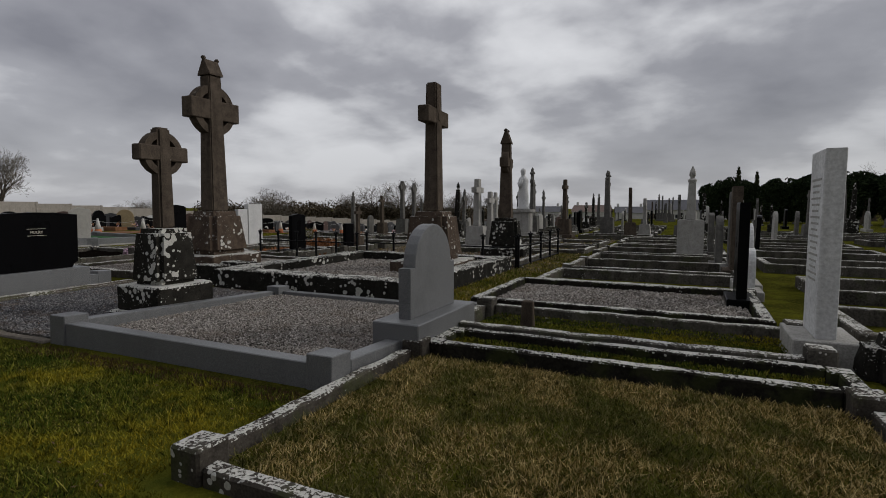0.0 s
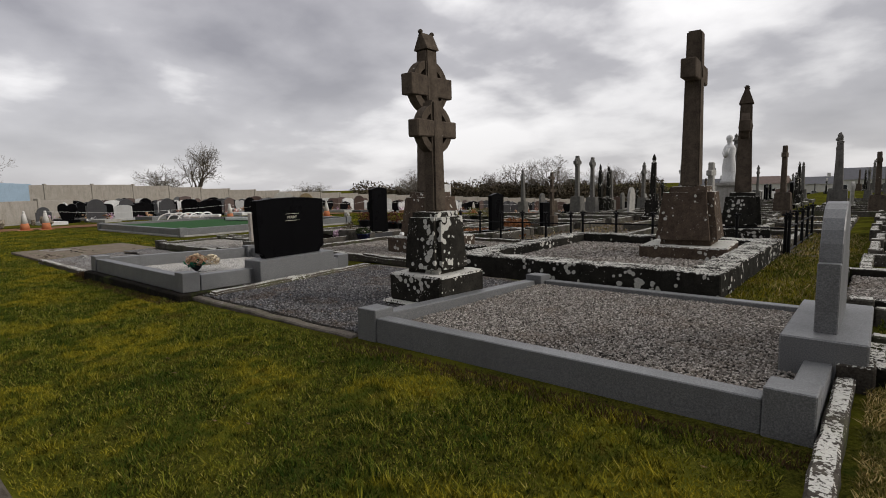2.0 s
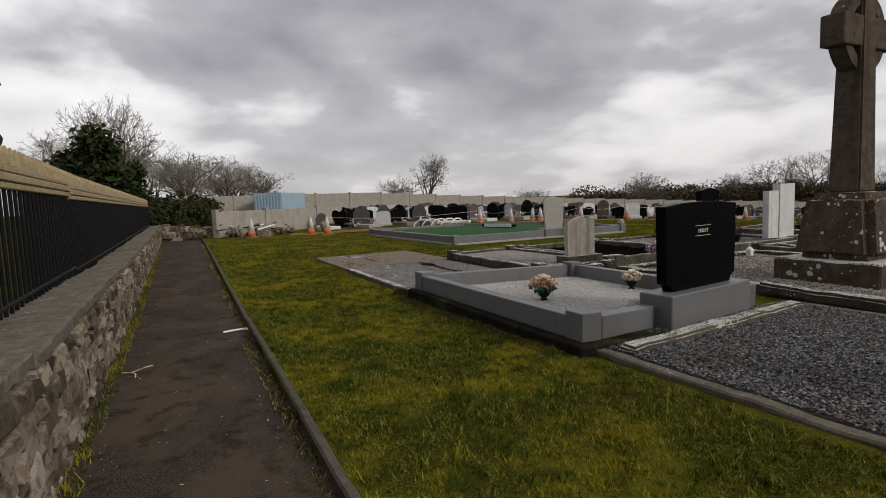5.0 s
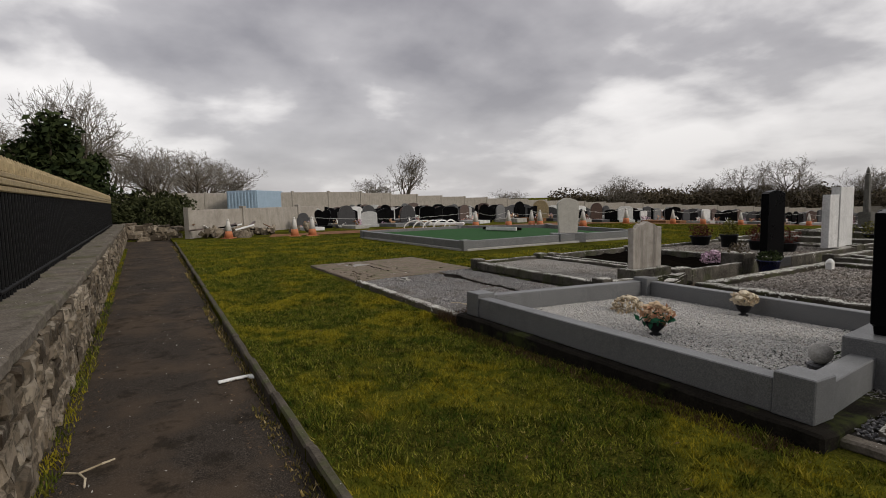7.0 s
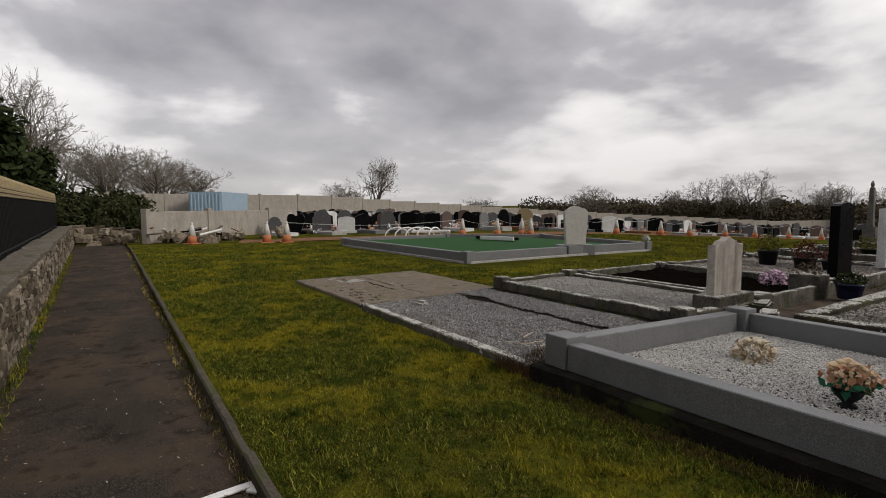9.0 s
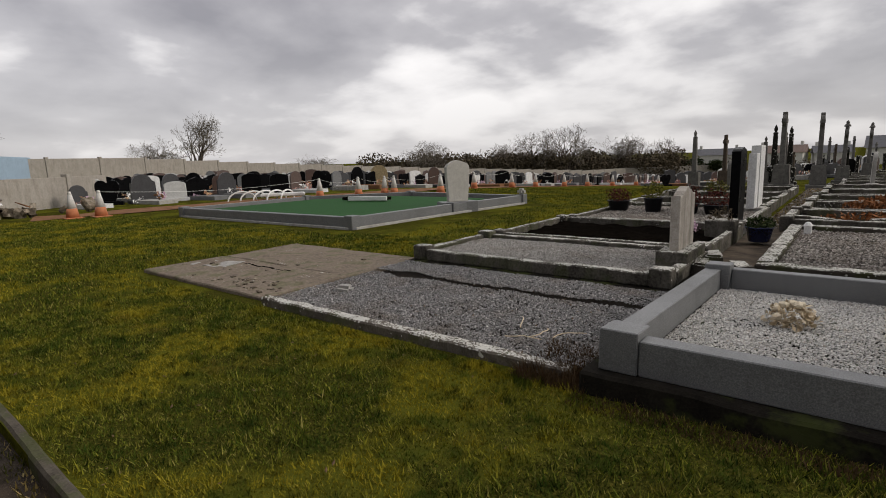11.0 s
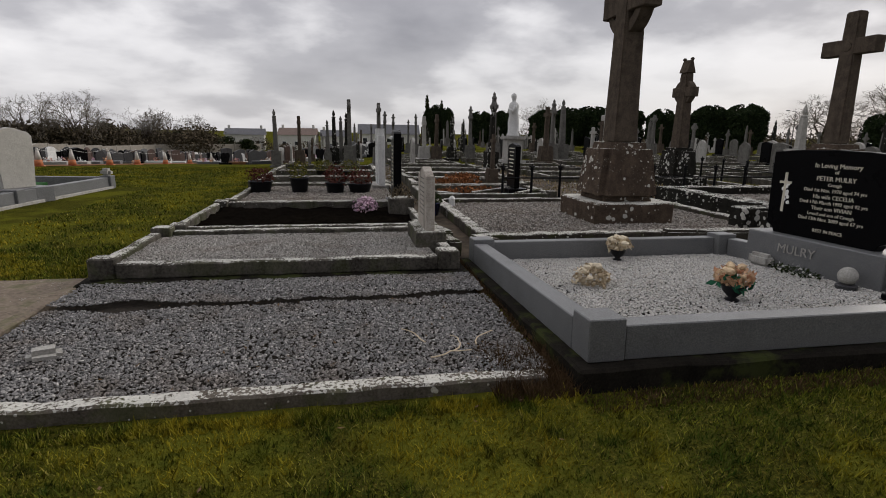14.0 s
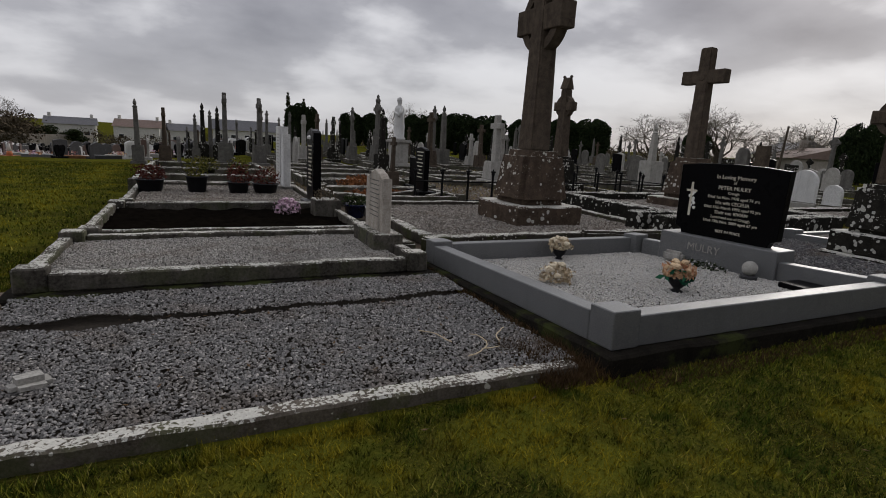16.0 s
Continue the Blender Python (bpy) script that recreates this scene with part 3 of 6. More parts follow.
rest_me.materials.append(M["rubble"])
rest = part("stones", rest_me, parent=bw)
rest["kind"] = "stuff"
x = WALL_X0
cop_me = [finish(box(1.0, 0.47, 0.085, 0.015, rough=0.016, seed=30 + s), "coping_stone", M["coping"]) for s in range(5)]
i = 0
while x < 21.0:
    w = rng.uniform(0.45, 0.95)
    o = part("coping_stone", cop_me[i % 5], parent=bw, at=(x + w / 2 + 10, -0.02 + rng.uniform(-0.015, 0.015), ground_z(x, 0) + 0.535 + rng.uniform(-0.01, 0.012)))
    o.scale = (w * 0.985, rng.uniform(0.95, 1.04), rng.uniform(0.85, 1.15))
    x += w
    i += 1

rail = thing("iron_railing", -10, -1.235, 0.62, "black iron boundary railing with ochre painted top rail", "railing", kind="structure")
pale = bmesh.new()
tube(pale, Vector((0, 0, 0)), Vector((0, 0, 0.86)), 0.013, 0.013, 6)
pale_me = finish(pale, "pale", M["iron"])
fin = bmesh.new()
tube(fin, Vector((0, 0, 0)), Vector((0, 0, 0.075)), 0.026, 0.026, 8)
tube(fin, Vector((0, 0, 0.0751)), Vector((0, 0, 0.125)), 0.026, 0.006, 8)
fin_me = finish(fin, "finial", M["ochre"])
x = -28.6
while x < 4.0:
    gz = ground_z(x, 0)
    part("pale", pale_me, parent=rail, at=(x + 10, 0, gz - 0.06))
    part("finial", fin_me, parent=rail, at=(x + 10, 0, gz + 0.945))
    x += 0.125
for i in range(12):
    x = -27.15 + i * 2.9
    gz = ground_z(x, 0)
    for nm, zz, hh, dd, mt in (("rail", 0.79, 0.045, 0.05, "ochre"), ("rail", 0.84, 0.055, 0.065, "ochre"), ("rail", 0.90, 0.045, 0.05, "ochre"), ("lower_rail", 0.05, 0.03, 0.035, "iron")):
        part(nm, box(2.9, dd, hh, 0.008), M[mt], rail, at=(x + 10, 0, gz + zz))
    part("stanchion", box(0.05, 0.05, 0.9, 0.004), M["iron"], rail, at=(x + 10 - 1.45, -0.03, gz - 0.07))


def scatter(x0, x1, y0, y1, n, seed):
    r = np.random.RandomState(seed)
    return r, r.uniform(x0, x1, n), r.uniform(y0, y1, n)


def grass(name, x0, x1, y0, y1, n, material, h=(0.02, 0.05), width=0.005, seed=1, lift=0.0, lean_by=1.0, label="short mossy grass blades on the lawn", keep=None):
    """Loose blades of grass, one triangle each."""
    r, px, py = scatter(x0, x1, y0, y1, n, seed)
    if keep is not None:
        ok = keep(px, py)
        px, py = px[ok], py[ok]
        n = len(px)
    pz = np.array([ground_z(a, b) for a, b in zip(px, py)]) + lift
    ang, lean = r.uniform(0, 6.283, n), r.uniform(0, 6.283, n)
    clump = np.array([0.6 + 0.8 * (0.5 + 0.5 * noise.noise(Vector((a * 3.0, b * 3.0, 0)))) + 0.9 * noise.noise(Vector((a * 13.0, b * 13.0, 5.0))) for a, b in zip(px, py)]).clip(0.2, 3)
    hh = r.uniform(h[0], h[1], n) * clump
    wd = r.uniform(0.6, 1.3, n) * width
    bx, by = np.cos(ang) * wd, np.sin(ang) * wd
    tilt = r.uniform(0.1, 0.9, n) * hh * lean_by
    v = np.empty((n, 3, 3))
    v[:, 0] = np.stack([px - bx, py - by, pz - 0.004], 1)
    v[:, 1] = np.stack([px + bx, py + by, pz - 0.004], 1)
    v[:, 2] = np.stack([px + np.cos(lean) * tilt, py + np.sin(lean) * tilt, pz + hh], 1)
    f = np.arange(n * 3).reshape(-1, 3)
    return tagged(soup(name, v, f, material), label, "grass", kind="stuff")


OCT = np.array([(1, 0, 0), (-1, 0, 0), (0, 1, 0), (0, -1, 0), (0, 0, 1), (0, 0, -1)], float)
OCTF = np.array([(0, 2, 4), (2, 1, 4), (1, 3, 4), (3, 0, 4), (2, 0, 5), (1, 2, 5), (3, 1, 5), (0, 3, 5)])


def gravel(x0, x1, y0, y1, z, size, material, label, seed=1, cover=1.0, mound=0.012, ledge=None):
    """A bed of loose angular pebbles on a base, level z."""
    t = thing("gravel_bed", (x0 + x1) / 2, (y0 + y1) / 2, z, label, "gravel", kind="stuff")
    part("bed", box(x1 - x0, y1 - y0, 0.16, 0, cz=-0.088), M["bed_shade" if ledge else "bed_pale" if material == M["light_peb"] else "bed"], t)
    n = int(cover * 3.6 * (x1 - x0) * (y1 - y0) / (size * size * 1.6))
    r, px, py = scatter(-(x1 - x0) / 2, (x1 - x0) / 2, -(y1 - y0) / 2, (y1 - y0) / 2, n, seed)
    pz = np.array([mound * (0.5 + 0.5 * noise.noise(Vector((a * 2.2 + seed, b * 2.2, 0)))) for a, b in zip(px, py)]) + r.uniform(-0.004, size * 0.35, n)
    if ledge is not None:
        # uneven line and west-end patch without pebbles: the dark bed paints a ridge's shade
        wob = np.array([0.10 * noise.noise(Vector((a * 0.9, 4.0, 0))) + 0.03 * noise.noise(Vector((a * 6.0, 1.0, 0))) for a in px])
        yy = py + (y0 + y1) / 2 + wob - ledge
        wide = np.array([0.012 + 0.045 * max(0.0, noise.noise(Vector((a * 2.1, 9.0, 0)))) for a in px]) + 0.10 * np.exp(-((px + (x1 - x0) * 0.33) / 0.22) ** 2)
        ok = np.abs(yy) > wide
        px, py, pz = px[ok], py[ok], pz[ok] + 0.025 * (yy[ok] > 0)
        n = len(px)
    s = r.uniform(0.45, 0.95, (n, 1, 3)) * size * np.array([0.62, 0.62, 0.42])
    v = OCT[None] * s + r.uniform(-0.16, 0.16, (n, 6, 3)) * size
    a = r.uniform(0, 6.283, n)
    c, sn = np.cos(a)[:, None], np.sin(a)[:, None]
    vx, vy = v[:, :, 0] * c - v[:, :, 1] * sn, v[:, :, 0] * sn + v[:, :, 1] * c
    v = np.stack([vx + px[:, None], vy + py[:, None], v[:, :, 2] + pz[:, None]], 2)
    f = (OCTF[None] + (np.arange(n) * 6)[:, None, None]).reshape(-1, 3)
    soup("pebbles", v, f, material, t)["kind"] = "stuff"
    return t


def kerb_set(x0, x1, y0, y1, z, h, w, material, label, post=None, base=0.0, base_mat=None, rough=0.0, sides="nsew", seed=0, back=None):
    """A grave kerb: four runs, posts at the corners, a footing."""
    cx, cy = (x0 + x1) / 2, (y0 + y1) / 2
    t = thing("grave_kerb", cx, cy, z, label, "grave kerb", "grave surrounds")
    pw, ph = post or (0, 0)
    lx, ly = x1 - x0, y1 - y0
    inx = lx - 2 * pw if post else lx
    iny = ly - 2 * pw if post else ly - 2 * w
    bev = 0.012 if rough else 0.006
    for s, yy in (("s", -ly / 2 + w / 2), ("n", ly / 2 - w / 2)):
        if s in sides:
            part("kerb_run", box(inx - 0.004, w, h, bev, rough=rough, seed=seed + (s == "n")), material, t, at=(0, yy + (0.012 if s == "s" and post else 0), 0))
    for s, xx in (("w", -lx / 2 + w / 2), ("e", lx / 2 - w / 2)):
        if s in sides:
            part("kerb_run", box(w, iny - 0.004, h, bev, rough=rough, seed=seed + 2 + (s == "e")), material, t, at=(xx, 0, 0))
    if post:
        for sx in (-1, 1):
            for sy in (-1, 1):
                part("post", box(pw, pw, ph, bev, rough=rough * 0.6, seed=seed + 5), material, t, at=(sx * (lx / 2 - pw / 2), sy * (ly / 2 - pw / 2), 0))
    # the default footing colour carries the shade at the kerb's foot
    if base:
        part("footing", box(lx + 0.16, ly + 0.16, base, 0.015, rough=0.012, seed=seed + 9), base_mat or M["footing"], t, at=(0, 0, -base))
    return t


def slope(ob, degrees):
    """Lets a plot sink towards its far side, turning about its front edge."""
    ob.rotation_euler.x = radians(degrees)
    ob.location.z += math.tan(radians(degrees)) * (ob.location.y - 2.45)
    return ob


# ---- front row of graves along the lawn ----
def headstone(x, y, z, shape, w, h, thick, material, label, plinth=None, turn=0.0, plinth_mat=None, group="headstones", base_label=""):
    """An upright headstone, its face to -x, on a plinth (depth, width, height)."""
    t = thing("headstone", x, y, z, label, "headstone", group, turn)
    pz = 0.0
    if plinth:
        part("plinth", box(*plinth, 0.008), plinth_mat or material, t)
        pz = plinth[2] - 0.001
    part("tablet", plate(outline(shape, w, h), thick), material, t, at=(0, 0, pz))
    return t


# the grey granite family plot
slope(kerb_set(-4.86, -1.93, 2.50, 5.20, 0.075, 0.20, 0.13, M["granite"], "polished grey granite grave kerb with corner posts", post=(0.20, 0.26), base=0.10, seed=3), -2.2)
slope(gravel(-4.70, -2.08, 2.66, 5.05, 0.160, 0.020, M["mid_peb"], "mixed fawn and grey gravel inside a granite kerb", 11), -0.7)
hs = headstone(-1.98, 3.90, 0.07, "shoulder", 0.82, 0.70, 0.11, M["granite"], "grey granite round-shouldered headstone on a wide granite plinth", (0.40, 1.12, 0.30))
for i, wdt in enumerate((0.30, 0.22)):
    part("worn_line", box(0.004, wdt, 0.018, 0), M["gilt"], hs, at=(-0.2015, 0.25, 0.20 - 0.04 * i))

# gravel round the short cross
gravel(-7.85, -4.88, 2.58, 5.2, 0.095, 0.023, M["slate_peb"], "dark grey gravel strewn round a stone cross", 12)
kerb_set(-7.70, -4.90, 2.46, 5.3, 0.045, 0.055, 0.10, M["coping"], "low sunken concrete kerb edging a gravel plot", rough=0.012, sides="sn", seed=20)


def ring_mesh(r_out, r_in, depth, n=40):
    b = bmesh.new()
    loops = []
    for rr, xx in ((r_in, -depth / 2), (r_out, -depth / 2), (r_out, depth / 2), (r_in, depth / 2)):
        loops.append([b.verts.new((xx, rr * math.cos(6.2832 * i / n), rr * math.sin(6.2832 * i / n))) for i in range(n)])
    for k in range(4):
        a, c = loops[k], loops[(k + 1) % 4]
        for i in range(n):
            b.faces.new((a[i], a[(i + 1) % n], c[(i + 1) % n], c[i]))
    return b


def stone_cross(x, y, z, d, material, ped_mat, label, turn=0.0, group="stone crosses"):
    """A wayside-type cross: step, tapered pedestal, shaft, arms, and perhaps a ring and a gabled cap. d holds the sizes."""
    t = thing("stone_cross", x, y, z, label, "stone cross", group, turn)
    zz = 0.0
    for w, h in d["steps"]:
        part("step", box(w, w * d.get("deep", 1.0), h, 0.018, rough=0.012, seed=int(x * 3)), ped_mat, t, at=(0, 0, zz))
        zz += h - 0.001
    wb, wt_, hp = d["ped"]
    part("pedestal", box(wb, wb, hp, wb * 0.10, top=(wt_ / wb, wt_ / wb), rough=0.008, seed=int(y * 3)), ped_mat, t, at=(0, 0, zz))
    zz += hp - 0.001
    sb, st, ztop = d["shaft"]
    th = d.get("flat", 0.92)
    part("shaft", box(sb * th, sb, ztop - zz, 0.02, top=(st / sb, st / sb)), material, t, at=(0, 0, zz))
    zc, span, ah = d["arms"]
    at_ = st * th * 1.02
    for s in (-1, 1):
        arm = box(at_, span / 2, ah, 0.012, cy=s * (span / 4 + 0.002), cz=0)
        for v in arm.verts:
            flare = abs(v.co.y) / (span / 2)
            v.co.z *= 0.95 + 0.05 * flare
        part("arm", arm, material, t, at=(0, 0, zc))
    if "ring" in d:
        ro, ri = d["ring"]
        part("ring", ring_mesh(ro, ri, at_ * 0.72), material, t, at=(0, 0, zc))
    if d.get("boss"):
        part("boss", lathe([(0.001, -at_ * 0.62), (st * 0.30, -at_ * 0.58), (st * 0.34, 0), (st * 0.30, at_ * 0.58), (0.001, at_ * 0.62)], 12), material, t, at=(0, 0, zc)).rotation_euler = (0, radians(90), 0)
    if d.get("cap"):
        cw = d["cap"]
        prof = [(-at_ * 0.62, 0), (at_ * 0.62, 0), (at_ * 0.60, 0.03), (0.03, cw * 0.80), (-0.03, cw * 0.80), (-at_ * 0.60, 0.03)]
        part("cap", plate(prof, st * 1.16, 0.008), material, t, at=(0, 0, ztop - 0.002), turn=90)
        for s in (-1, 1):
            part("knob", box(0.09, 0.07, 0.07, 0.02), material, t, at=(0, s * st * 0.54, ztop + cw * 0.76))
    return t


stone_cross(-5.21, 3.86, 0.05, dict(steps=[(0.80, 0.09), (0.68, 0.27)], ped=(0.50, 0.42, 0.60), shaft=(0.175, 0.15, 2.04), arms=(1.765, 0.57, 0.165), ring=(0.235, 0.165)),
            M["cross_brown"], M["crust"], "short ringed stone cross on a dark pedestal crusted with white lichen")
stone_cross(-8.17, 7.13, 0.05, dict(steps=[(1.16, 0.32)], ped=(0.90, 0.70, 0.80), shaft=(0.37, 0.275, 3.62), arms=(2.99, 1.08, 0.36), ring=(0.46, 0.33), cap=0.36),
            M["cross_brown"], M["ped_brown"], "tall brown ringed stone cross with gabled cap and lichen-spotted pedestal")
stone_cross(-3.86, 7.80, 0.08, dict(steps=[(1.10, 0.30)], ped=(0.80, 0.62, 0.80), shaft=(0.30, 0.235, 3.18), arms=(2.64, 0.90, 0.25), boss=True, flat=0.8),
            M["cross_brown"], M["ped_brown"], "plain tall brown stone cross on a broad lichened pedestal", turn=5)
stone_cross(-3.97, 11.9, 0.08, dict(steps=[(1.0, 0.22)], ped=(0.72, 0.58, 0.70), shaft=(0.32, 0.22, 2.66), arms=(2.22, 0.64, 0.22), ring=(0.28, 0.19), cap=0.36, boss=True),
            M["cross_brown"], M["lichen_dark"], "dark ringed stone cross with a pinnacle cap behind low railings", turn=8)

# low lichened plinth walls round the cross plots
kerb_set(-6.25, -2.92, 5.38, 9.15, 0.05, 0.30, 0.34, M["lichen_dark"], "thick low limestone plot wall blotched with white lichen", rough=0.02, seed=40)
gravel(-5.92, -3.25, 5.72, 8.8, 0.20, 0.04, M["mid_peb"], "grey gravel within a low limestone plot wall", 13)
kerb_set(-10.55, -6.50, 5.62, 9.0, 0.03, 0.13, 0.16, M["lichen_kerb"], "low old stone kerb speckled with lichen round the tall cross", rough=0.016, seed=44)
gravel(-10.45, -6.64, 5.72, 8.85, 0.085, 0.032, M["mid_peb"], "thin weedy grey gravel round the tall cross", 14)
kerb_set(-6.9, -6.35, 5.55, 6.35, 0.06, 0.30, 0.27, M["lichen_dark"], "short lichened block of old plot walling", rough=0.015, seed=47, sides="sn")


def low_rail(x0, x1, y, z, n):
    t = thing("plot_railing", (x0 + x1) / 2, y, z, "low black iron plot railing with spiked posts", "railing", "plot railings")
    for i in range(n):
        xx = -((x1 - x0) / 2) + (x1 - x0) * i / (n - 1)
        b = bmesh.new()
        tube(b, Vector((0, 0, 0)), Vector((0, 0, 0.62)), 0.026, 0.022, 8)
        tube(b, Vector((0, 0, 0.63)), Vector((0, 0, 0.72)), 0.034, 0.004, 8)
        tube(b, Vector((0, 0, 0.60)), Vector((0, 0, 0.635)), 0.034, 0.034, 8)
        box(0.03, 0.11, 0.028, 0.006, cz=0.665, bm=b)
        box(0.11, 0.03, 0.028, 0.006, cz=0.665, bm=b)
        part("post", b, M["iron"], t, at=(xx, 0, 0))
    for zz in (0.10, 0.46):
        b = bmesh.new()
        tube(b, Vector((-(x1 - x0) / 2, 0, zz)), Vector(((x1 - x0) / 2, 0, zz)), 0.014, 0.014, 6)
        part("bar", b, M["iron"], t)
    return t


low_rail(-9.2, -6.45, 9.32, 0.02, 6)
low_rail(-6.2, -2.9, 9.32, 0.04, 6)
r = low_rail(-1.6, 1.6, 0, 0, 5)
r.location, r.rotation_euler = (-2.85, 10.9, 0.06), (0, 0, radians(90))

# the family plot with the black headstone
MX0, MX1, MY0, MY1 = -10.82, -7.72, 2.40, 5.02
fam = slope(kerb_set(MX0, MX1, MY0, MY1, 0.135, 0.185, 0.13, M["granite"], "polished grey granite grave kerb on a concrete footing coloured dark as shade", post=(0.20, 0.225), base=0.21, seed=60), -2.0)
for c in fam.children:   # the head end runs askew
    px, py, kind = c.location.x, c.location.y, c.name.split(".")[0]
    if kind == "post" and px > 1 and py > 1:
        c.location.x -= 0.30
    elif kind == "kerb_run" and px > 1:
        c.location.x, c.rotation_euler.z = px - 0.15, radians(7.0)
    elif kind == "kerb_run" and py > 1:
        c.location.x, c.scale.x = px - 0.15, 1 - 0.30 / (MX1 - MX0 - 0.4)
slope(gravel(MX0 + 0.14, MX1 - 0.14, MY0 + 0.14, MY1 - 0.14, 0.14, 0.017, M["light_peb"], "pale cream gravel filling a granite kerb", 15, mound=0.008), -2.0)
mh = thing("headstone", -7.90, 3.95, 0.06, "polished black granite headstone with gilt lettering on a granite plinth", "headstone", "headstones", turn=6)
part("plinth", box(0.32, 1.26, 0.33, 0.008), M["granite"], mh, "grey granite plinth")
prof = [(-0.46, 0), (0.46, 0), (0.48, 0.05), (0.545, 0.08), (0.56, 0.745), (0.30, 0.77), (0, 0.778), (-0.30, 0.77), (-0.56, 0.745), (-0.545, 0.08), (-0.48, 0.05)]
part("tablet", plate(prof, 0.10), M["black"], mh, at=(0, 0, 0.328))
# across runs along +y; the face looks to -x
letters("MULRY", 0.115, M["pale_stone"], mh, (-0.172, 0.10, 0.215))
tabx = -0.0525
LINES = [("In Loving Memory", 0.055, 0.98), ("of", 0.045, 0.93), ("PETER MULRY", 0.055, 0.87), ("Croagh", 0.04, 0.82), ("Died 1st Nov. 1970 aged 74 yrs", 0.042, 0.77),
         ("His wife CECELIA", 0.048, 0.715), ("Died 17th March 1992 aged 92 yrs", 0.042, 0.665), ("Their son VIVIAN", 0.048, 0.615), ("Loved and son of Croagh", 0.04, 0.565), ("Died 13th Nov. 2009 aged 67 yrs", 0.042, 0.52), ("REST IN PEACE", 0.04, 0.42)]
for text, size, zz in LINES:
    letters(text, size, M["gilt"], mh, (tabx, -0.06, zz - 0.01))
letters("MULRY", 0.05, M["gilt"], mh, (0.0525, 0.0, 0.84), turn=90)
part("name_panel", box(0.003, 0.24, 0.004, 0), M["gilt"], mh, at=(0.0515, 0, 0.885))
part("name_panel", box(0.003, 0.24, 0.004, 0), M["gilt"], mh, at=(0.0515, 0, 0.795))
cr = bmesh.new()
box(0.006, 0.025, 0.36, 0, cz=0.71, bm=cr)
box(0.006, 0.12, 0.022, 0, cz=0.80, bm=cr)
part("etched_cross", cr, M["gilt"], mh, at=(-0.052, 0.40, 0))
fl = bmesh.new()
for i in range(9):
    bmesh.ops.create_icosphere(fl, subdivisions=1, radius=0.02, matrix=Matrix.Translation((0, 0.40 + random.uniform(-0.05, 0.05), 0.62 + i * 0.024)) @ Matrix.Diagonal((0.15, 1, 1, 1)))
part("etched_flowers", fl, M["white"], mh, at=(-0.052, 0, 0))

old_run = thing("fallen_kerb", -7.56, 3.85, 0.035, "sunken old kerb with white lichen beside the granite plot", "kerb stone", turn=4)
part("block", box(0.15, 2.5, 0.11, 0.02, rough=0.016, seed=71), M["white_kerb"], old_run)

# dark gravel plot and concrete slab
kerb_set(-14.02, -11.0, 2.43, 4.45, -0.05, 0.125, 0.10, M["white_kerb"], "low whitewashed kerb crusted with lichen", rough=0.014, sides="s", seed=70)
gravel(-13.98, -10.96, 2.53, 4.40, 0.040, 0.020, M["dark_peb"], "coarse grey chippings over an old plot", 16, cover=1.15, mound=0.03, ledge=3.85)
slab = thing("concrete_slab", -15.36, 3.56, -0.06, "weathered cracked concrete slab over a plot", "slab", kind="structure")
for (cx, cy, sx, sy, tl) in ((-0.02, -0.52, 2.66, 1.06, 0.3), (0.0, 0.61, 2.60, 1.19, -0.2)):
    part("slab", box(sx, sy, 0.10, 0.012, rough=0.012, seed=int(sy * 100)), M["concrete"], slab, at=(cx, cy, 0), turn=tl)
crk = bmesh.new()
for i in range(9):
    box(0.12, 0.012, 0.006, 0, cx=-0.5 + i * 0.11, cy=-0.18 + 0.02 * math.sin(i * 1.7), cz=0.103, bm=crk)
part("crack", crk, M["soil"], slab)
part("old_patch", box(0.62, 0.34, 0.008, 0.003, rough=0.03, seed=6), M["pale_stone"], slab, at=(-0.85, -0.35, 0.0965), turn=14)
rs = random.Random(12)
for k in range(46):
    a = rs.random()
    px, py = (rs.uniform(0.1, 1.25), rs.uniform(-0.98, -0.6)) if a < 0.6 else (rs.uniform(-1.3, 1.2), rs.uniform(-0.95, 0.95))
    o = part("chip", rub[k % 10], parent=slab, at=(px, py, 0.104))
    q = rs.uniform(0.015, 0.05)
    o.scale = (q, q, q * 0.4)
kerb_set(-14.12, -14.02, 2.42, 4.5, -0.05, 0.12, 0.1, M["concrete"], "narrow concrete strip between plots", sides="e", seed=73, rough=0.01)

# plots behind: pale gravel, dark pit, planted plot
kerb_set(-14.00, -11.02, 4.52, 6.10, 0.075, 0.125, 0.11, M["kerb_old"], "old concrete grave kerb with lichened posts", post=(0.19, 0.17), base=0.12, rough=0.01, seed=80)
gravel(-13.9, -11.2, 4.68, 6.04, 0.14, 0.019, M["worn_peb"], "thin pale gravel inside an old kerb", 17)
hs = headstone(-11.18, 5.48, 0.0, "ogee", 0.56, 0.62, 0.09, M["stained"], "small rain-streaked pale headstone on a concrete plinth", (0.30, 0.72, 0.30), plinth_mat=M["kerb_old"])
for i in range(9):
    part("worn_line", box(0.003, 0.30 - 0.02 * (i % 3), 0.009, 0), M["grey_stone"], hs, at=(-0.0455, 0, 0.80 - i * 0.045))
kerb_set(-13.90, -11.05, 6.14, 8.35, 0.0, 0.21, 0.09, M["kerb_old"], "white-topped old kerb round an earth plot", post=(0.18, 0.24), rough=0.008, seed=84)
soil = thing("earth_bed", -12.48, 7.25, 0.115, "freshly dug dark earth inside a kerb", "soil", kind="stuff")
sb_ = bmesh.new()
bmesh.ops.create_grid(sb_, x_segments=34, y_segments=26, size=1.0)
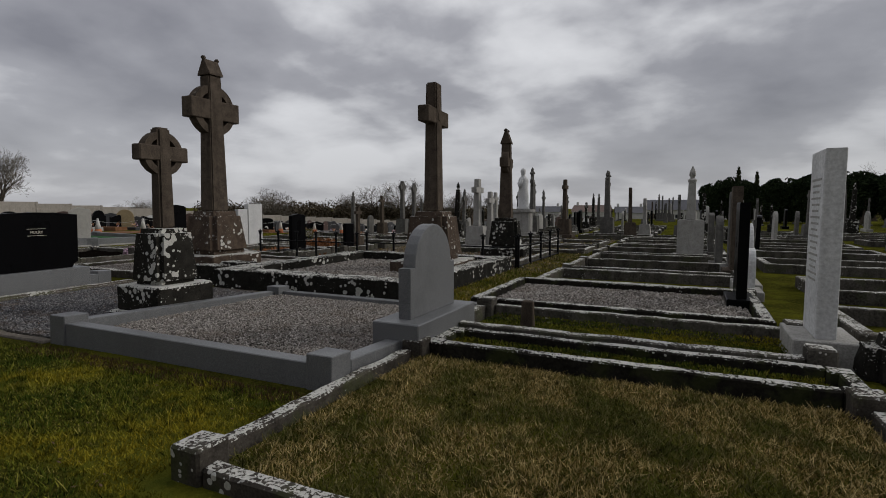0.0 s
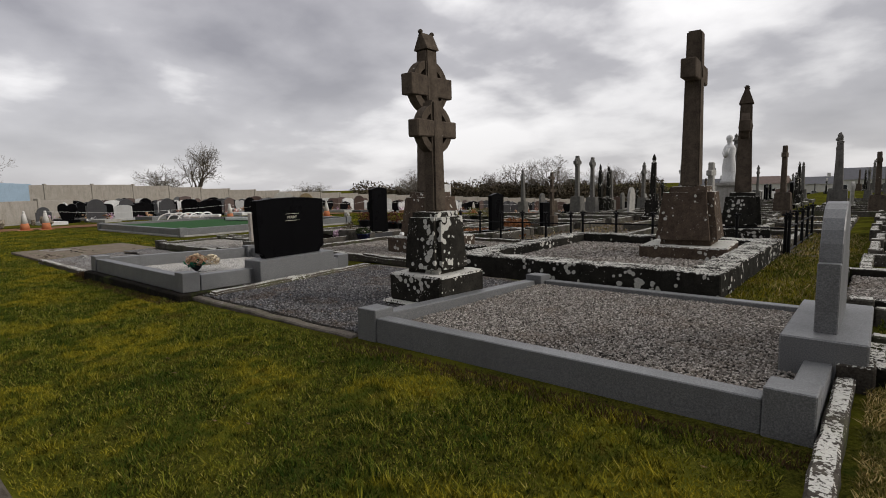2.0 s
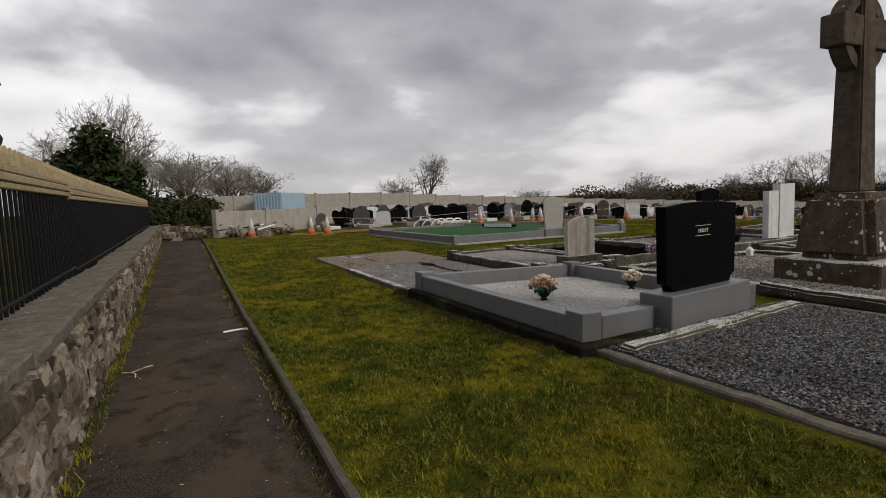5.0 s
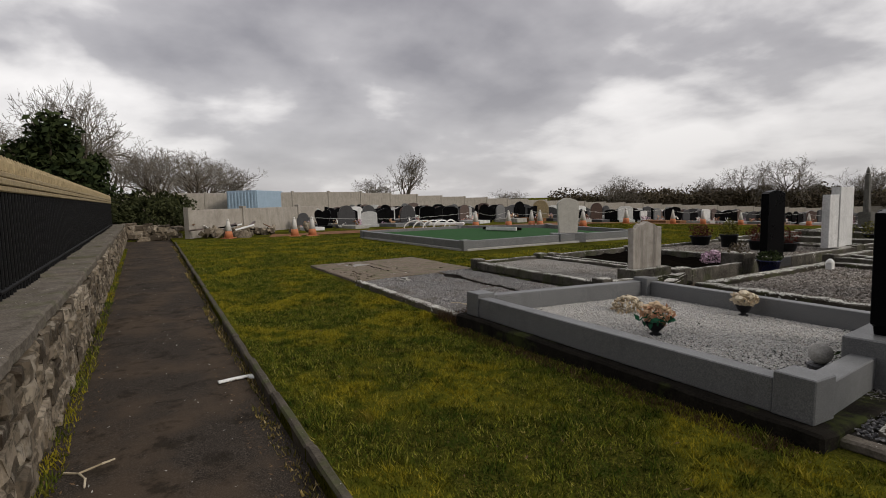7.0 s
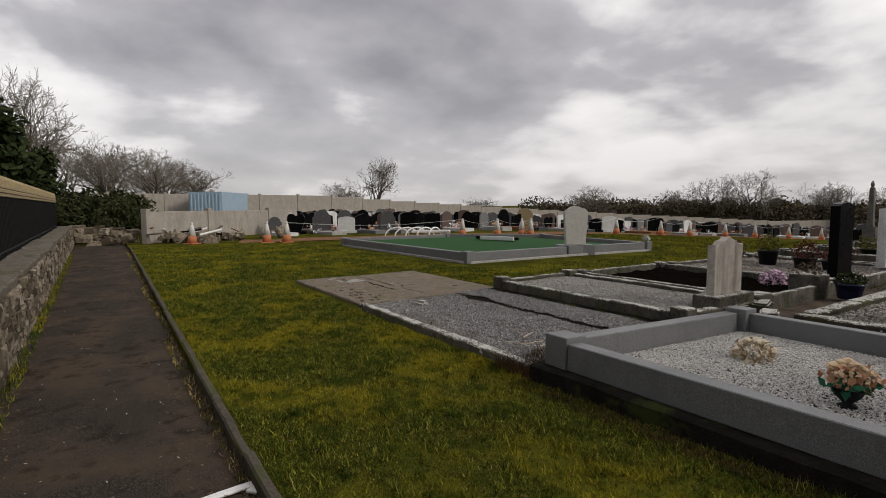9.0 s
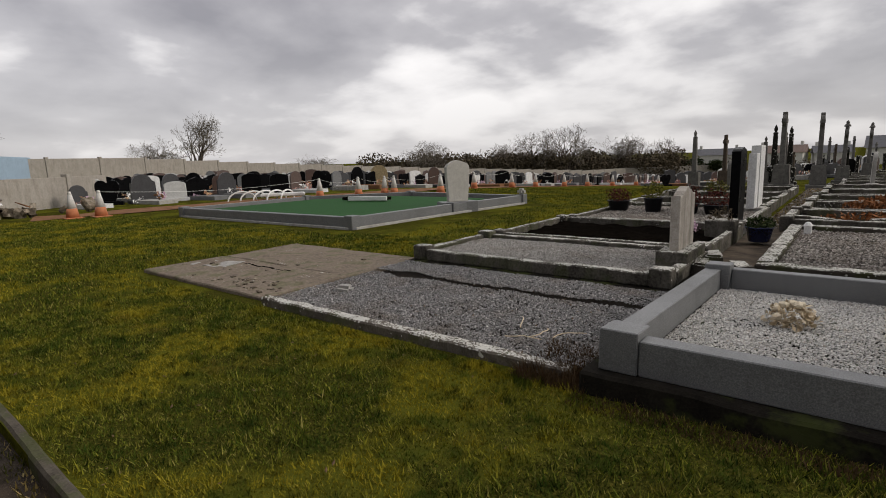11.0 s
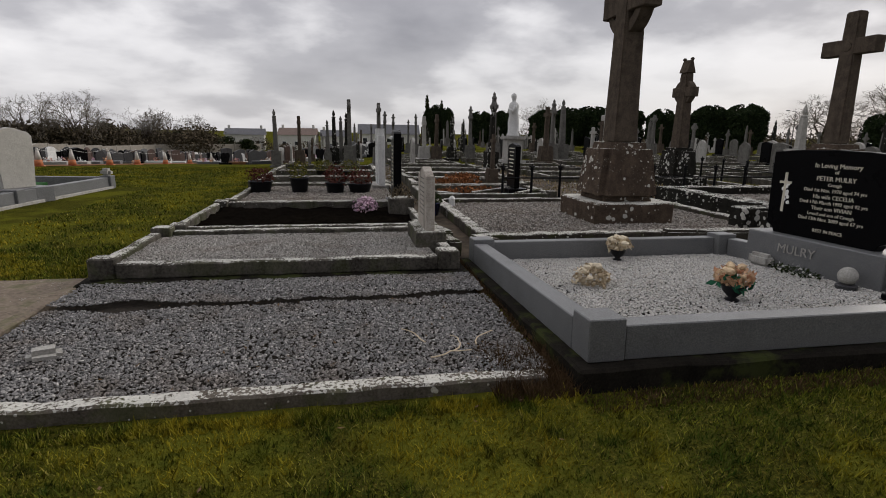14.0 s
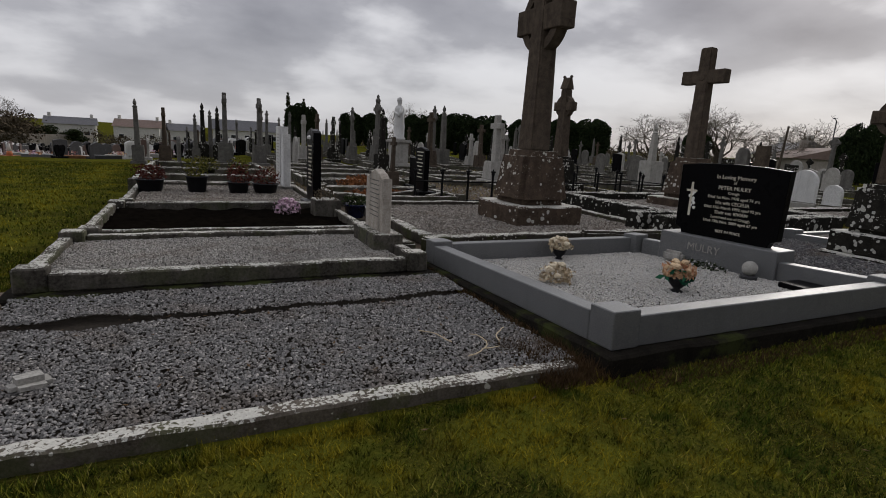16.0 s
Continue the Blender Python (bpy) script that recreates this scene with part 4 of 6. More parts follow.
for v in sb_.verts:
    v.co = Vector((v.co.x * 1.36, v.co.y * 1.02, 0.0 + 0.05 * noise.noise(v.co * 5.0) + 0.03 * noise.noise(v.co * 17.0)))
part("soil", sb_, M["soil"], soil)
kerb_set(-13.82, -11.05, 8.42, 11.4, 0.0, 0.20, 0.10, M["kerb_old"], "stepped old concrete kerb of a planted plot", post=(0.18, 0.23), rough=0.008, seed=88)
gravel(-13.68, -11.2, 8.58, 11.25, 0.14, 0.028, M["mid_peb"], "pale gravel of a planted plot", 18, cover=0.7)
for y0, y1 in ((11.5, 13.2), (13.3, 15.2), (15.4, 17.6)):
    kerb_set(-14.0, -11.1, y0, y1, 0.0, 0.2, 0.13, M["kerb_old"], "old grey concrete kerb round a grass plot", post=(0.18, 0.23), rough=0.008, seed=int(y0 * 7))


def tuft(n, rx, ry, rz, size, seed, fill=0.75):
    """Verts and faces of loose leaves filling an ellipsoid."""
    r = np.random.RandomState(seed)
    d = r.normal(size=(n, 3))
    d /= np.linalg.norm(d, axis=1)[:, None]
    rad = r.uniform(fill * 0.35, 1.0, n) ** 0.5
    lump = np.array([1.0 + 0.34 * noise.noise(Vector((a * 2.3 + seed, b * 2.3, c * 2.3))) for a, b, c in d])
    c = d * (rad * lump)[:, None] * np.array([rx, ry, rz])
    u = r.normal(size=(n, 3))
    u /= np.linalg.norm(u, axis=1)[:, None]
    w = np.cross(u, r.normal(size=(n, 3)))
    w /= np.linalg.norm(w, axis=1)[:, None]
    s = r.uniform(0.5, 1.2, (n, 1)) * size
    v = np.stack([c - u * s, c + w * s * 0.5, c + u * s, c - w * s * 0.5], 1)
    return v, np.arange(n * 4).reshape(-1, 4)


def flower_pot(x, y, z, petals, label, pot=(0.075, 0.11), spread=0.12, leaf=False, seed=1, urn=True):
    t = thing("flower_pot", x, y, z, label, "flower pot", "grave flowers")
    r, h = pot
    if urn:
        part("pot", lathe([(r * 0.55, 0), (r * 0.6, 0.01), (r * 0.28, h * 0.22), (r * 0.8, h * 0.6), (r, h * 0.95), (r * 1.08, h), (r * 0.9, h * 0.98)]), M["cotta"], t, smooth=True)
    v, f = tuft(300, spread, spread, spread * 0.62, 0.026, seed, 1.1)
    soup("petal_mass", v, f, M[petals], t, (0, 0, (h if urn else 0.0) + spread * 0.45))["kind"] = "stuff"
    rr = random.Random(seed)
    for i in range(11):
        b = bmesh.new()
        bmesh.ops.create_icosphere(b, subdivisions=2, radius=rr.uniform(0.022, 0.036), matrix=Matrix.Diagonal((1, 1, 0.75, 1)))
        for v_ in b.verts:
            v_.co *= 1.0 + 0.45 * noise.noise(v_.co * 60.0 + Vector((i, seed, 0)))
        a = i * 0.9 + rr.uniform(-0.4, 0.4)
        part("bloom", b, M[petals], t, at=(math.cos(a) * spread * (0.3 + 0.5 * (i % 3) / 2), math.sin(a) * spread * (0.3 + 0.5 * (i % 3) / 2), (h if urn else 0) + spread * (0.95 - 0.2 * (i % 3) + 0.12 * rr.random())))
    if leaf:
        v, f = tuft(40, spread * 1.1, spread * 1.1, spread * 0.4, 0.045, seed + 50)
        soup("leaves", v, f, M["leaf_green"], t, (0, 0, h + spread * 0.1))
    return t


flower_pot(-9.30, 3.28, 0.115, "petal_mix", "peach silk flowers with green leaves in a black urn", leaf=True, seed=3, pot=(0.085, 0.12), spread=0.13)
flower_pot(-9.40, 4.72, 0.065, "petal_cream", "cream and pink silk flowers in a black urn", seed=4)
flower_pot(-10.09, 3.86, 0.09, "petal_cream", "low spray of cream silk roses on gravel", seed=5, urn=False, spread=0.15)
rk = thing("memorial_stone", -8.17, 4.30, 0.08, "small pale memorial stone leaning on the plinth", "ornament")
b = box(0.10, 0.22, 0.12, 0.03, rough=0.012, seed=2)
part("stone", b, M["pale_stone"], rk, turn=12)
wr = thing("wreath", -8.16, 3.92, 0.095, "low wreath of dark leaves and small white flowers", "wreath")
v, f = tuft(160, 0.10, 0.28, 0.035, 0.02, 9)
soup("leaves", v, f, M["ever"], wr, (0, 0, 0.03))["kind"] = "stuff"
v, f = tuft(60, 0.11, 0.28, 0.05, 0.014, 10)
soup("flowers", v, f, M["white"], wr, (0, 0, 0.035))["kind"] = "stuff"
gb = thing("glass_globe", -8.16, 3.44, 0.11, "frosted globe ornament on a small base", "ornament")
part("base", lathe([(0.075, 0), (0.075, 0.03), (0.06, 0.04)]), M["granite_dk"], gb)
part("globe", lathe([(0.02, 0.03)] + [(0.07 * math.sin(math.pi * i / 10), 0.105 - 0.07 * math.cos(math.pi * i / 10)) for i in range(1, 10)] + [(0.004, 0.175)], 16), M["pale_stone"], gb, smooth=True)
tb = thing("memorial_tablet", -8.02, 2.98, 0.125, "small flat black granite memorial tablet", "tablet")
part("tablet", box(0.38, 0.30, 0.05, 0.006), M["black"], tb)
st = thing("loose_stone", -13.58, 3.05, 0.03, "single loose pale stone on the gravel", "stone")
part("stone", box(0.16, 0.12, 0.08, 0.03, rough=0.02, seed=8), M["pale_stone"], st, turn=30)

# ---- plots by the start of the walk ----
kerb_set(-1.92, 0.98, 1.40, 3.50, 0.06, 0.13, 0.09, M["lichen_kerb"], "mossy stone kerb with white lichen round a grass plot", post=(0.17, 0.20), rough=0.012, sides="swe", seed=100)
kerb_set(-1.80, 0.96, 3.46, 4.02, 0.03, 0.20, 0.10, M["kerb_dark"], "narrow mossy concrete kerb of an old grave", rough=0.010, seed=104, post=(0.15, 0.2))
kerb_set(-1.95, 0.90, 4.06, 5.10, 0.08, 0.17, 0.10, M["kerb_old"], "dark mossy concrete kerb of an old grave", rough=0.010, seed=108, post=(0.17, 0.24))
kerb_set(-2.12, 0.70, 5.16, 7.0, 0.08, 0.20, 0.11, M["kerb_dark"], "white-edged concrete kerb round a gravel grave", rough=0.006, seed=112)
gravel(-1.98, 0.56, 5.3, 6.86, 0.20, 0.028, M["mid_peb"], "brown and grey gravel in a white-edged kerb", 21)
yk = 7.1
for i, ln in enumerate((1.5, 1.6, 1.5, 1.7, 1.6, 1.5, 1.6, 1.7)):
    kerb_set(-1.95 + 0.05 * (i % 3), 0.75, yk, yk + ln, 0.09, 0.17 + 0.02 * (i % 2), 0.12, M["kerb_old"], "old concrete grave kerb with pale worn top", rough=0.008, seed=120 + i, post=(0.16, 0.22) if i % 2 else None)
    yk += ln + 0.08
wh = headstone(0.91, 4.72, 0.08, "flat", 0.44, 1.36, 0.13, M["marble"], "tall white marble headstone with incised lettering, broken top", (0.42, 0.62, 0.22), plinth_mat=M["pale_stone"])
for i in range(17):
    part("incised_line", box(0.003, 0.30 - 0.05 * (i % 3), 0.016, 0), M["pale_stone"], wh, at=(-0.0665, 0, 1.36 - i * 0.046))
bh = headstone(0.52, 6.5, 0.08, "flat", 0.46, 1.02, 0.10, M["black"], "narrow polished black headstone seen edge on", (0.28, 0.6, 0.2))
bs = thing("broken_stone", -1.30, 4.55, 0.10, "broken brown stone fragment leaning in a plot", "stone")
part("fragment", box(0.13, 0.06, 0.30, 0.01, top=(0.8, 1)), M["cross_brown"], bs)
pp = thing("boulder", 1.3, 4.35, 0.05, "rough pale lichened stone lump beside a headstone", "stone")
part("lump", box(0.55, 0.5, 0.36, 0.08, rough=0.05, seed=4, top=(0.7, 0.7)), M["lichen_dark"], pp)


# ---- planted plot and its neighbours ----
def plant_pot(x, y, z, leaf, label, r=0.17, h=0.22, spread=0.22, rise=0.16, seed=1, material="cotta"):
    t = thing("plant_pot", x, y, z, label, "plant pot", "potted plants")
    part("pot", lathe([(r * 0.72, 0), (r * 0.78, 0.01), (r * 0.98, h * 0.9), (r * 1.06, h * 0.91), (r * 1.06, h), (r * 0.92, h), (r * 0.9, h * 0.9)], 18), M[material], t, smooth=True)
    v, f = tuft(420, spread, spread, rise, 0.028, seed)
    o = soup("foliage", v, f, M[leaf], t, (0, 0, h + rise * 0.55))
    o["kind"] = "stuff"
    return t


plant_pot(-13.55, 10.25, 0.12, "heather", "black pot of winter heather on a gravel plot", seed=31, r=0.21, h=0.23, spread=0.26)
plant_pot(-12.85, 10.15, 0.12, "shrub", "tall black pot with a yellow-green shrub", r=0.17, h=0.30, spread=0.2, rise=0.2, seed=32)
plant_pot(-12.2, 10.05, 0.12, "heather", "dark pot with reddish heather on a gravel plot", r=0.18, h=0.22, spread=0.22, rise=0.2, seed=33)
plant_pot(-11.75, 10.1, 0.12, "heather", "wide dark trough of crimson heather", r=0.22, h=0.20, spread=0.28, rise=0.18, seed=34)
plant_pot(-12.6, 14.4, 0.1, "shrub", "yellow flowering shrub in a grave planter", r=0.2, h=0.15, spread=0.28, rise=0.2, seed=35)
plant_pot(-11.9, 14.2, 0.1, "shrub", "green and yellow shrub in a grave planter", r=0.2, h=0.15, spread=0.26, rise=0.2, seed=36)
plant_pot(-10.78, 7.75, 0.06, "ever", "blue glazed pot with trailing winter plants", r=0.16, h=0.2, spread=0.18, rise=0.09, seed=37, material="blue_pot")
bq = flower_pot(-11.72, 7.85, 0.10, "petal_lilac", "bunch of pale pink flowers on the earth", seed=38, urn=False, spread=0.2)
bx_ = thing("planter", -11.22, 7.7, 0.04, "square grey stone planter with withered plants", "planter")
part("box", box(0.36, 0.34, 0.30, 0.012), M["kerb_old"], bx_)
v, f = tuft(150, 0.2, 0.2, 0.12, 0.03, 39)
soup("foliage", v, f, M["scrub"], bx_, (0, 0, 0.34))["kind"] = "stuff"
stk = thing("stick", -13.1, 7.1, 0.07, "pale broken stick lying on dark earth", "stick")
b = bmesh.new()
tube(b, Vector((0, 0, 0.01)), Vector((0.28, 0.2, 0.04)), 0.012, 0.009)
part("stick", b, M["pale_stone"], stk)

hb = headstone(-11.2, 8.62, 0.05, "peak", 0.50, 1.10, 0.12, M["black"], "tall narrow polished black headstone with white lettering", (0.30, 0.62, 0.15), plinth_mat=M["granite_dk"])
for i in range(11):
    part("lettering", box(0.003, 0.28 - 0.05 * (i % 3), 0.022, 0), M["gilt"], hb, at=(-0.0615, 0, 0.98 - i * 0.06))
part("dove", lathe([(0.001, 0), (0.05, 0.02), (0.05, 0.05), (0.001, 0.08)], 8), M["white"], hb, at=(-0.055, 0.02, 1.08))
hw = headstone(-11.3, 11.2, 0.05, "flat", 0.52, 1.12, 0.16, M["marble"], "tall white marble double headstone with worn lettering", (0.36, 0.8, 0.16), plinth_mat=M["pale_stone"])
part("tablet", plate(outline("flat", 0.34, 0.98), 0.13), M["marble"], hw, at=(0.0, -0.445, 0.16))
for i in range(14):
    part("incised_line", box(0.003, 0.34 - 0.06 * (i % 3), 0.018, 0), M["pale_stone"], hw, at=(-0.0815, 0, 1.12 - i * 0.06))
h3 = headstone(-8.75, 10.1, 0.05, "peak", 0.50, 0.86, 0.10, M["black"], "polished black headstone with gilt lines and a footstone", (0.36, 0.7, 0.18), plinth_mat=M["black"])
for i in range(8):
    part("lettering", box(0.003, 0.32 - 0.06 * (i % 3), 0.02, 0), M["gilt"], h3, at=(-0.0515, 0, 0.93 - i * 0.07))
h4 = headstone(-8.3, 11.6, 0.05, "flat", 0.36, 0.62, 0.10, M["black"], "small polished black headstone", (0.3, 0.5, 0.15))
bl = thing("white_lantern", -10.3, 8.5, 0.09, "small white memorial lantern on a plot", "lantern")
part("body", box(0.09, 0.09, 0.12, 0.01), M["white"], bl)
part("cap", lathe([(0.06, 0), (0.03, 0.04), (0.01, 0.05)], 8), M["white"], bl, at=(0, 0, 0.119))
for (x, y, z, s) in ((-10.95, 5.35, 0.0, 1), (-10.95, 5.85, 0.0, 2), (-10.6, 5.25, 0.02, 3)):
    o = thing("kerb_stone", x, y, z, "loose old squared kerb stone between plots", "kerb stone", "loose kerb stones", turn=8 * s)
    part("block", box(0.16, 0.32, 0.2, 0.02, rough=0.015, seed=s), M["lichen_kerb"], o)
log = thing("fallen_kerb", -7.6, 5.55, 0.06, "broken mossy kerb length lying before the tall cross", "kerb stone", turn=-6)
part("block", box(1.5, 0.17, 0.13, 0.03, rough=0.02, seed=14), M["lichen_kerb"], log)
for y0, y1, x0, x1 in ((9.15, 10.9, -10.7, -8.2), (11.0, 12.6, -10.6, -8.0), (12.8, 14.4, -10.6, -7.9), (14.6, 16.4, -10.5, -7.8), (16.6, 18.4, -10.5, -7.7), (9.5, 12.6, -5.9, -2.95), (12.9, 14.8, -6.8, -4.2), (15.0, 16.9, -6.9, -4.0), (17.2, 19, -7, -4.2),
                       (12.9, 14.8, -3.9, -2.3), (15.2, 17.4, -3.9, -2.3)):
    kerb_set(x0, x1, y0, y1, 0.02, 0.19, 0.14, M["kerb_old"], "old stone grave kerb streaked with lichen", rough=0.01, seed=int(y0 * 10), post=(0.17, 0.23))

# stones at the heads of the first column of plots
headstone(0.72, 8.25, 0.08, "arch", 0.62, 0.80, 0.11, M["marble"], "white marble round-topped headstone", (0.34, 0.8, 0.16), plinth_mat=M["pale_stone"])
headstone(0.70, 7.55, 0.08, "arch", 0.40, 0.52, 0.10, M["marble"], "small white marble round-topped headstone", (0.3, 0.5, 0.14), plinth_mat=M["pale_stone"])
headstone(0.66, 9.4, 0.08, "flat", 0.34, 1.30, 0.14, M["cross_brown"], "tall dark sandstone slab headstone", (0.34, 0.5, 0.2))
headstone(0.66, 9.95, 0.08, "shoulder", 0.34, 1.22, 0.14, M["grey_stone"], "tall grey stone headstone beside its pair", (0.34, 0.5, 0.2))
headstone(0.5, 10.9, 0.08, "arch", 0.44, 0.86, 0.12, M["grey_stone"], "grey round-topped headstone with lichen", (0.32, 0.6, 0.16))
headstone(0.45, 13.6, 0.08, "peak", 0.5, 0.9, 0.12, M["grey_stone"], "grey pointed headstone in an old row", (0.32, 0.6, 0.16))


def obelisk(x, y, z, h, w, material, label, ped=(0.52, 0.75), turn=0.0):
    t = thing("obelisk", x, y, z, label, "obelisk", "monument pillars", turn)
    part("base", box(ped[0] * 1.35, ped[0] * 1.35, 0.16, 0.015), material, t)
    part("pedestal", box(ped[0], ped[0], ped[1], 0.02), material, t, at=(0, 0, 0.159))
    part("shaft", box(w, w, h - ped[1] - 0.159, 0.012, top=(0.72, 0.72)), material, t, at=(0, 0, ped[1] + 0.157))
    part("finial", lathe([(w * 0.42, 0), (w * 0.44, 0.05), (w * 0.2, 0.09), (w * 0.34, 0.16), (w * 0.30, 0.22), (0.01, 0.34)], 8), material, t, at=(0, 0, h - 0.004))
    return t


obelisk(0.02, 12.5, 0.08, 1.72, 0.20, M["pale_stone"], "pale stone memorial pillar on a square pedestal")

# the veiled statue
stt = thing("statue_pedestal", -5.80, 19.45, 0.12, "grey stone pedestal under a white statue", "pedestal")
part("base", box(0.85, 0.85, 0.2, 0.02), M["pale_stone"], stt)
part("die", box(0.60, 0.60, 0.75, 0.015), M["pale_stone"], stt, at=(0, 0, 0.199))
part("cornice", box(0.78, 0.78, 0.12, 0.03), M["pale_stone"], stt, at=(0, 0, 0.948))
sb2 = bmesh.new()
join(sb2, lathe([(0.24, 0), (0.25, 0.06), (0.20, 0.12), (0.21, 0.5), (0.17, 0.85), (0.20, 1.1), (0.15, 1.2), (0.07, 1.27), (0.085, 1.34), (0.105, 1.42), (0.095, 1.5), (0.03, 1.56)], 14))
for s in (-1, 1):
    tube(sb2, Vector((0, s * 0.17, 1.12)), Vector((-0.08, s * 0.20, 0.85)), 0.065, 0.055, 8)
    tube(sb2, Vector((-0.08, s * 0.20, 0.85)), Vector((-0.2, s * 0.03, 1.0)), 0.055, 0.035, 8)
for v in sb2.verts:
    v.co.x -= 0.05 * max(0.0, v.co.z - 1.1)
    v.co += noise.noise_vector(v.co * 9) * 0.012
so = part("statue", sb2, M["marble"], smooth=True, at=(-5.80, 19.45, 1.187))
tagged(so, "white marble statue of a robed standing figure with bowed head", "statue")

# ---- the old section: slender crosses and headstones ----

def slim_cross(kind, h, material, label):
    t = thing("cross_monument", 0, 0, 0, label, "cross monument", "crosses of the old section")
    pw = 0.46
    part("base", box(pw * 1.4, pw * 1.4, 0.16, 0.015), material, t)
    part("pedestal", box(pw, pw, h * 0.26, 0.02, top=(0.86, 0.86)), material, t, at=(0, 0, 0.159))
    z0 = 0.157 + h * 0.26
    part("shaft", box(0.15, 0.20, h - z0, 0.015, top=(0.8, 0.72)), material, t, at=(0, 0, z0))
    zc = h - 0.26
    for s in (-1, 1):
        part("arm", box(0.13, 0.17, 0.13, 0.01, cy=s * 0.145, cz=0), material, t, at=(0, 0, zc))
    if kind == "ring":
        part("ring", ring_mesh(0.195, 0.14, 0.09, 20), material, t, at=(0, 0, zc))
    if kind == "cap":
        part("ring", ring_mesh(0.185, 0.12, 0.09, 20), material, t, at=(0, 0, zc))
        part("cap", lathe([(0.10, 0), (0.11, 0.04), (0.05, 0.12), (0.06, 0.17), (0.01, 0.24)], 6), material, t, at=(0, 0, h - 0.003))
    return t


PROTO = [slim_cross("ring", 2.35, M["grey_stone"], "slender grey ringed stone cross on a pedestal"), slim_cross("cap", 2.2, M["grey_stone"], "slender ringed cross with a pinnacle cap"),
         slim_cross("plain", 2.0, M["cross_brown"], "slender plain brown stone cross"), slim_cross("plain", 1.7, M["pale_stone"], "small pale stone cross on a pedestal"),
         slim_cross("ring", 1.9, M["lichen_dark"], "dark lichened ringed stone cross")]
OB = [obelisk(0, 0, 0, 2.2, 0.22, M["grey_stone"], "tall slender grey pillar monument with finial", (0.45, 0.6)), obelisk(0, 0, 0, 1.9, 0.2, M["lichen_dark"], "dark weathered pillar monument with finial", (0.42, 0.55))]
known = [(-11.85, 20.75, 0, 1.08, 0), (-14.55, 20.77, 5, 0.85, 0), (-6.0, 21.4, 1, 1.18, 10), (-10.8, 19.9, 0, 1.0, 5), (-4.3, 19.9, 2, 1.12, 0), (-2.95, 21.5, 5, 1.04, 0), (-10.29, 24.2, 1, 0.95, 0),
         (-12.78, 24.4, 5, 0.78, 0), (-12.5, 24.6, 6, 1.08, 0), (-12.2, 25.2, 5, 0.86, 0), (-11.95, 24.3, 6, 1.02, 0), (-8.0, 23.8, 2, 1.05, 0), (-7.3, 23.7, 4, 1.05, 0), (-6.5, 23.5, 1, 1.0, 0), (-8.5, 24, 3, 1.2, 0),
         (-1.56, 21.5, 3, 0.9, 0), (-0.35, 20.8, 0, 0.7, 0), (-3.1, 22.3, 1, 1.1, 0), (-5.2, 13.2, 3, 1.15, 0), (-4.9, 13.4, 3, 0.95, 0), (-8.55, 12.4, 2, 0.62, 0)]
rg = random.Random(77)
spots = list(known)
tries = 0
while len(spots) < 125 and tries < 4000:
    tries += 1
    x, y = rg.uniform(-15, 18), rg.uniform(14, 62)
    if -2.4 < x < 1.2 and y < 19 or x < -9 and y < 20 or (x > -14 and x < -4 and y > 45):
        continue
    if min((x - a[0]) ** 2 + (y - a[1]) ** 2 for a in spots) < 2.2:
        continue
    spots.append((x, y, rg.choice([0, 0, 1, 1, 2, 2, 3, 4, 5, 6]), rg.uniform(0.62, 1.02), rg.uniform(-8, 8)))
allp = PROTO + OB
for k, (x, y, kind, s, turn) in enumerate(spots):
    o = copy_thing(allp[kind], pose(x, y, ground_z(x, y) - 0.02, rg.uniform(-1, 1), rg.uniform(-1, 1), turn))
    o.scale = (s * rg.uniform(0.9, 1.1), s, s)
for o in allp:
    for c in list(o.children_recursive):
        bpy.data.objects.remove(c)
    bpy.data.objects.remove(o)


def stone_proto(shape, w, h, material, label, group):
    return headstone(0, 0, 0, shape, w, h, 0.10, material, label, (0.30, w * 1.25, 0.16), group=group)


def spread(protos, places, seed, most=95):
    """Single headstones for the nearest places; the far remainder joined into one object."""
    r = random.Random(seed)
    places = sorted(places, key=lambda p: math.hypot(p[0] + 10, p[1]))
    far_v, far_f, far_m, base = [], [], [], 0
    mats_ = list(dict.fromkeys(c.data.materials[0] for o in protos for c in o.children))
    for x, y, turn in places[most:]:
        o, s = r.choice(protos), r.uniform(0.82, 1.15)
        mm = pose(x, y, ground_z(x, y) - 0.02, 0, 0, turn + r.uniform(-6, 6)) @ Matrix.Diagonal((s, s, s, 1))
        for c in o.children:
            loc_m = mm @ Matrix.Translation(c.location)
            far_v += [tuple(loc_m @ v.co) for v in c.data.vertices]
            far_f += [tuple(k + base for k in p.vertices) for p in c.data.polygons]
            far_m += [mats_.index(c.data.materials[0])] * len(c.data.polygons)
            base += len(c.data.vertices)
    if far_v:
        me = bpy.data.meshes.new("far_headstones")
        me.from_pydata(far_v, [], far_f)
        for m_ in mats_:
            me.materials.append(m_)
        me.polygons.foreach_set("material_index", far_m)
        tagged(new("far_headstones", me), "crowded rows of distant headstones", "headstones", kind="stuff")
    for x, y, turn in places[:most]:
        s = r.uniform(0.82, 1.15)
        o = copy_thing(r.choice(protos), pose(x, y, ground_z(x, y) - 0.02, r.uniform(-1.5, 1.5), r.uniform(-1.5, 1.5), turn + r.uniform(-6, 6)))
        o.scale = (s, s * r.uniform(0.9, 1.1), s)
    for o in protos:
        for c in list(o.children_recursive):
            bpy.data.objects.remove(c)
        bpy.data.objects.remove(o)


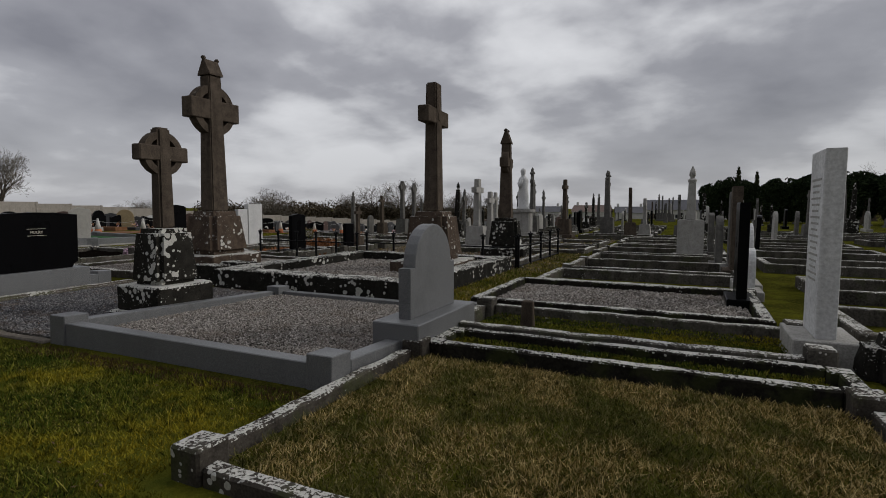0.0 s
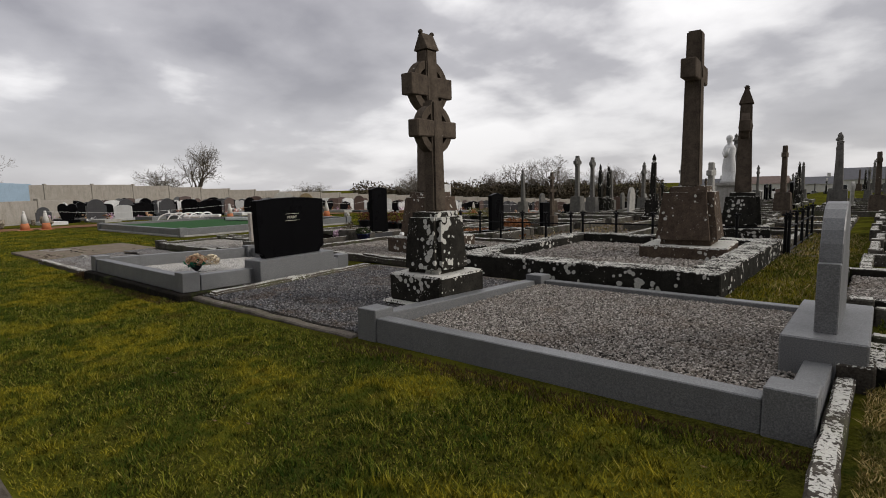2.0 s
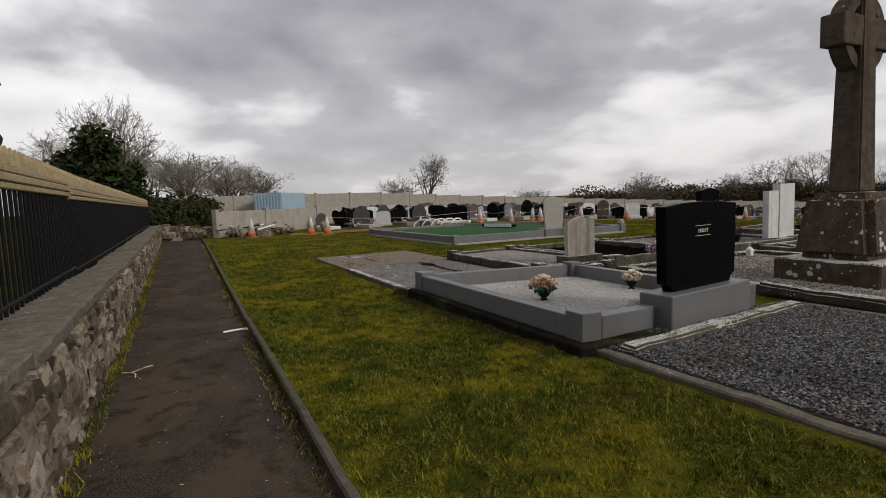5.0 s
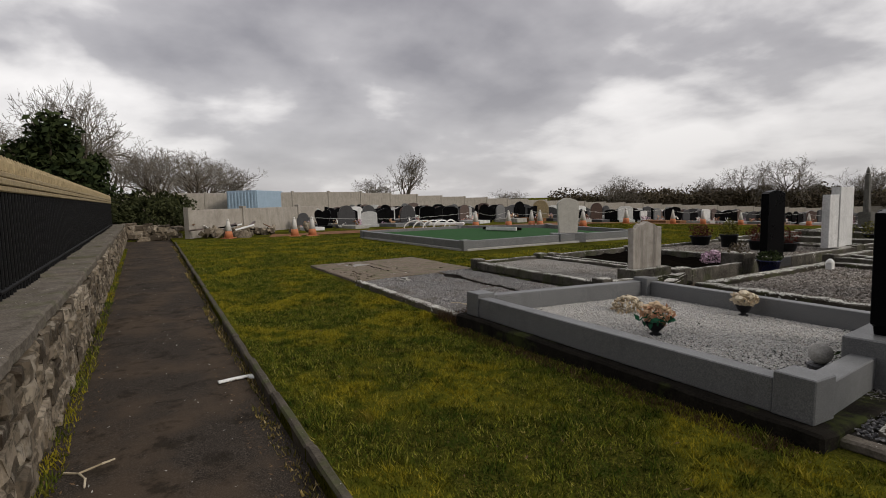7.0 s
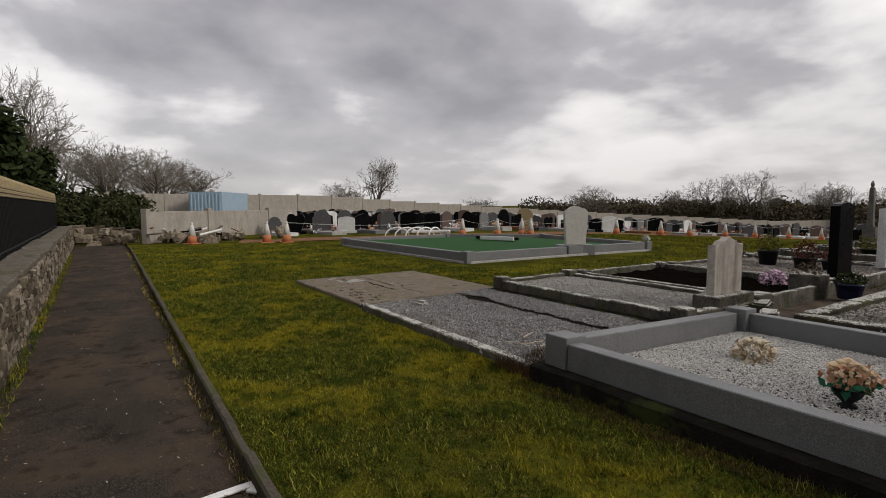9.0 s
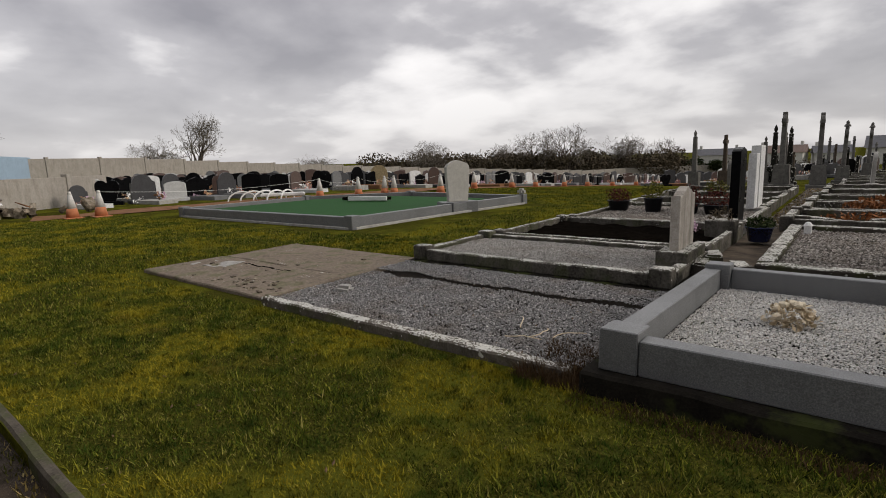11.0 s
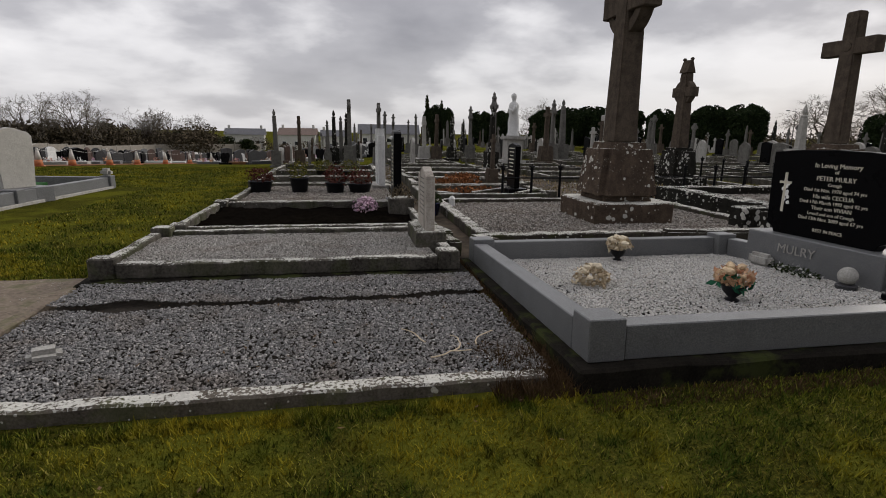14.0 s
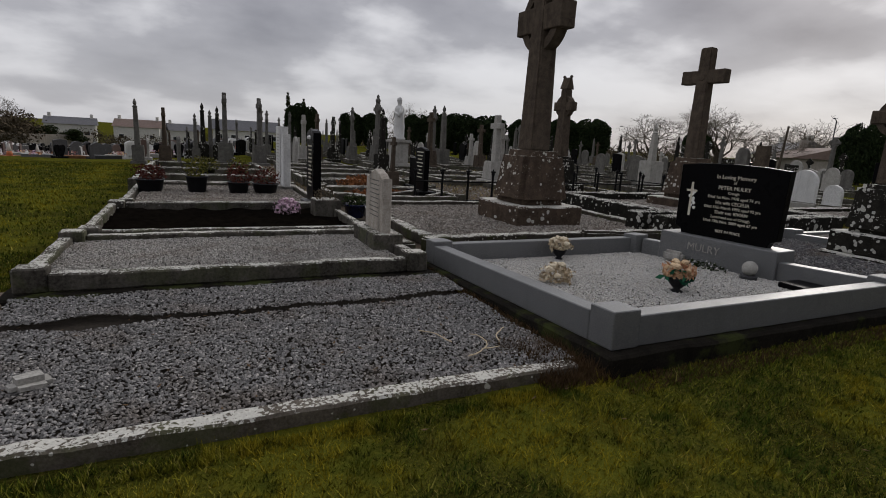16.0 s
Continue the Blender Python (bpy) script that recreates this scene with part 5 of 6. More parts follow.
G_OLD = "headstones of the old section"
old = [stone_proto("arch", 0.55, 0.85, M["grey_stone"], "grey round-topped old headstone", G_OLD), stone_proto("shoulder", 0.6, 0.9, M["pale_stone"], "pale shouldered old headstone", G_OLD),
       stone_proto("peak", 0.55, 0.9, M["black"], "polished black headstone in the old section", G_OLD), stone_proto("flat", 0.5, 0.8, M["lichen_dark"], "dark lichened upright slab", G_OLD),
       stone_proto("ogee", 0.6, 0.8, M["pale_stone"], "pale weathered headstone with curved top", G_OLD)]
places = []
tries = 0
while len(places) < 120 and tries < 5000:
    tries += 1
    x, y = rg.uniform(-15, 20), rg.uniform(5, 55)
    if x < 2.2 and y < 13 or x < 1.4 and y < 19 and x > -2.4 or x < -3 and y < 19.5:
        continue
    if min([(x - a[0]) ** 2 + (y - a[1]) ** 2 for a in spots + places]) < 1.3:
        continue
    places.append((x, y, 0))
spread(old, places, 5)
oldk = [(2.6 + 3.3 * i + rg.uniform(-0.3, 0.3), 5.5 + 2.9 * j + rg.uniform(-0.4, 0.4)) for i in range(4) for j in range(8)]
oldk += [(-9 + 3.3 * i, 20 + 2.8 * j) for i in range(4) for j in range(5)]
kp = kerb_set(-1.25, 1.25, -0.7, 0.7, 0, 0.18, 0.13, M["kerb_old"], "old grey grave kerb in a row of plots", rough=0.008, seed=300)
for x, y in oldk:
    copy_thing(kp, pose(x, y, ground_z(x, y) - 0.02, 0, 0, rg.uniform(-3, 3)))
for c in list(kp.children_recursive):
    bpy.data.objects.remove(c)
bpy.data.objects.remove(kp)


# ---- the green-covered plot, cones and the new section ----
def run(t, a, b, h, w, material, name="kerb_run", z=0.0):
    """A straight kerb from a to b in the thing's own plan."""
    a, b = Vector((*a, 0)), Vector((*b, 0))
    d = b - a
    part(name, box(d.length, w, h, 0.008), material, t, at=((a.x + b.x) / 2, (a.y + b.y) / 2, z), turn=math.degrees(math.atan2(d.y, d.x)))


gp = thing("grave_kerb", -19.4, 8.3, 0.0, "pale grey stone kerb round a plot laid with green felt", "grave kerb", "grave surrounds")
corners = [(-17.35, 6.55), (-17.25, 9.6), (-17.0, 12.4), (-21.6, 13.0), (-23.8, 10.4), (-23.7, 6.4)]
loc = [(x + 19.4, y - 8.3) for x, y in corners]
for a, b in zip(loc, loc[1:] + loc[:1]):
    run(gp, a, b, 0.19, 0.14, M["granite"], z=0.05)
    run(gp, a, b, 0.08, 0.24, M["pale_stone"], "footing", z=-0.03)
for a in loc:
    part("post", box(0.22, 0.22, 0.27, 0.01), M["granite"], gp, at=(a[0], a[1], 0.0))
ft = thing("felt_cover", -19.9, 8.2, 0.0, "bright green artificial grass sheet over an open plot", "felt sheet")
b = bmesh.new()
vs = [b.verts.new((x + 19.9, y - 8.2, 0.165 + 0.006 * (k % 3))) for k, (x, y) in enumerate([(-17.55, 6.75), (-17.45, 9.5), (-17.9, 11.9), (-21.4, 12.2), (-23.2, 10.2), (-23.3, 6.6)])]
b.faces.new(vs)
r_ = bmesh.ops.extrude_face_region(b, geom=b.faces[:])
for g in r_["geom"]:
    if isinstance(g, bmesh.types.BMVert):
        g.co.z -= 0.17
part("sheet", b, M["felt"], ft)
tr = thing("timber_trestle", -20.9, 10.3, 0.2, "dark timber boards laid across the plot", "boards")
part("board", box(1.5, 0.3, 0.08, 0.01), M["soil"], tr, turn=12)
part("board", box(1.2, 0.05, 0.12, 0.01), M["white"], tr, at=(0.3, -0.25, 0), turn=20)
headstone(-17.4, 10.0, 0.0, "wave", 0.60, 0.98, 0.14, M["cream"], "cream headstone with a curved wavy outline on a stepped base", (0.44, 0.9, 0.26), turn=-28, plinth_mat=M["granite"])
lump = thing("rounded_stone", -17.0, 12.4, 0.26, "rounded white stone on a kerb post", "stone")
part("stone", box(0.2, 0.2, 0.16, 0.05, rough=0.02, seed=3), M["pale_stone"], lump)

cone = thing("traffic_cone", -26.7, 4.75, 0, "orange traffic cone with faded white sleeve on grass", "traffic cone", "traffic cones")
part("base", box(0.42, 0.42, 0.035, 0.01), M["cone_orange"], cone)
part("body", lathe([(0.165, 0.034), (0.125, 0.28), (0.122, 0.28)], 16), M["cone_orange"], cone, smooth=True)
part("sleeve", lathe([(0.124, 0.279), (0.05, 0.66), (0.048, 0.662)], 16), M["cone_white"], cone, smooth=True)
part("tip", lathe([(0.049, 0.661), (0.035, 0.74), (0.02, 0.745)], 12), M["cone_white"], cone, smooth=True)
CONES = [(-26.4, 5.35), (-27.6, 2.5), (-25.5, 12.3), (-24.6, 13.4), (-23.6, 14.3), (-23.9, 14.1), (-22.3, 15.5), (-23.6, 19.6), (-24.0, 23.6), (-23.9, 26.0), (-23.6, 29.0), (-23.3, 31.7), (-22.9, 35.0), (-22.4, 38.3), (-21.8, 41.6), (-21.0, 44.9), (-20.2, 48.5), (-19.3, 52.5)]
for i, (x, y) in enumerate(CONES):
    copy_thing(cone, pose(x, y, ground_z(x, y), 0, 0, i * 37))
tape = thing("barrier_tape", -22, 14, 0.0, "sagging white barrier tape strung between cones", "tape")
b = bmesh.new()
seq = [(-26.4, 5.35)] + CONES[2:]
for (x0, y0), (x1, y1) in zip(seq, seq[1:]):
    pts = [Vector((x0 + (x1 - x0) * k / 6 + 22, y0 + (y1 - y0) * k / 6 - 14, ground_z(x0, y0) + 0.70 - 0.16 * math.sin(math.pi * k / 6))) for k in range(7)]
    for p, q in zip(pts, pts[1:]):
        tube(b, p, q, 0.005, 0.005, 3)
part("tape", b, M["white"], tape)
clay = bmesh.new()
cl = [(-27.5, 4.0), (-26.8, 10.5), (-25.3, 14.5), (-24.3, 18.5), (-24.6, 23.5), (-24.4, 31.0), (-23.2, 38.5), (-21.5, 46), (-19.5, 55)]
top_, bot_ = [], []
for i in range(len(cl) - 1):
    for k in range(6):
        x, y = cl[i][0] + (cl[i + 1][0] - cl[i][0]) * k / 6, cl[i][1] + (cl[i + 1][1] - cl[i][1]) * k / 6
        w = 0.9 + 0.45 * noise.noise(Vector((x, y, 0))) + 0.02 * y
        for lst, s in ((top_, -1), (bot_, 0.6)):
            px, py = x + s * w, y - s * w * 0.3
            lst.append(clay.verts.new((px, py, ground_z(px, py) + 0.02 + 0.02 * noise.noise(Vector((px * 2, py * 2, 0))))))
for i in range(len(top_) - 1):
    clay.faces.new((top_[i], bot_[i], bot_[i + 1], top_[i + 1]))
tagged(part("bare_earth", clay, M["clay"]), "strip of bare orange earth along the new graves", "earth", kind="structure")

G_NEW = "headstones of the new section"
mats = [("black", "polished black"), ("granite_dk", "dark grey granite"), ("black", "deep black granite"), ("granite", "grey granite"), ("brown_gr", "red-brown granite"), ("granite_dk", "charcoal granite")]
shapes = [("ogee", 0.95, 0.75), ("low", 0.85, 0.78), ("peak", 0.7, 0.85), ("arch", 0.6, 0.85), ("heart", 0.7, 0.7), ("shoulder", 0.7, 0.8)]
prot = []
for i in range(12):
    mname, words = mats[i % 6] if i not in (5, 9) else ("marble", "white marble")
    sh, w, h = shapes[(i * 5 + i // 6) % 6]
    prot.append(stone_proto(sh, w, h, M[mname], words + " modern headstone in a close row", G_NEW))
rg2 = random.Random(9)
rows_ = []
ux, uy = 0.17, 0.985
for rr in range(13):
    ox, oy = -31.8 - 2.3 * rr * uy, 6.5 + 1.2 * rr
    s = 0.0
    length = 60 + 2.5 * rr
    while s < length:
        x, y = ox + s * ux, oy + s * uy
        if x > -53.5 and y < 95 and rg2.random() < (0.95 if rr < 6 else 0.75):
            rows_.append((x + rg2.uniform(-0.15, 0.15), y, 180 + rg2.choice((0, 0, 150, 150))))
        s += rg2.uniform(0.85, 1.2) * (1 if rr < 6 else 1.2)
extra = []
for k in range(300):
    x, y = rg2.uniform(-20, -9), rg2.uniform(34, 92)
    extra.append((x, y, -40))
spread(prot, rows_ + extra, 21, 160)
for i, (x, y, _) in enumerate(rows_[:200]):
    if i % 2 == 0 and i < 170:
        t = thing("grave_flowers", x + 0.45, y - 0.3, ground_z(x, y), ("pink", "white", "lilac", "peach")[i // 2 % 4] + " flowers laid before a modern headstone", "flowers", "flowers on new graves")
        v, f = tuft(26, 0.22, 0.28, 0.14, 0.06, i)
        fl_ = soup("bouquet", v, f, M[("petal_pink", "white", "petal_lilac", "petal_mix")[i // 2 % 4]], t, (0, 0, 0.12))
        fl_["kind"] = "stuff"
# low plot surrounds and loose flowers among the close rows, too many to count
rp = random.Random(61)
plots_ = {}
flw = {}
for x, y, turn in rows_ + extra:
    gz = ground_z(x, y)
    dx = 0.95 if turn in (180,) else -0.95
    key = rp.choice(("granite", "pale_stone", "granite_dk", "marble", "clay", "pale_stone"))
    b = plots_.setdefault(key, bmesh.new())
    m4 = pose(x + dx, y, gz + 0.07, 0, 0, 10) @ Matrix.Diagonal((1.6, 0.75, rp.uniform(0.12, 0.24), 1))
    bmesh.ops.create_cube(b, size=1.0, matrix=m4) if len(b.verts) < 2400 else None
    for k in range(rp.choice((1, 2, 2, 3))):
        pk = rp.choice(("petal_pink", "white", "petal_lilac", "petal_mix", "white", "clay"))
        v, f = tuft(10, 0.16, 0.16, 0.14, 0.09, rp.randrange(9999))
        flw.setdefault(pk, []).append(v + np.array([x + dx * rp.uniform(0.2, 1.4), y + rp.uniform(-0.4, 0.4), gz + 0.28]))
for key, b in plots_.items():
    tagged(part("plot_surrounds", b, M[key]), "low stone plot surrounds filling the new section", "grave surrounds", kind="stuff")
for key, lst in flw.items():
    v = np.concatenate(lst)
    tagged(soup("scattered_flowers", v, np.arange(len(v) * 4).reshape(-1, 4), M[key]), "small bunches of flowers strewn over distant graves", "flowers", kind="stuff")
yh = headstone(-29.6, 19.5, ground_z(-29.6, 19.5) - 0.01, "arch", 0.9, 1.05, 0.1, M["ochre"], "golden yellow arched headstone", (0.3, 1.2, 0.15), turn=-44, plinth_mat=M["black"])
wb_ = thing("white_bench", -27.6, 10.4, 0.0, "tangle of white plastic pipes and benches by the graves", "bench")
for i in range(5):
    arc = [Vector((-0.5 * math.cos(math.pi * k / 12), 0, 0.35 * math.sin(math.pi * k / 12))) for k in range(13)]
    part("hoop", bent(arc, 0.03, 0.03), M["white"], wb_, at=(0.2 * i, 0.35 * i, 0.0), turn=60 + 14 * i)
part("seat", box(1.6, 0.5, 0.12, 0.03), M["white"], wb_, at=(0.8, 1.2, 0.12), turn=50)

# ---- boundary of the new section ----
def panel_wall(name, pts, h, label, bays, th=0.12):
    t = thing(name, 0, 0, 0, label, "wall", kind="structure")
    for (x0, y0), (x1, y1) in zip(pts, pts[1:]):
        n = max(1, round(math.hypot(x1 - x0, y1 - y0) / bays))
        ang = math.degrees(math.atan2(y1 - y0, x1 - x0))
        ln = math.hypot(x1 - x0, y1 - y0) / n
        for i in range(n):
            f0 = (i + 0.5) / n
            x, y = x0 + (x1 - x0) * f0, y0 + (y1 - y0) * f0
            part("panel", box(ln - 0.16, th, h, 0.01), M["panel"], t, at=(x, y, ground_z(x, y) - 0.1), turn=ang)
            x, y = x0 + (x1 - x0) * i / n, y0 + (y1 - y0) * i / n
            part("pillar", box(0.2, th * 2, h + 0.1, 0.01), M["panel"], t, at=(x, y, ground_z(x, y) - 0.1), turn=ang)
    return t


panel_wall("wall_boundary", [(-51.5, -3), (-54, 11.6), (-58.5, 29.6), (-59, 48.8), (-57, 66), (-46, 104), (-30, 120)], 2.35, "long pale concrete panel boundary wall with posts", 3.4)
panel_wall("wall_storage", [(-28.9, 1.25), (-31.0, 3.6), (-33.2, 6.6), (-34.5, 8.4)], 1.2, "low pale concrete panel wall of a storage corner", 2.7)
ct = thing("shipping_container", -52.3, 8.2, 0.0, "pale blue steel storage container with ribbed sides", "container", turn=-32)
part("body", box(6.0, 2.4, 2.35, 0.04), M["blue_paint"], ct)
for i in range(22):
    part("rib", box(0.12, 0.05, 2.1, 0.01), M["blue_paint"], ct, at=(-2.75 + i * 0.26, -1.215, 0.12))
    if i < 9:
        part("rib", box(0.05, 0.12, 2.1, 0.01), M["blue_paint"], ct, at=(3.015, -1.05 + i * 0.26, 0.12))
rb = thing("rubble_heap", -29.0, 3.0, 0.0, "heap of broken stones, boards and rubbish by the wall", "rubble", kind="stuff")
for i in range(60):
    o = part("lump", rub[i % 10], parent=rb, at=(rg2.gauss(0, 0.8), rg2.gauss(0, 1.0), rg2.uniform(0.02, 0.28)))
    k = rg2.uniform(0.12, 0.42)
    o.scale = (k, k * 0.8, k * 0.6)
    o.rotation_euler = (rg2.random() * 3, rg2.random() * 3, rg2.random() * 3)
for i in range(10):
    o = part("board", box(0.7, 0.12, 0.03, 0.004), M[("brown_gr", "white", "clay", "soil")[i % 4]], rb, at=(rg2.gauss(0, 0.7), rg2.gauss(0, 0.9), 0.25 + rg2.random() * 0.15))
    o.rotation_euler = (rg2.uniform(-0.5, 0.5), rg2.uniform(-0.6, 0.6), rg2.random() * 3)
ew = thing("wall_end", -30.2, -0.1, -0.06, "ruined end of rubble stone wall across the path", "wall", kind="structure")
for i in range(70):
    o = part("stone", rub[i % 10], parent=ew, at=(rg2.uniform(-0.25, 0.25), rg2.uniform(-1.0, 1.0), 0.05 + 0.62 * (i / 70) * rg2.uniform(0.6, 1)))
    k = rg2.uniform(0.25, 0.45)
    o.scale = (k, k, k * 0.5)
    o.rotation_euler = (0, 0, rg2.random() * 3)

# litter on the path, stick by the kerb
tw = thing("torn_paper", -10.64, 0.22, -0.05, "torn strip of white paper on the path", "litter")
b = box(0.05, 0.28, 0.012, 0.003, rough=0.01, seed=2)
part("strip", b, M["white"], tw, turn=6)
part("fold", box(0.06, 0.10, 0.014, 0.003, rough=0.008, seed=5), M["white"], tw, at=(0.04, 0.12, 0.004), turn=40)


tg = thing("twig", -9.62, -0.76, PATH_Z + 0.02, "pale forked twig lying by the wall foot", "twig", turn=35)
b = bmesh.new()
for p, q in (((0, 0, 0.01), (0.10, 0.02, 0.02)), ((0.10, 0.02, 0.02), (0.17, 0.09, 0.05)), ((0.10, 0.02, 0.02), (0.20, -0.01, 0.03)), ((0.17, 0.09, 0.05), (0.18, 0.15, 0.05)), ((0.20, -0.01, 0.03), (0.26, -0.05, 0.02))):
    tube(b, Vector(p), Vector(q), 0.006, 0.004, 5)
part("stem", b, M["petal_cream"], tg)

# ---- trees, hedges, houses ----
def bare_tree(h, seed, levels=6, spread_a=44, label="leafless winter tree with fine twigs"):
    r = random.Random(seed)
    t = thing("bare_tree", 0, 0, 0, label, "tree", "bare trees")
    limbs, twigs = bmesh.new(), bmesh.new()

    def grow(p, d, ln, rad, lev):
        q = p + d * ln
        tube(limbs if lev < 3 else twigs, p, q, rad, rad * 0.68, 6 if lev < 2 else 3)
        if lev >= levels:
            return
        kids = 3 if lev < 3 else r.choice((2, 3))
        for k in range(kids):
            axis = d.orthogonal().normalized()
            axis.rotate(Matrix.Rotation(r.uniform(0, 6.283), 3, d))
            nd = d.copy()
            nd.rotate(Matrix.Rotation(radians(r.uniform(0.4, 1.2) * spread_a), 3, axis))
            nd = (nd + Vector((0, 0, 0.05 if lev > 1 else 0.12))).normalized()
            start = q if k < 2 else p.lerp(q, r.uniform(0.35, 0.8))
            grow(start, nd, ln * r.uniform(0.62, 0.84), max(rad * 0.60, 0.009), lev + 1)

    for s in range(2):
        grow(Vector((r.uniform(-0.1, 0.1), r.uniform(-0.1, 0.1), -0.2)), Vector((r.uniform(-0.25, 0.25), r.uniform(-0.25, 0.25), 1)).normalized(), h * 0.25, h * 0.020, 0)
    part("trunk", limbs, M["bark"], t)
    c = part("crown", twigs, M["bark_pale"], t)
    c["kind"] = "stuff"
    return t


def leafy_tree(rx, rz, leaf, n, size, seed, label, name="evergreen_tree", group="evergreens", trunk=0.6, blobs=9):
    t = thing(name, 0, 0, 0, label, "tree", group)
    b = bmesh.new()
    tube(b, Vector((0, 0, -0.1)), Vector((0, 0, trunk + rz)), rx * 0.09, rx * 0.04, 8)
    for k in range(5):
        a = k * 1.26
        tube(b, Vector((0, 0, trunk + rz * 0.3)), Vector((math.cos(a) * rx * 0.6, math.sin(a) * rx * 0.6, trunk + rz * (0.8 + 0.15 * k))), rx * 0.04, rx * 0.015, 5)
    part("trunk", b, M["bark"], t)
    r = random.Random(seed)
    vs, fs, base = [], [], 0
    for k in range(blobs):
        a, rr = r.uniform(0, 6.283), r.uniform(0.15, 0.6) * rx
        zz = trunk + rz * (0.35 + 1.3 * k / blobs)
        sc = 1.0 - 0.45 * abs(k / blobs - 0.35)
        v, f = tuft(n // blobs, rx * 0.55 * sc, rx * 0.55 * sc, rz * 0.38, size, seed * 10 + k, 0.5)
        v = v + np.array([math.cos(a) * rr * sc, math.sin(a) * rr * sc, zz])
        vs.append(v.reshape(-1, 3))
        fs.append(f + base)
        base += len(f) * 4
    c = soup("crown", np.concatenate(vs), np.concatenate(fs), M[leaf], t)
    c["kind"] = "stuff"
    return t


def plant(proto, places, seed=1):
    r = random.Random(seed)
    for x, y, s, sz in places:
        o = copy_thing(proto, pose(x, y, ground_z(x, y) - 0.1, 0, 0, r.uniform(0, 360)))
        o.scale = (s, s, sz)
    for c in list(proto.children_recursive):
        bpy.data.objects.remove(c)
    bpy.data.objects.remove(proto)


plant(bare_tree(8, 3, 7), [(-41.1, -3.6, 1.05, 1.28), (-67.3, -3, 1.38, 1.38), (-67.3, 1.2, 1.25, 1.17), (-92.4, 42, 1.38, 1.82), (-47.6, 114, 1.50, 1.49), (34.6, 37, 1.44, 0.97)])
plant(bare_tree(8, 8, 7, 52), [(-75, -9, 1.75, 1.58), (-66, -8, 1.62, 1.45), (-70, 4.5, 1.25, 1.17), (-81.8, 8.2, 1.50, 1.17), (-57, 100, 1.62, 1.77), (-63, 98, 1.50, 1.63), (-41.7, 116, 1.12, 1.28), (-87, 90, 1.50, 1.21), (-80, 85, 1.50, 1.35), (36.9, 34, 1.12, 0.64), (30.5, 41, 1.12, 0.78)])
plant(bare_tree(8, 15, 7, 46), [(-81.5, 10.8, 1.38, 1.02), (-73, 1.5, 1.50, 1.31), (-78, 6, 1.38, 1.11), (-95, 36.3, 1.62, 1.02), (-94.8, 66.4, 1.38, 0.78), (-71.6, 101, 1.50, 1.35), (-74, 102, 1.38, 1.21), (-97, 68.7, 1.50, 0.85), (-81, 85, 1.50, 1.14), (47, 36, 1.25, 0.85), (-50, 112, 1.38, 1.28), (20, 85, 1.50, 1.14)])
plant(leafy_tree(1.8, 2.3, "ever", 4200, 0.17, 4, "dark evergreen tree beyond the railing"), [(-36.8, -3.9, 1.35, 1.18), (-24.5, -6.3, 1.15, 1.35), (-38.5, -2.6, 0.8, 0.85), (-56, 111, 2.0, 1.3), (-62, 103, 1.8, 1.1), (-45, 113, 1.8, 1.0), (-74, 100, 1.8, 0.95), (-87, 79.5, 1.4, 0.7), (-92, 70, 1.2, 0.6), (-37, 116, 1.7, 0.8), (-33, 118, 1.7, 0.7)], 3)
plant(leafy_tree(1.5, 0.95, "hedge", 2600, 0.10, 6, "overgrown dark green hedge bush", "hedge_bush", "hedge bushes", 0.1), [(-35.4, 0.2, 1.2, 1.15), (-33.2, 0.8, 0.95, 1.1), (-37.5, -0.9, 1.3, 1.1), (-31.6, 0.4, 0.7, 0.9), (-34.0, -1.7, 1.1, 0.9)], 5)
def clipped_yew(seed):
    """A dense upright yew with a blunt, uneven top: dark inner mass under many small sprays."""
    t = thing("yew_tree", 0, 0, 0, "clipped dark upright yew tree with a blunt top", "tree", "yew trees")
    b = bmesh.new()
    tube(b, Vector((0, 0, -0.1)), Vector((0, 0, 0.5)), 0.16, 0.14, 8)
    part("trunk", b, M["bark"], t)
    n, r = 7500, np.random.RandomState(seed)
    a, hz = r.uniform(0, 6.283, n), r.uniform(0.0, 1.0, n) ** 0.85
    prof = np.minimum(1.0, 0.62 + 1.2 * hz) * np.where(hz > 0.80, np.sqrt(np.clip(1 - ((hz - 0.80) / 0.205) ** 2, 0, 1)), 1.0)
    lump = np.array([1 + 0.22 * noise.noise(Vector((math.cos(q) * 1.6 + seed, math.sin(q) * 1.6, z * 2.6))) + 0.10 * noise.noise(Vector((math.cos(q) * 6, math.sin(q) * 6, z * 9))) for q, z in zip(a, hz)])
    rad = 1.15 * prof * lump * r.uniform(0.82, 1.03, n)
    c = np.stack([np.cos(a) * rad, np.sin(a) * rad, 0.25 + 3.1 * hz * (1 + 0.06 * np.sin(3 * a + seed))], 1)
    u = r.normal(size=(n, 3)) * np.array([0.6, 0.6, 1.2])
    u /= np.linalg.norm(u, axis=1)[:, None]
    w = np.cross(u, r.normal(size=(n, 3)))
    w /= np.linalg.norm(w, axis=1)[:, None]
    sz = r.uniform(0.06, 0.13, (n, 1))
    v = np.stack([c - u * sz, c + w * sz * 0.5, c + u * sz, c - w * sz * 0.5], 1)
    soup("crown", v, np.arange(n * 4).reshape(-1, 4), M["yew"], t)["kind"] = "stuff"
    core = lathe([(0.5, 0.25), (0.78, 0.8), (0.85, 1.8), (0.85, 2.7), (0.62, 3.0), (0.2, 3.12)], 12)
    part("inner_mass", core, M["yew"], t)
    return t


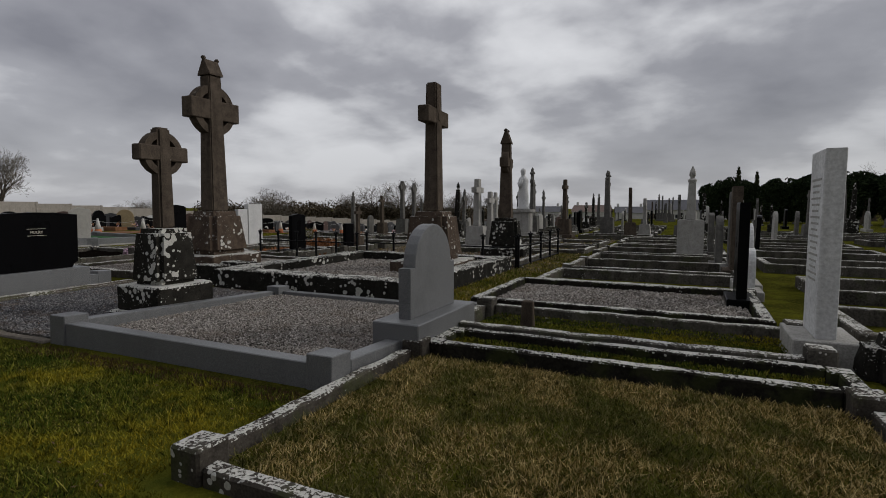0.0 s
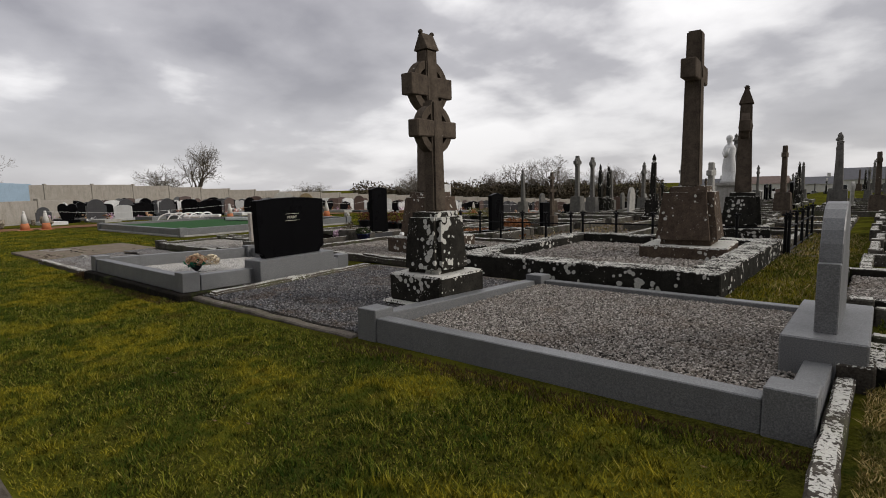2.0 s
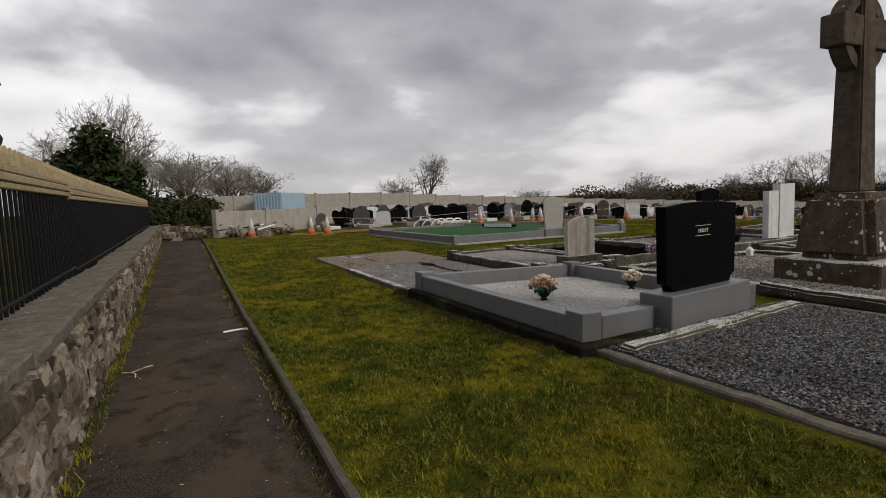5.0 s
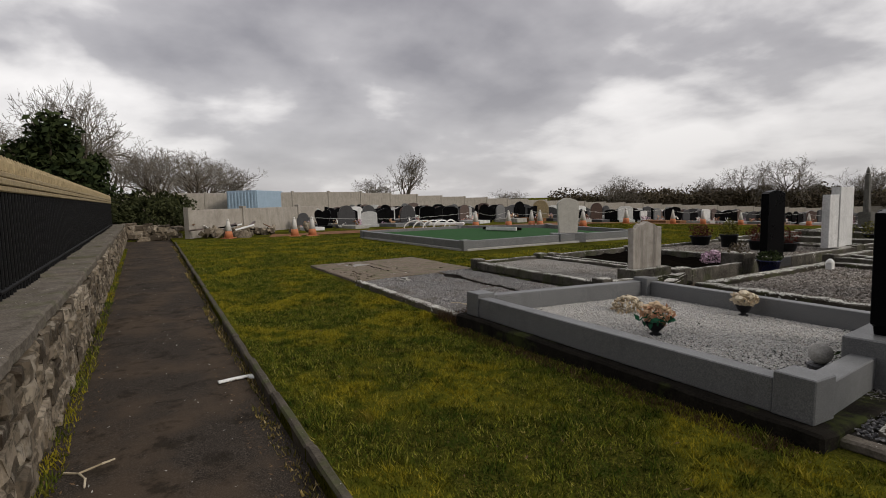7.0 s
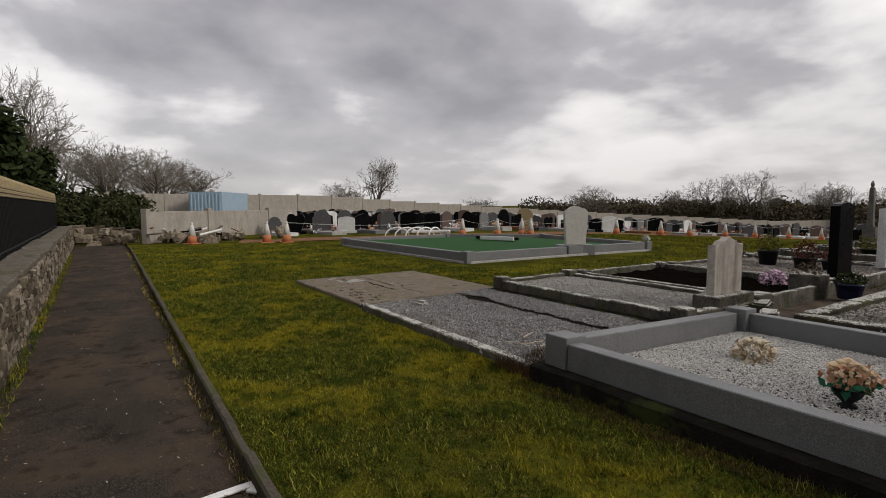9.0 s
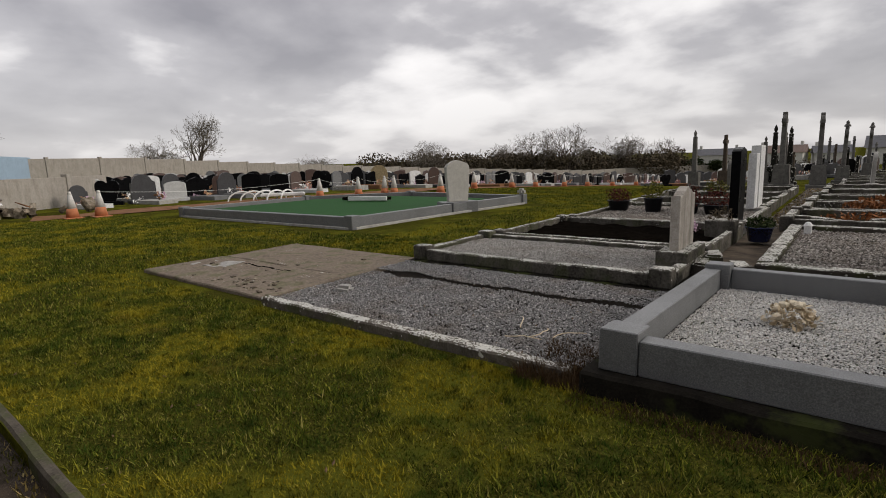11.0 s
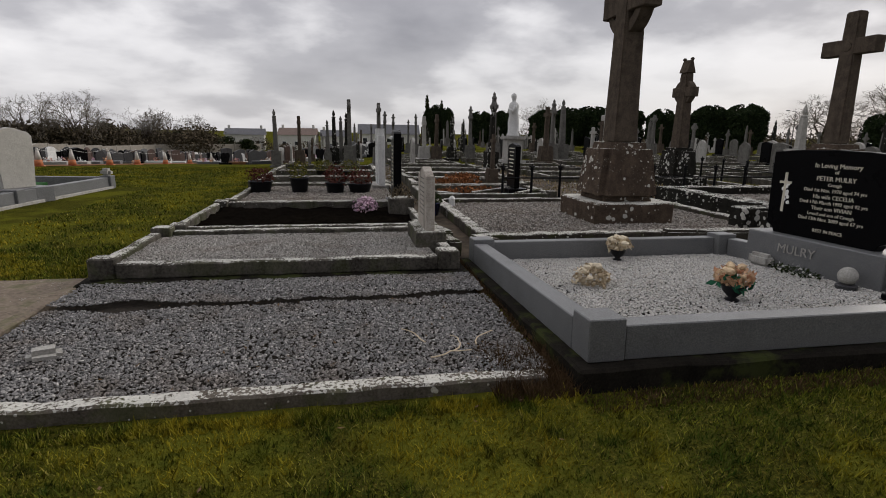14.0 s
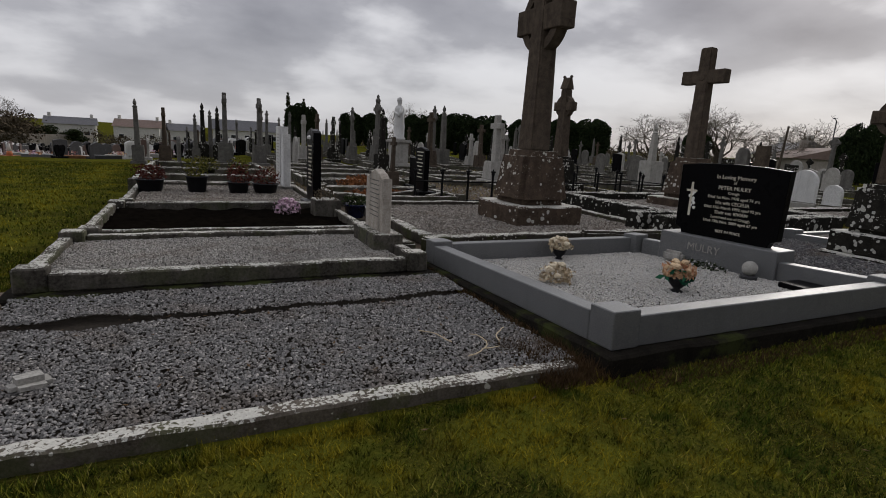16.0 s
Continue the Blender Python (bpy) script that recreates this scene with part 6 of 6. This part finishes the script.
YEWS = [(4.9, 108, 1.25, 2.2), (6.6, 110, 1.4, 2.4), (8.4, 108, 1.2, 2.2), (2.0, 54.5, 1.1, 1.0), (4.1, 53.6, 1.15, 1.02), (6.2, 47.4, 1.2, 1.0), (8.0, 46.4, 1.2, 1.04), (10.6, 47.0, 1.45, 1.1), (13.2, 45.6, 1.4, 1.08), (15.5, 43.6, 1.0, 1.03),
        (17.6, 39.9, 1.25, 1.08), (19.6, 38.2, 1.3, 1.1), (20.5, 17.0, 0.8, 0.98), (21.8, 18.2, 0.75, 0.9), (24.4, 31, 0.9, 0.85)]
plant(clipped_yew(3), YEWS[::2], 7)
plant(clipped_yew(11), YEWS[1::2], 8)


def conifer(h, seed, label):
    t = thing("conifer", 0, 0, 0, label, "tree", "conifers")
    b = bmesh.new()
    tube(b, Vector((0, 0, 0)), Vector((0, 0, h)), h * 0.022, 0.01, 7)
    part("trunk", b, M["bark"], t)
    r = random.Random(seed)
    vs, fs, base = [], [], 0
    for k in range(13):
        z0 = h * (0.16 + 0.82 * k / 13)
        for j in range(7):
            a = r.uniform(0, 6.283)
            z = z0 + r.uniform(-0.04, 0.04) * h
            rad = h * 0.2 * max(0.08, 1.02 - z / h) * r.uniform(0.55, 1.15)
            v, f = tuft(40, rad * 0.55, 0.22, 0.16, 0.11, k * 10 + j, 0.4)
            c, s = math.cos(a), math.sin(a)
            x = v[:, :, 0] + rad * 0.5
            v = np.stack([x * c - v[:, :, 1] * s, x * s + v[:, :, 1] * c, v[:, :, 2] + z - 0.10 * x + 0.12 * x * x], 2)
            vs.append(v.reshape(-1, 3))
            fs.append(f + base)
            base += len(f) * 4
    c = soup("crown", np.concatenate(vs), np.concatenate(fs), M["hedge"], t)
    c["kind"] = "stuff"
    return t


plant(conifer(6.0, 2, "tall thin conifer beyond the graveyard"), [(10.6, 150, 2.0, 2.35), (14.4, 148, 1.9, 2.1)], 2)

woods = []
faces_w, base = [], 0
rw = random.Random(44)
for k in range(300):
    az = radians(rw.uniform(-100, 110))
    d = rw.uniform(125, 175)
    x, y = -8 + d * math.sin(az), d * math.cos(az)
    s = rw.uniform(1.2, 3.0) * (1.3 if rw.random() < 0.2 else 1)
    if az < radians(-42):
        s = rw.uniform(0.8, 1.7)
    if radians(-16) < az < radians(8):
        s = 0.72 * s   # low hedges before the houses
    left = az < radians(-42)
    v, f = tuft(800 if left else 560, s * 2.4 if left else s * 1.7, s * 1.7, s * 0.8, 0.20 if left else 0.11 * s, 1000 + k, 0.3)
    woods.append((v + np.array([x, y, ground_z(x, y) + s * (0.35 if left else 0.6)])).reshape(-1, 3))
    faces_w.append(f + base)
    base += len(f) * 4
for k in range(120):
    az = radians(rw.uniform(-47, -15))
    d = rw.uniform(112, 124)
    x, y = -8 + d * math.sin(az), d * math.cos(az)
    s = rw.uniform(1.3, 3.3)
    v, f = tuft(800, s * 1.3, s * 1.3, s * 1.1, 0.11 * s, 2000 + k, 0.3)
    woods.append((v + np.array([x, y, ground_z(x, y) + s * 0.9])).reshape(-1, 3))
    faces_w.append(f + base)
    base += len(f) * 4
tagged(soup("far_woods", np.concatenate(woods), np.concatenate(faces_w), M["scrub"]), "distant winter hedgerows and scrub along the horizon", "hedgerow", kind="stuff")


def house(x, y, w, d, h, roof, wall_m, roof_m, label, turn=0.0, z=0.0, wins=3, chim=2, name="house"):
    t = thing(name, x, y, z, label, "house", turn=turn)
    part("wall", box(w, d, h, 0), M[wall_m], t)
    b = bmesh.new()
    p = [(-w / 2 - 0.3, -d / 2 - 0.3, h), (w / 2 + 0.3, -d / 2 - 0.3, h), (w / 2 + 0.3, d / 2 + 0.3, h), (-w / 2 - 0.3, d / 2 + 0.3, h), (-w / 2 - 0.3, 0, h + roof), (w / 2 + 0.3, 0, h + roof)]
    vv = [b.verts.new(q) for q in p]
    for f in ((0, 1, 5, 4), (2, 3, 4, 5), (0, 4, 3), (1, 2, 5), (3, 2, 1, 0)):
        b.faces.new([vv[i] for i in f])
    part("roof", b, M[roof_m], t)
    for i in range(chim):
        part("chimney", box(0.6, 0.6, 1.3, 0.02), M[wall_m], t, at=((-1 if i == 0 else 1) * w * 0.42, 0, h + roof - 0.5))
    for i in range(wins):
        xx = -w / 2 + w * (i + 0.5) / wins
        wd = part("window", box(1.1, 0.08, 1.0, 0.01), M["white"], t, at=(xx, -d / 2 - 0.02, h * 0.38))
        part("pane", box(0.94, 0.02, 0.84, 0), M["glass_dark"], wd, at=(0, -0.045, 0.08))
    return t


house(-38, 148, 9.5, 6, 4.1, 1.6, "render_wall", "slate", "low white bungalow with slate roof on the rise", 4, -3.9)
house(-24.5, 148, 9.5, 6, 4.3, 1.8, "render_wall", "tile_roof", "low bungalow with brown tiled roof", -6, -4.0)
house(-15, 150, 7, 6, 4.0, 1.7, "render_wall", "slate", "small white cottage with slate roof", 10, -4.0)
house(-2.2, 125, 13.5, 7, 3.0, 2.2, "render_wall", "slate", "long white hall with a grey slate roof", -3, -2.1, wins=5, chim=0, name="hall")
house(41, 31, 9, 7, 1.7, 1.1, "panel", "tile_roof", "low bungalow behind the graveyard", 50, -0.2)
house(60, 45, 12, 7, 2.4, 1.8, "render_wall", "slate", "grey bungalow by the road", 50, -0.5)


def lamp_post(x, y, h, label, turn=0.0):
    t = thing("street_lamp", x, y, ground_z(x, y), label, "street lamp", "street lamps", turn)
    b = bmesh.new()
    tube(b, Vector((0, 0, 0)), Vector((0, 0, h)), 0.07, 0.045, 8)
    part("pole", b, M["granite_dk"], t)
    b = bmesh.new()
    tube(b, Vector((0, 0, h - 0.02)), Vector((0.9, 0, h + 0.12)), 0.035, 0.03, 6)
    part("arm", b, M["granite_dk"], t)
    part("lantern", box(0.5, 0.18, 0.1, 0.03), M["granite_dk"], t, at=(1.05, 0, h + 0.08))
    return t


lamp_post(39.7, 29.2, 4.9, "grey street lamp beyond the graveyard", 200)
lamp_post(45.7, 54.8, 5.5, "distant grey street lamp by the road", 20)
lamp_post(49.6, 65, 5.0, "distant grey street lamp beside the road", 160)
up = thing("utility_pole", 29.3, 27.1, 0, "leaning timber utility pole beyond the graves", "pole")
b = bmesh.new()
tube(b, Vector((0, 0, 0)), Vector((0.4, 0, 3.9)), 0.11, 0.08, 8)
part("pole", b, M["bark"], up)

# worn earth between the plots
we = bmesh.new()
for (x0, x1, y0, y1, z) in ((-11.0, -2.3, 9.1, 20.5, 0.115), (-11.05, -9.7, 4.9, 9.2, 0.06)):
    nx, ny = int((x1 - x0) / 0.3), int((y1 - y0) / 0.3)
    gv = [[we.verts.new((x0 + (x1 - x0) * i / nx, y0 + (y1 - y0) * j / ny, min(0.11, ground_z(x0 + (x1 - x0) * i / nx, 0) + 0.012 + 0.012 * noise.noise(Vector((i * 0.7, j * 0.7, 0)))))) for i in range(nx + 1)] for j in range(ny + 1)]
    for j in range(ny):
        for i in range(nx):
            we.faces.new((gv[j][i], gv[j][i + 1], gv[j + 1][i + 1], gv[j + 1][i]))
tagged(part("worn_ground", we, M["worn"], smooth=True), "bare weedy brown earth between old plots", "earth", kind="structure")


# ---- grass, weeds and litter ----
def lawn_only(px, py):
    """Lawn in front of the plots, clear of the kerbs."""
    return (py > 0.29 - 0.0185 * (5.0 + px)) & ((py < 2.36) | ((px < -16.8) & (py < 5.9))) & ~((px > -2.0) & (py > 1.3))


grass("lawn", -15.5, 1.5, 0.20, 2.42, 320000, M["blades"], (0.008, 0.025), 0.0036, 1, lean_by=1.7, keep=lawn_only)
grass("lawn", -27, -15.4, 0.42, 6.2, 80000, M["blades"], (0.010, 0.035), 0.007, 2, keep=lawn_only)
grass("lawn", -26, -14.1, 6.0, 22, 90000, M["blades"], (0.012, 0.04), 0.011, 12, keep=lambda px, py: (px > -23.6) & ~((px > -23.2) & (px < -16.2) & (py < 12.5)))
grass("weeds", -11.0, -2.3, 9.2, 20, 16000, M["dry"], (0.015, 0.06), 0.008, 13, lift=0.01, label="straggling dry weeds among the old plots")
grass("dry_grass", -1.78, 0.86, 1.5, 3.4, 60000, M["dry"], (0.008, 0.028), 0.0034, 3, lift=0.03, lean_by=1.8, label="tangled dry winter grass inside a kerb")
grass("weeds", -11.3, -10.86, 2.30, 2.85, 4200, M["brown_weed"], (0.03, 0.10), 0.0035, 4, label="dry weeds at the corner of a kerb")
grass("weeds", -10.9, -7.7, 2.14, 2.30, 4000, M["brown_weed"], (0.01, 0.035), 0.004, 5, label="straggling dry grass along a kerb footing")
def tufted(px, py):
    """Where the lawn grows in longer tufts."""
    return lawn_only(px, py) & (np.array([noise.noise(Vector((a * 5.5, b * 5.5, 3.0))) + 0.5 * noise.noise(Vector((a * 16.0, b * 16.0, 8.0))) for a, b in zip(px, py)]) > 0.16)


grass("tufts", -15.5, 1.5, 0.20, 2.42, 120000, M["blades"], (0.025, 0.055), 0.0038, 51, lean_by=1.2, label="longer tufts of grass standing in the lawn", keep=tufted)
grass("tufts", -24, -15.4, 0.5, 6.2, 40000, M["blades"], (0.025, 0.06), 0.007, 52, label="longer tufts of grass standing in the lawn", keep=tufted)
grass("weeds", -14.1, -11.1, 2.26, 2.37, 4500, M["blades"], (0.015, 0.04), 0.004, 6, label="longer grass along a whitewashed kerb")
grass("weeds", -4.9, -1.9, 2.24, 2.42, 4200, M["brown_weed"], (0.008, 0.03), 0.004, 7, label="reddish dead grass along a granite kerb")
grass("weeds", -26, 2, -0.89, -0.76, 9000, M["blades"], (0.01, 0.06), 0.005, 8, lift=-0.07, label="weeds at the foot of the rubble wall")
for x0 in range(-26, 2, 4):
    e = edge_y(x0 + 2)
    grass("weeds", x0, x0 + 4, e - 0.11, e - 0.02, 900, M["dry"], (0.008, 0.035), 0.006, 90 - x0, lift=-0.065, label="dead grass trimmings along the path edge")


def litter(name, x0, x1, y0, y1, n, size, material, z, seed, label):
    """Small flat scraps lying on the ground."""
    r, px, py = scatter(x0, x1, y0, y1, n, seed)
    a = r.uniform(0, 6.283, n)
    s = r.uniform(0.4, 1.2, n) * size
    pz = np.array([ground_z(q, 0) for q in px]) + z
    c, sn = np.cos(a) * s, np.sin(a) * s
    lift = r.uniform(0.2, 0.8, n) * s
    v = np.stack([np.stack([px - c, py - sn, pz], 1), np.stack([px + sn * 0.4, py - c * 0.4, pz + lift * 0.3], 1), np.stack([px + c, py + sn, pz + lift], 1), np.stack([px - sn * 0.4, py + c * 0.4, pz + lift * 0.2], 1)], 1)
    return tagged(soup(name, v, np.arange(n * 4).reshape(-1, 4), material), label, "litter", kind="stuff")


litter("leaf_litter", -26, 2, -0.87, -0.66, 1300, 0.014, M["leaf_litter"], PATH_Z + 0.012, 31, "dead leaves gathered along the wall foot")
litter("leaf_litter", -26, 2, 0.08, 0.25, 1500, 0.012, M["leaf_litter"], PATH_Z + 0.012, 32, "dead leaves and moss along the path edge")
litter("leaf_litter", -26, 2, -0.72, 0.16, 500, 0.010, M["pale_stone"], PATH_Z + 0.018, 33, "small pale chips strewn on the path")
litter("leaf_litter", -15, 1, 0.46, 2.3, 260, 0.016, M["leaf_litter"], 0.02, 34, "scattered dead leaves on the lawn")
litter("leaf_litter", -7.7, -5.0, 2.6, 5.1, 260, 0.016, M["leaf_litter"], 0.055, 36, "dead leaves strewn over dark gravel")
litter("leaf_litter", -13.9, -11.2, 2.5, 4.3, 160, 0.016, M["leaf_litter"], 0.06, 35, "dead leaves on the chippings")

grass("weeds", -11.0, -10.9, 2.6, 5.0, 2000, M["brown_weed"], (0.01, 0.035), 0.004, 10, lift=0.03, lean_by=1.6, label="dead weeds in the gap beside a granite kerb")
dw = thing("dry_stalks", -11.32, 2.78, 0.075, "curled pale dry weed stalks lying on chippings", "stalks")
for k in range(4):
    a, p = 0.7 * k, Vector((0.14 * (k % 3) - 0.25, 0.07 * k - 0.1, 0.02))
    line = [p]
    for j in range(6):
        p = p + Vector((math.cos(a), math.sin(a), 0.1 if j < 3 else -0.1)) * 0.042
        a += random.uniform(-0.4, 0.6) * (1 if k % 2 else -1)
        line.append(p)
    part("stalk", bent(line, 0.0045, 0.003, 5), M["petal_cream"], dw)

grass("straw", -1.78, 0.86, 1.52, 3.4, 5200, M["dry"], (0.010, 0.022), 0.0028, 23, lift=0.035, lean_by=5.5, label="pale flattened straw over dry grass")
for y0, y1, seed in ((3.56, 3.93, 41), (4.17, 5.0, 42)):
    grass("moss", -1.75, 0.8, y0, y1, 9000, M["blades"], (0.006, 0.02), 0.005, seed, lift=0.06, label="dark moss and short weeds inside an old kerb")
grass("lawn", -16.9, -14.05, 4.85, 6.2, 14000, M["blades"], (0.012, 0.035), 0.007, 53)
grass("weeds", -2.9, -1.98, 5.3, 13.0, 9000, M["blades"], (0.015, 0.05), 0.006, 54, label="rough weeds and grass between old plots")
grass("weeds", -2.9, -1.98, 5.3, 13.0, 7000, M["dry"], (0.010, 0.05), 0.005, 55, lean_by=2.5, label="dry stalks and dead grass between old plots")
# rubble, clods and fallen kerbs among the old plots
gr = np.random.RandomState(71)
for nm, mat, n, size, lab in (("loose_stones", M["pale_stone"], 420, 0.07, "pale broken stones strewn among old plots"), ("loose_stones", M["mid_peb"], 5200, 0.035, "brown and grey gravel strewn among old plots"), ("clods", M["brown_weed"], 500, 0.07, "dead brown leaves and clods among old plots")):
    px, py = gr.uniform(-11.0, -2.4, n), gr.uniform(9.2, 19.5, n)
    side_ = gr.uniform(0, 1, n) < 0.2
    px, py = np.where(side_, gr.uniform(-9.6, -6.6, n), px), np.where(side_, gr.uniform(5.8, 8.9, n), py)
    pz = np.array([min(0.11, ground_z(q, 0) + 0.02) for q in px])
    q = gr.uniform(0.4, 1.0, (n, 1, 3)) * size * np.array([0.7, 0.7, 0.4])
    v = OCT[None] * q + gr.uniform(-0.2, 0.2, (n, 6, 3)) * size + np.stack([px, py, pz], 1)[:, None, :]
    tagged(soup(nm, v, (OCTF[None] + (np.arange(n) * 6)[:, None, None]).reshape(-1, 3), mat), lab, "rubble", kind="stuff")
for (x, y, z, ln, turn, tilt) in ((-9.15, 10.05, 0.10, 0.95, 12, -6), (-10.15, 9.75, 0.07, 1.0, -14, 4), (-8.55, 9.75, 0.10, 0.7, 34, -3), (-9.6, 9.45, 0.08, 0.8, 3, 0)):
    o = thing("fallen_kerb", x, y, z, "broken kerb length with white lichen lying askew", "kerb stone", "fallen kerbs")
    o.rotation_euler = (0, radians(tilt), radians(turn))
    part("block", box(ln, 0.12, 0.11, 0.015, rough=0.012, seed=int(ln * 50)), M["lichen_kerb"], o)
hp_ = thing("bracken_heap", -9.45, 11.9, 0.08, "low heap of rust-orange dead bracken on a plot", "dead plants", kind="stuff")
v, f = tuft(900, 0.55, 0.45, 0.22, 0.05, 81)
soup("fronds", v, f, M["rust_weed"], hp_, (0, 0, 0.08))["kind"] = "stuff"
v, f = tuft(500, 1.1, 0.5, 0.10, 0.05, 82)
soup("fronds", v, f, M["rust_weed"], hp_, (0.2, -1.5, 0.03))["kind"] = "stuff"
